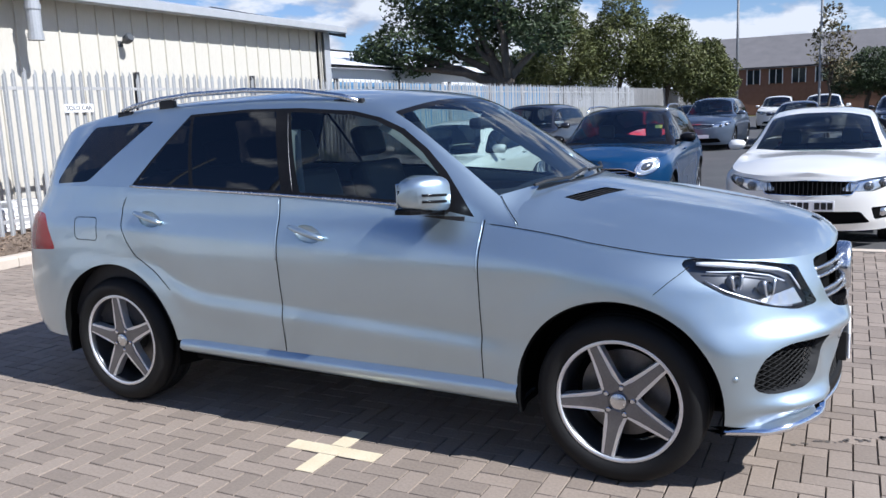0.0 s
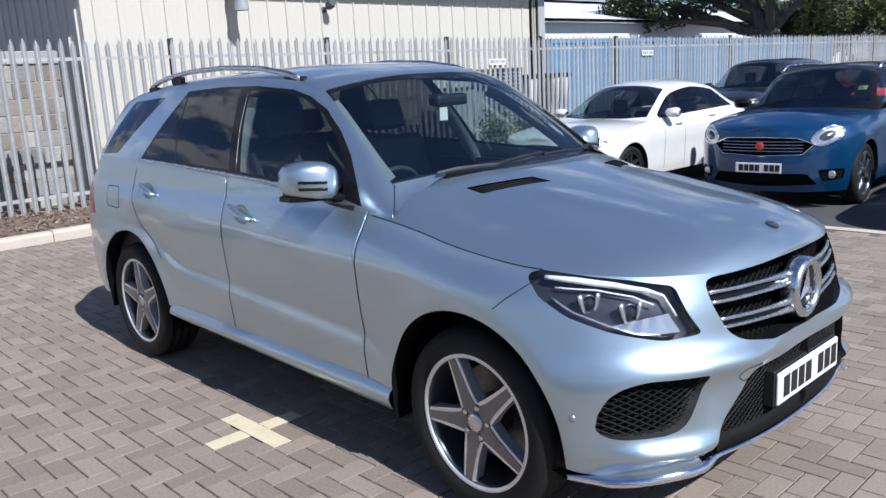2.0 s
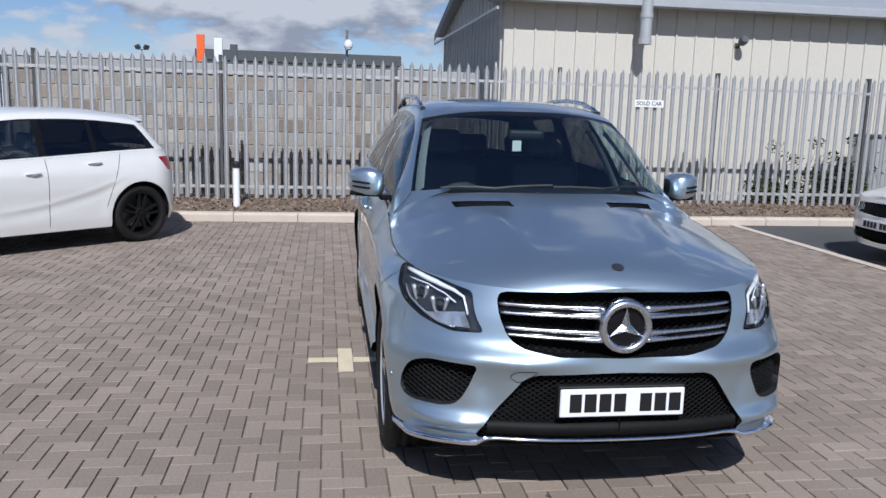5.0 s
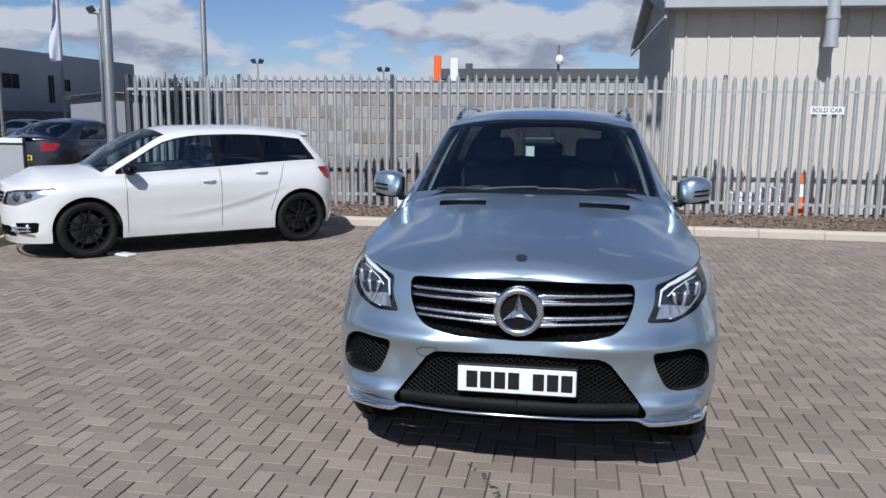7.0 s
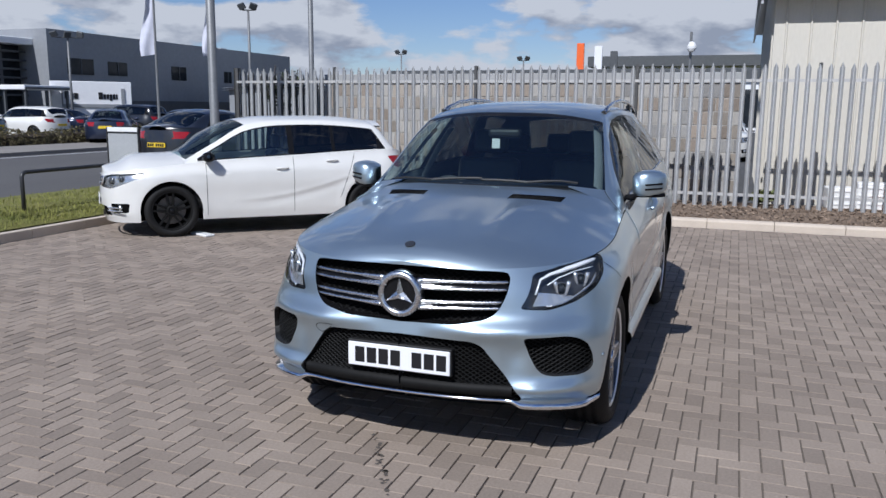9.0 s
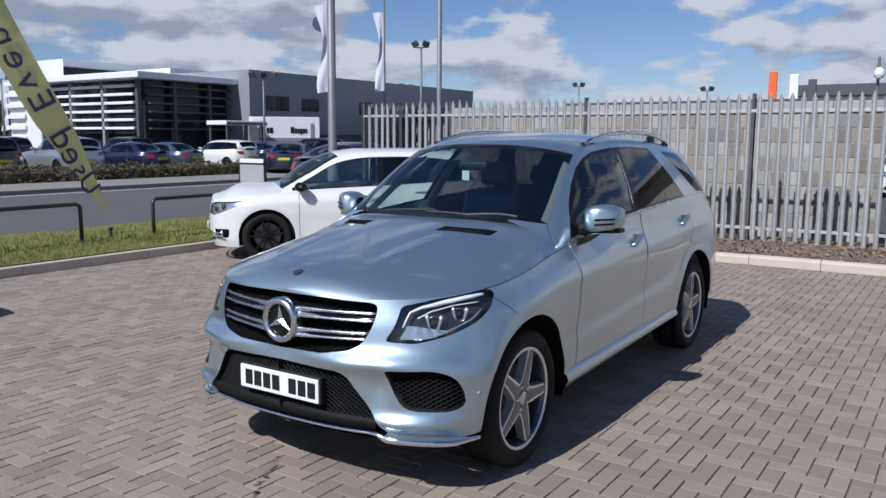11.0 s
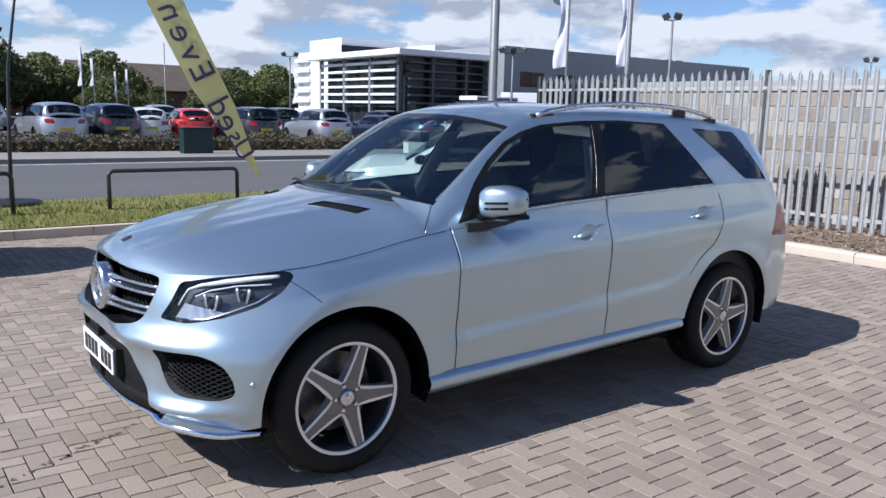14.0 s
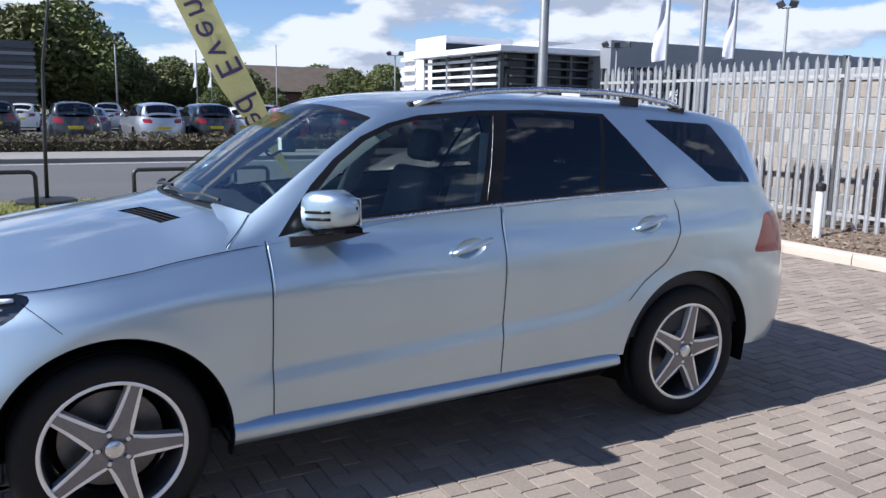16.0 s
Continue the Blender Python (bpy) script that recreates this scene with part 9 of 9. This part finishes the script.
# ---- paving blocks, herringbone ----
def block_mesh(lx, ly):
    bm = bmesh.new()
    g, b = 0.0030, 0.0022
    lo = [bm.verts.new(p) for p in ((g, g, -0.007), (lx - g, g, -0.007), (lx - g, ly - g, -0.007), (g, ly - g, -0.007))]
    hi = [bm.verts.new(p) for p in ((g + b, g + b, 0), (lx - g - b, g + b, 0), (lx - g - b, ly - g - b, 0), (g + b, ly - g - b, 0))]
    bm.faces.new(hi)
    for i in range(4):
        j = (i + 1) % 4
        bm.faces.new((lo[i], lo[j], hi[j], hi[i]))
    me = bpy.data.meshes.new("paving_block")
    bm.to_mesh(me)
    bm.free()
    me.materials.append(PAVER_ONE)
    return me


U = 0.1
BLOCKS = (block_mesh(2 * U, U), block_mesh(U, 2 * U))
OX, OY = 0.055, -1.122
verts, faces, singles = [], [], 0
i0, i1 = int((PX0 - OX) / U), int((PX1 - OX) / U)
j0, j1 = int((PY0 - OY) / U), int((PY1 - OY) / U)
r = random.Random(2)
for i in range(i0, i1):
    for j in range(j0, j1):
        k = (i - j) % 4
        if k == 0:
            lx, ly, kind = 2 * U, U, 0
        elif k == 3:
            lx, ly, kind = U, 2 * U, 1
        else:
            continue
        x, y = OX + i * U, OY + j * U
        if x + lx > PX1 or y + ly > PY1 or x < PX0 or y < PY0:
            continue
        dz = r.uniform(-0.0018, 0.0012)
        if -1.35 < x < 1.75 and -2.45 < y < -0.55 and singles < 300:
            o = new("paving_block", BLOCKS[kind])
            o.parent = paving
            o.location = (x, y, dz)
            singles += 1
        else:
            n = len(verts)
            g, b = 0.0030, 0.0022
            tx, ty = r.uniform(-0.001, 0.001), r.uniform(-0.001, 0.001)
            verts += [(x + g, y + g, -0.007), (x + lx - g, y + g, -0.007), (x + lx - g, y + ly - g, -0.007), (x + g, y + ly - g, -0.007),
                      (x + g + b, y + g + b, dz - tx - ty), (x + lx - g - b, y + g + b, dz + tx - ty), (x + lx - g - b, y + ly - g - b, dz + tx + ty), (x + g + b, y + ly - g - b, dz - tx + ty)]
            faces += [(n + 4, n + 5, n + 6, n + 7), (n, n + 1, n + 5, n + 4), (n + 1, n + 2, n + 6, n + 5), (n + 2, n + 3, n + 7, n + 6), (n + 3, n, n + 4, n + 7)]
me = bpy.data.meshes.new("paving_blocks_beyond")
me.from_pydata(verts, [], faces)
me.materials.append(PAVER)
o = new("paving_blocks_beyond", me)
o.parent = paving
tagged(o, kind="stuff")
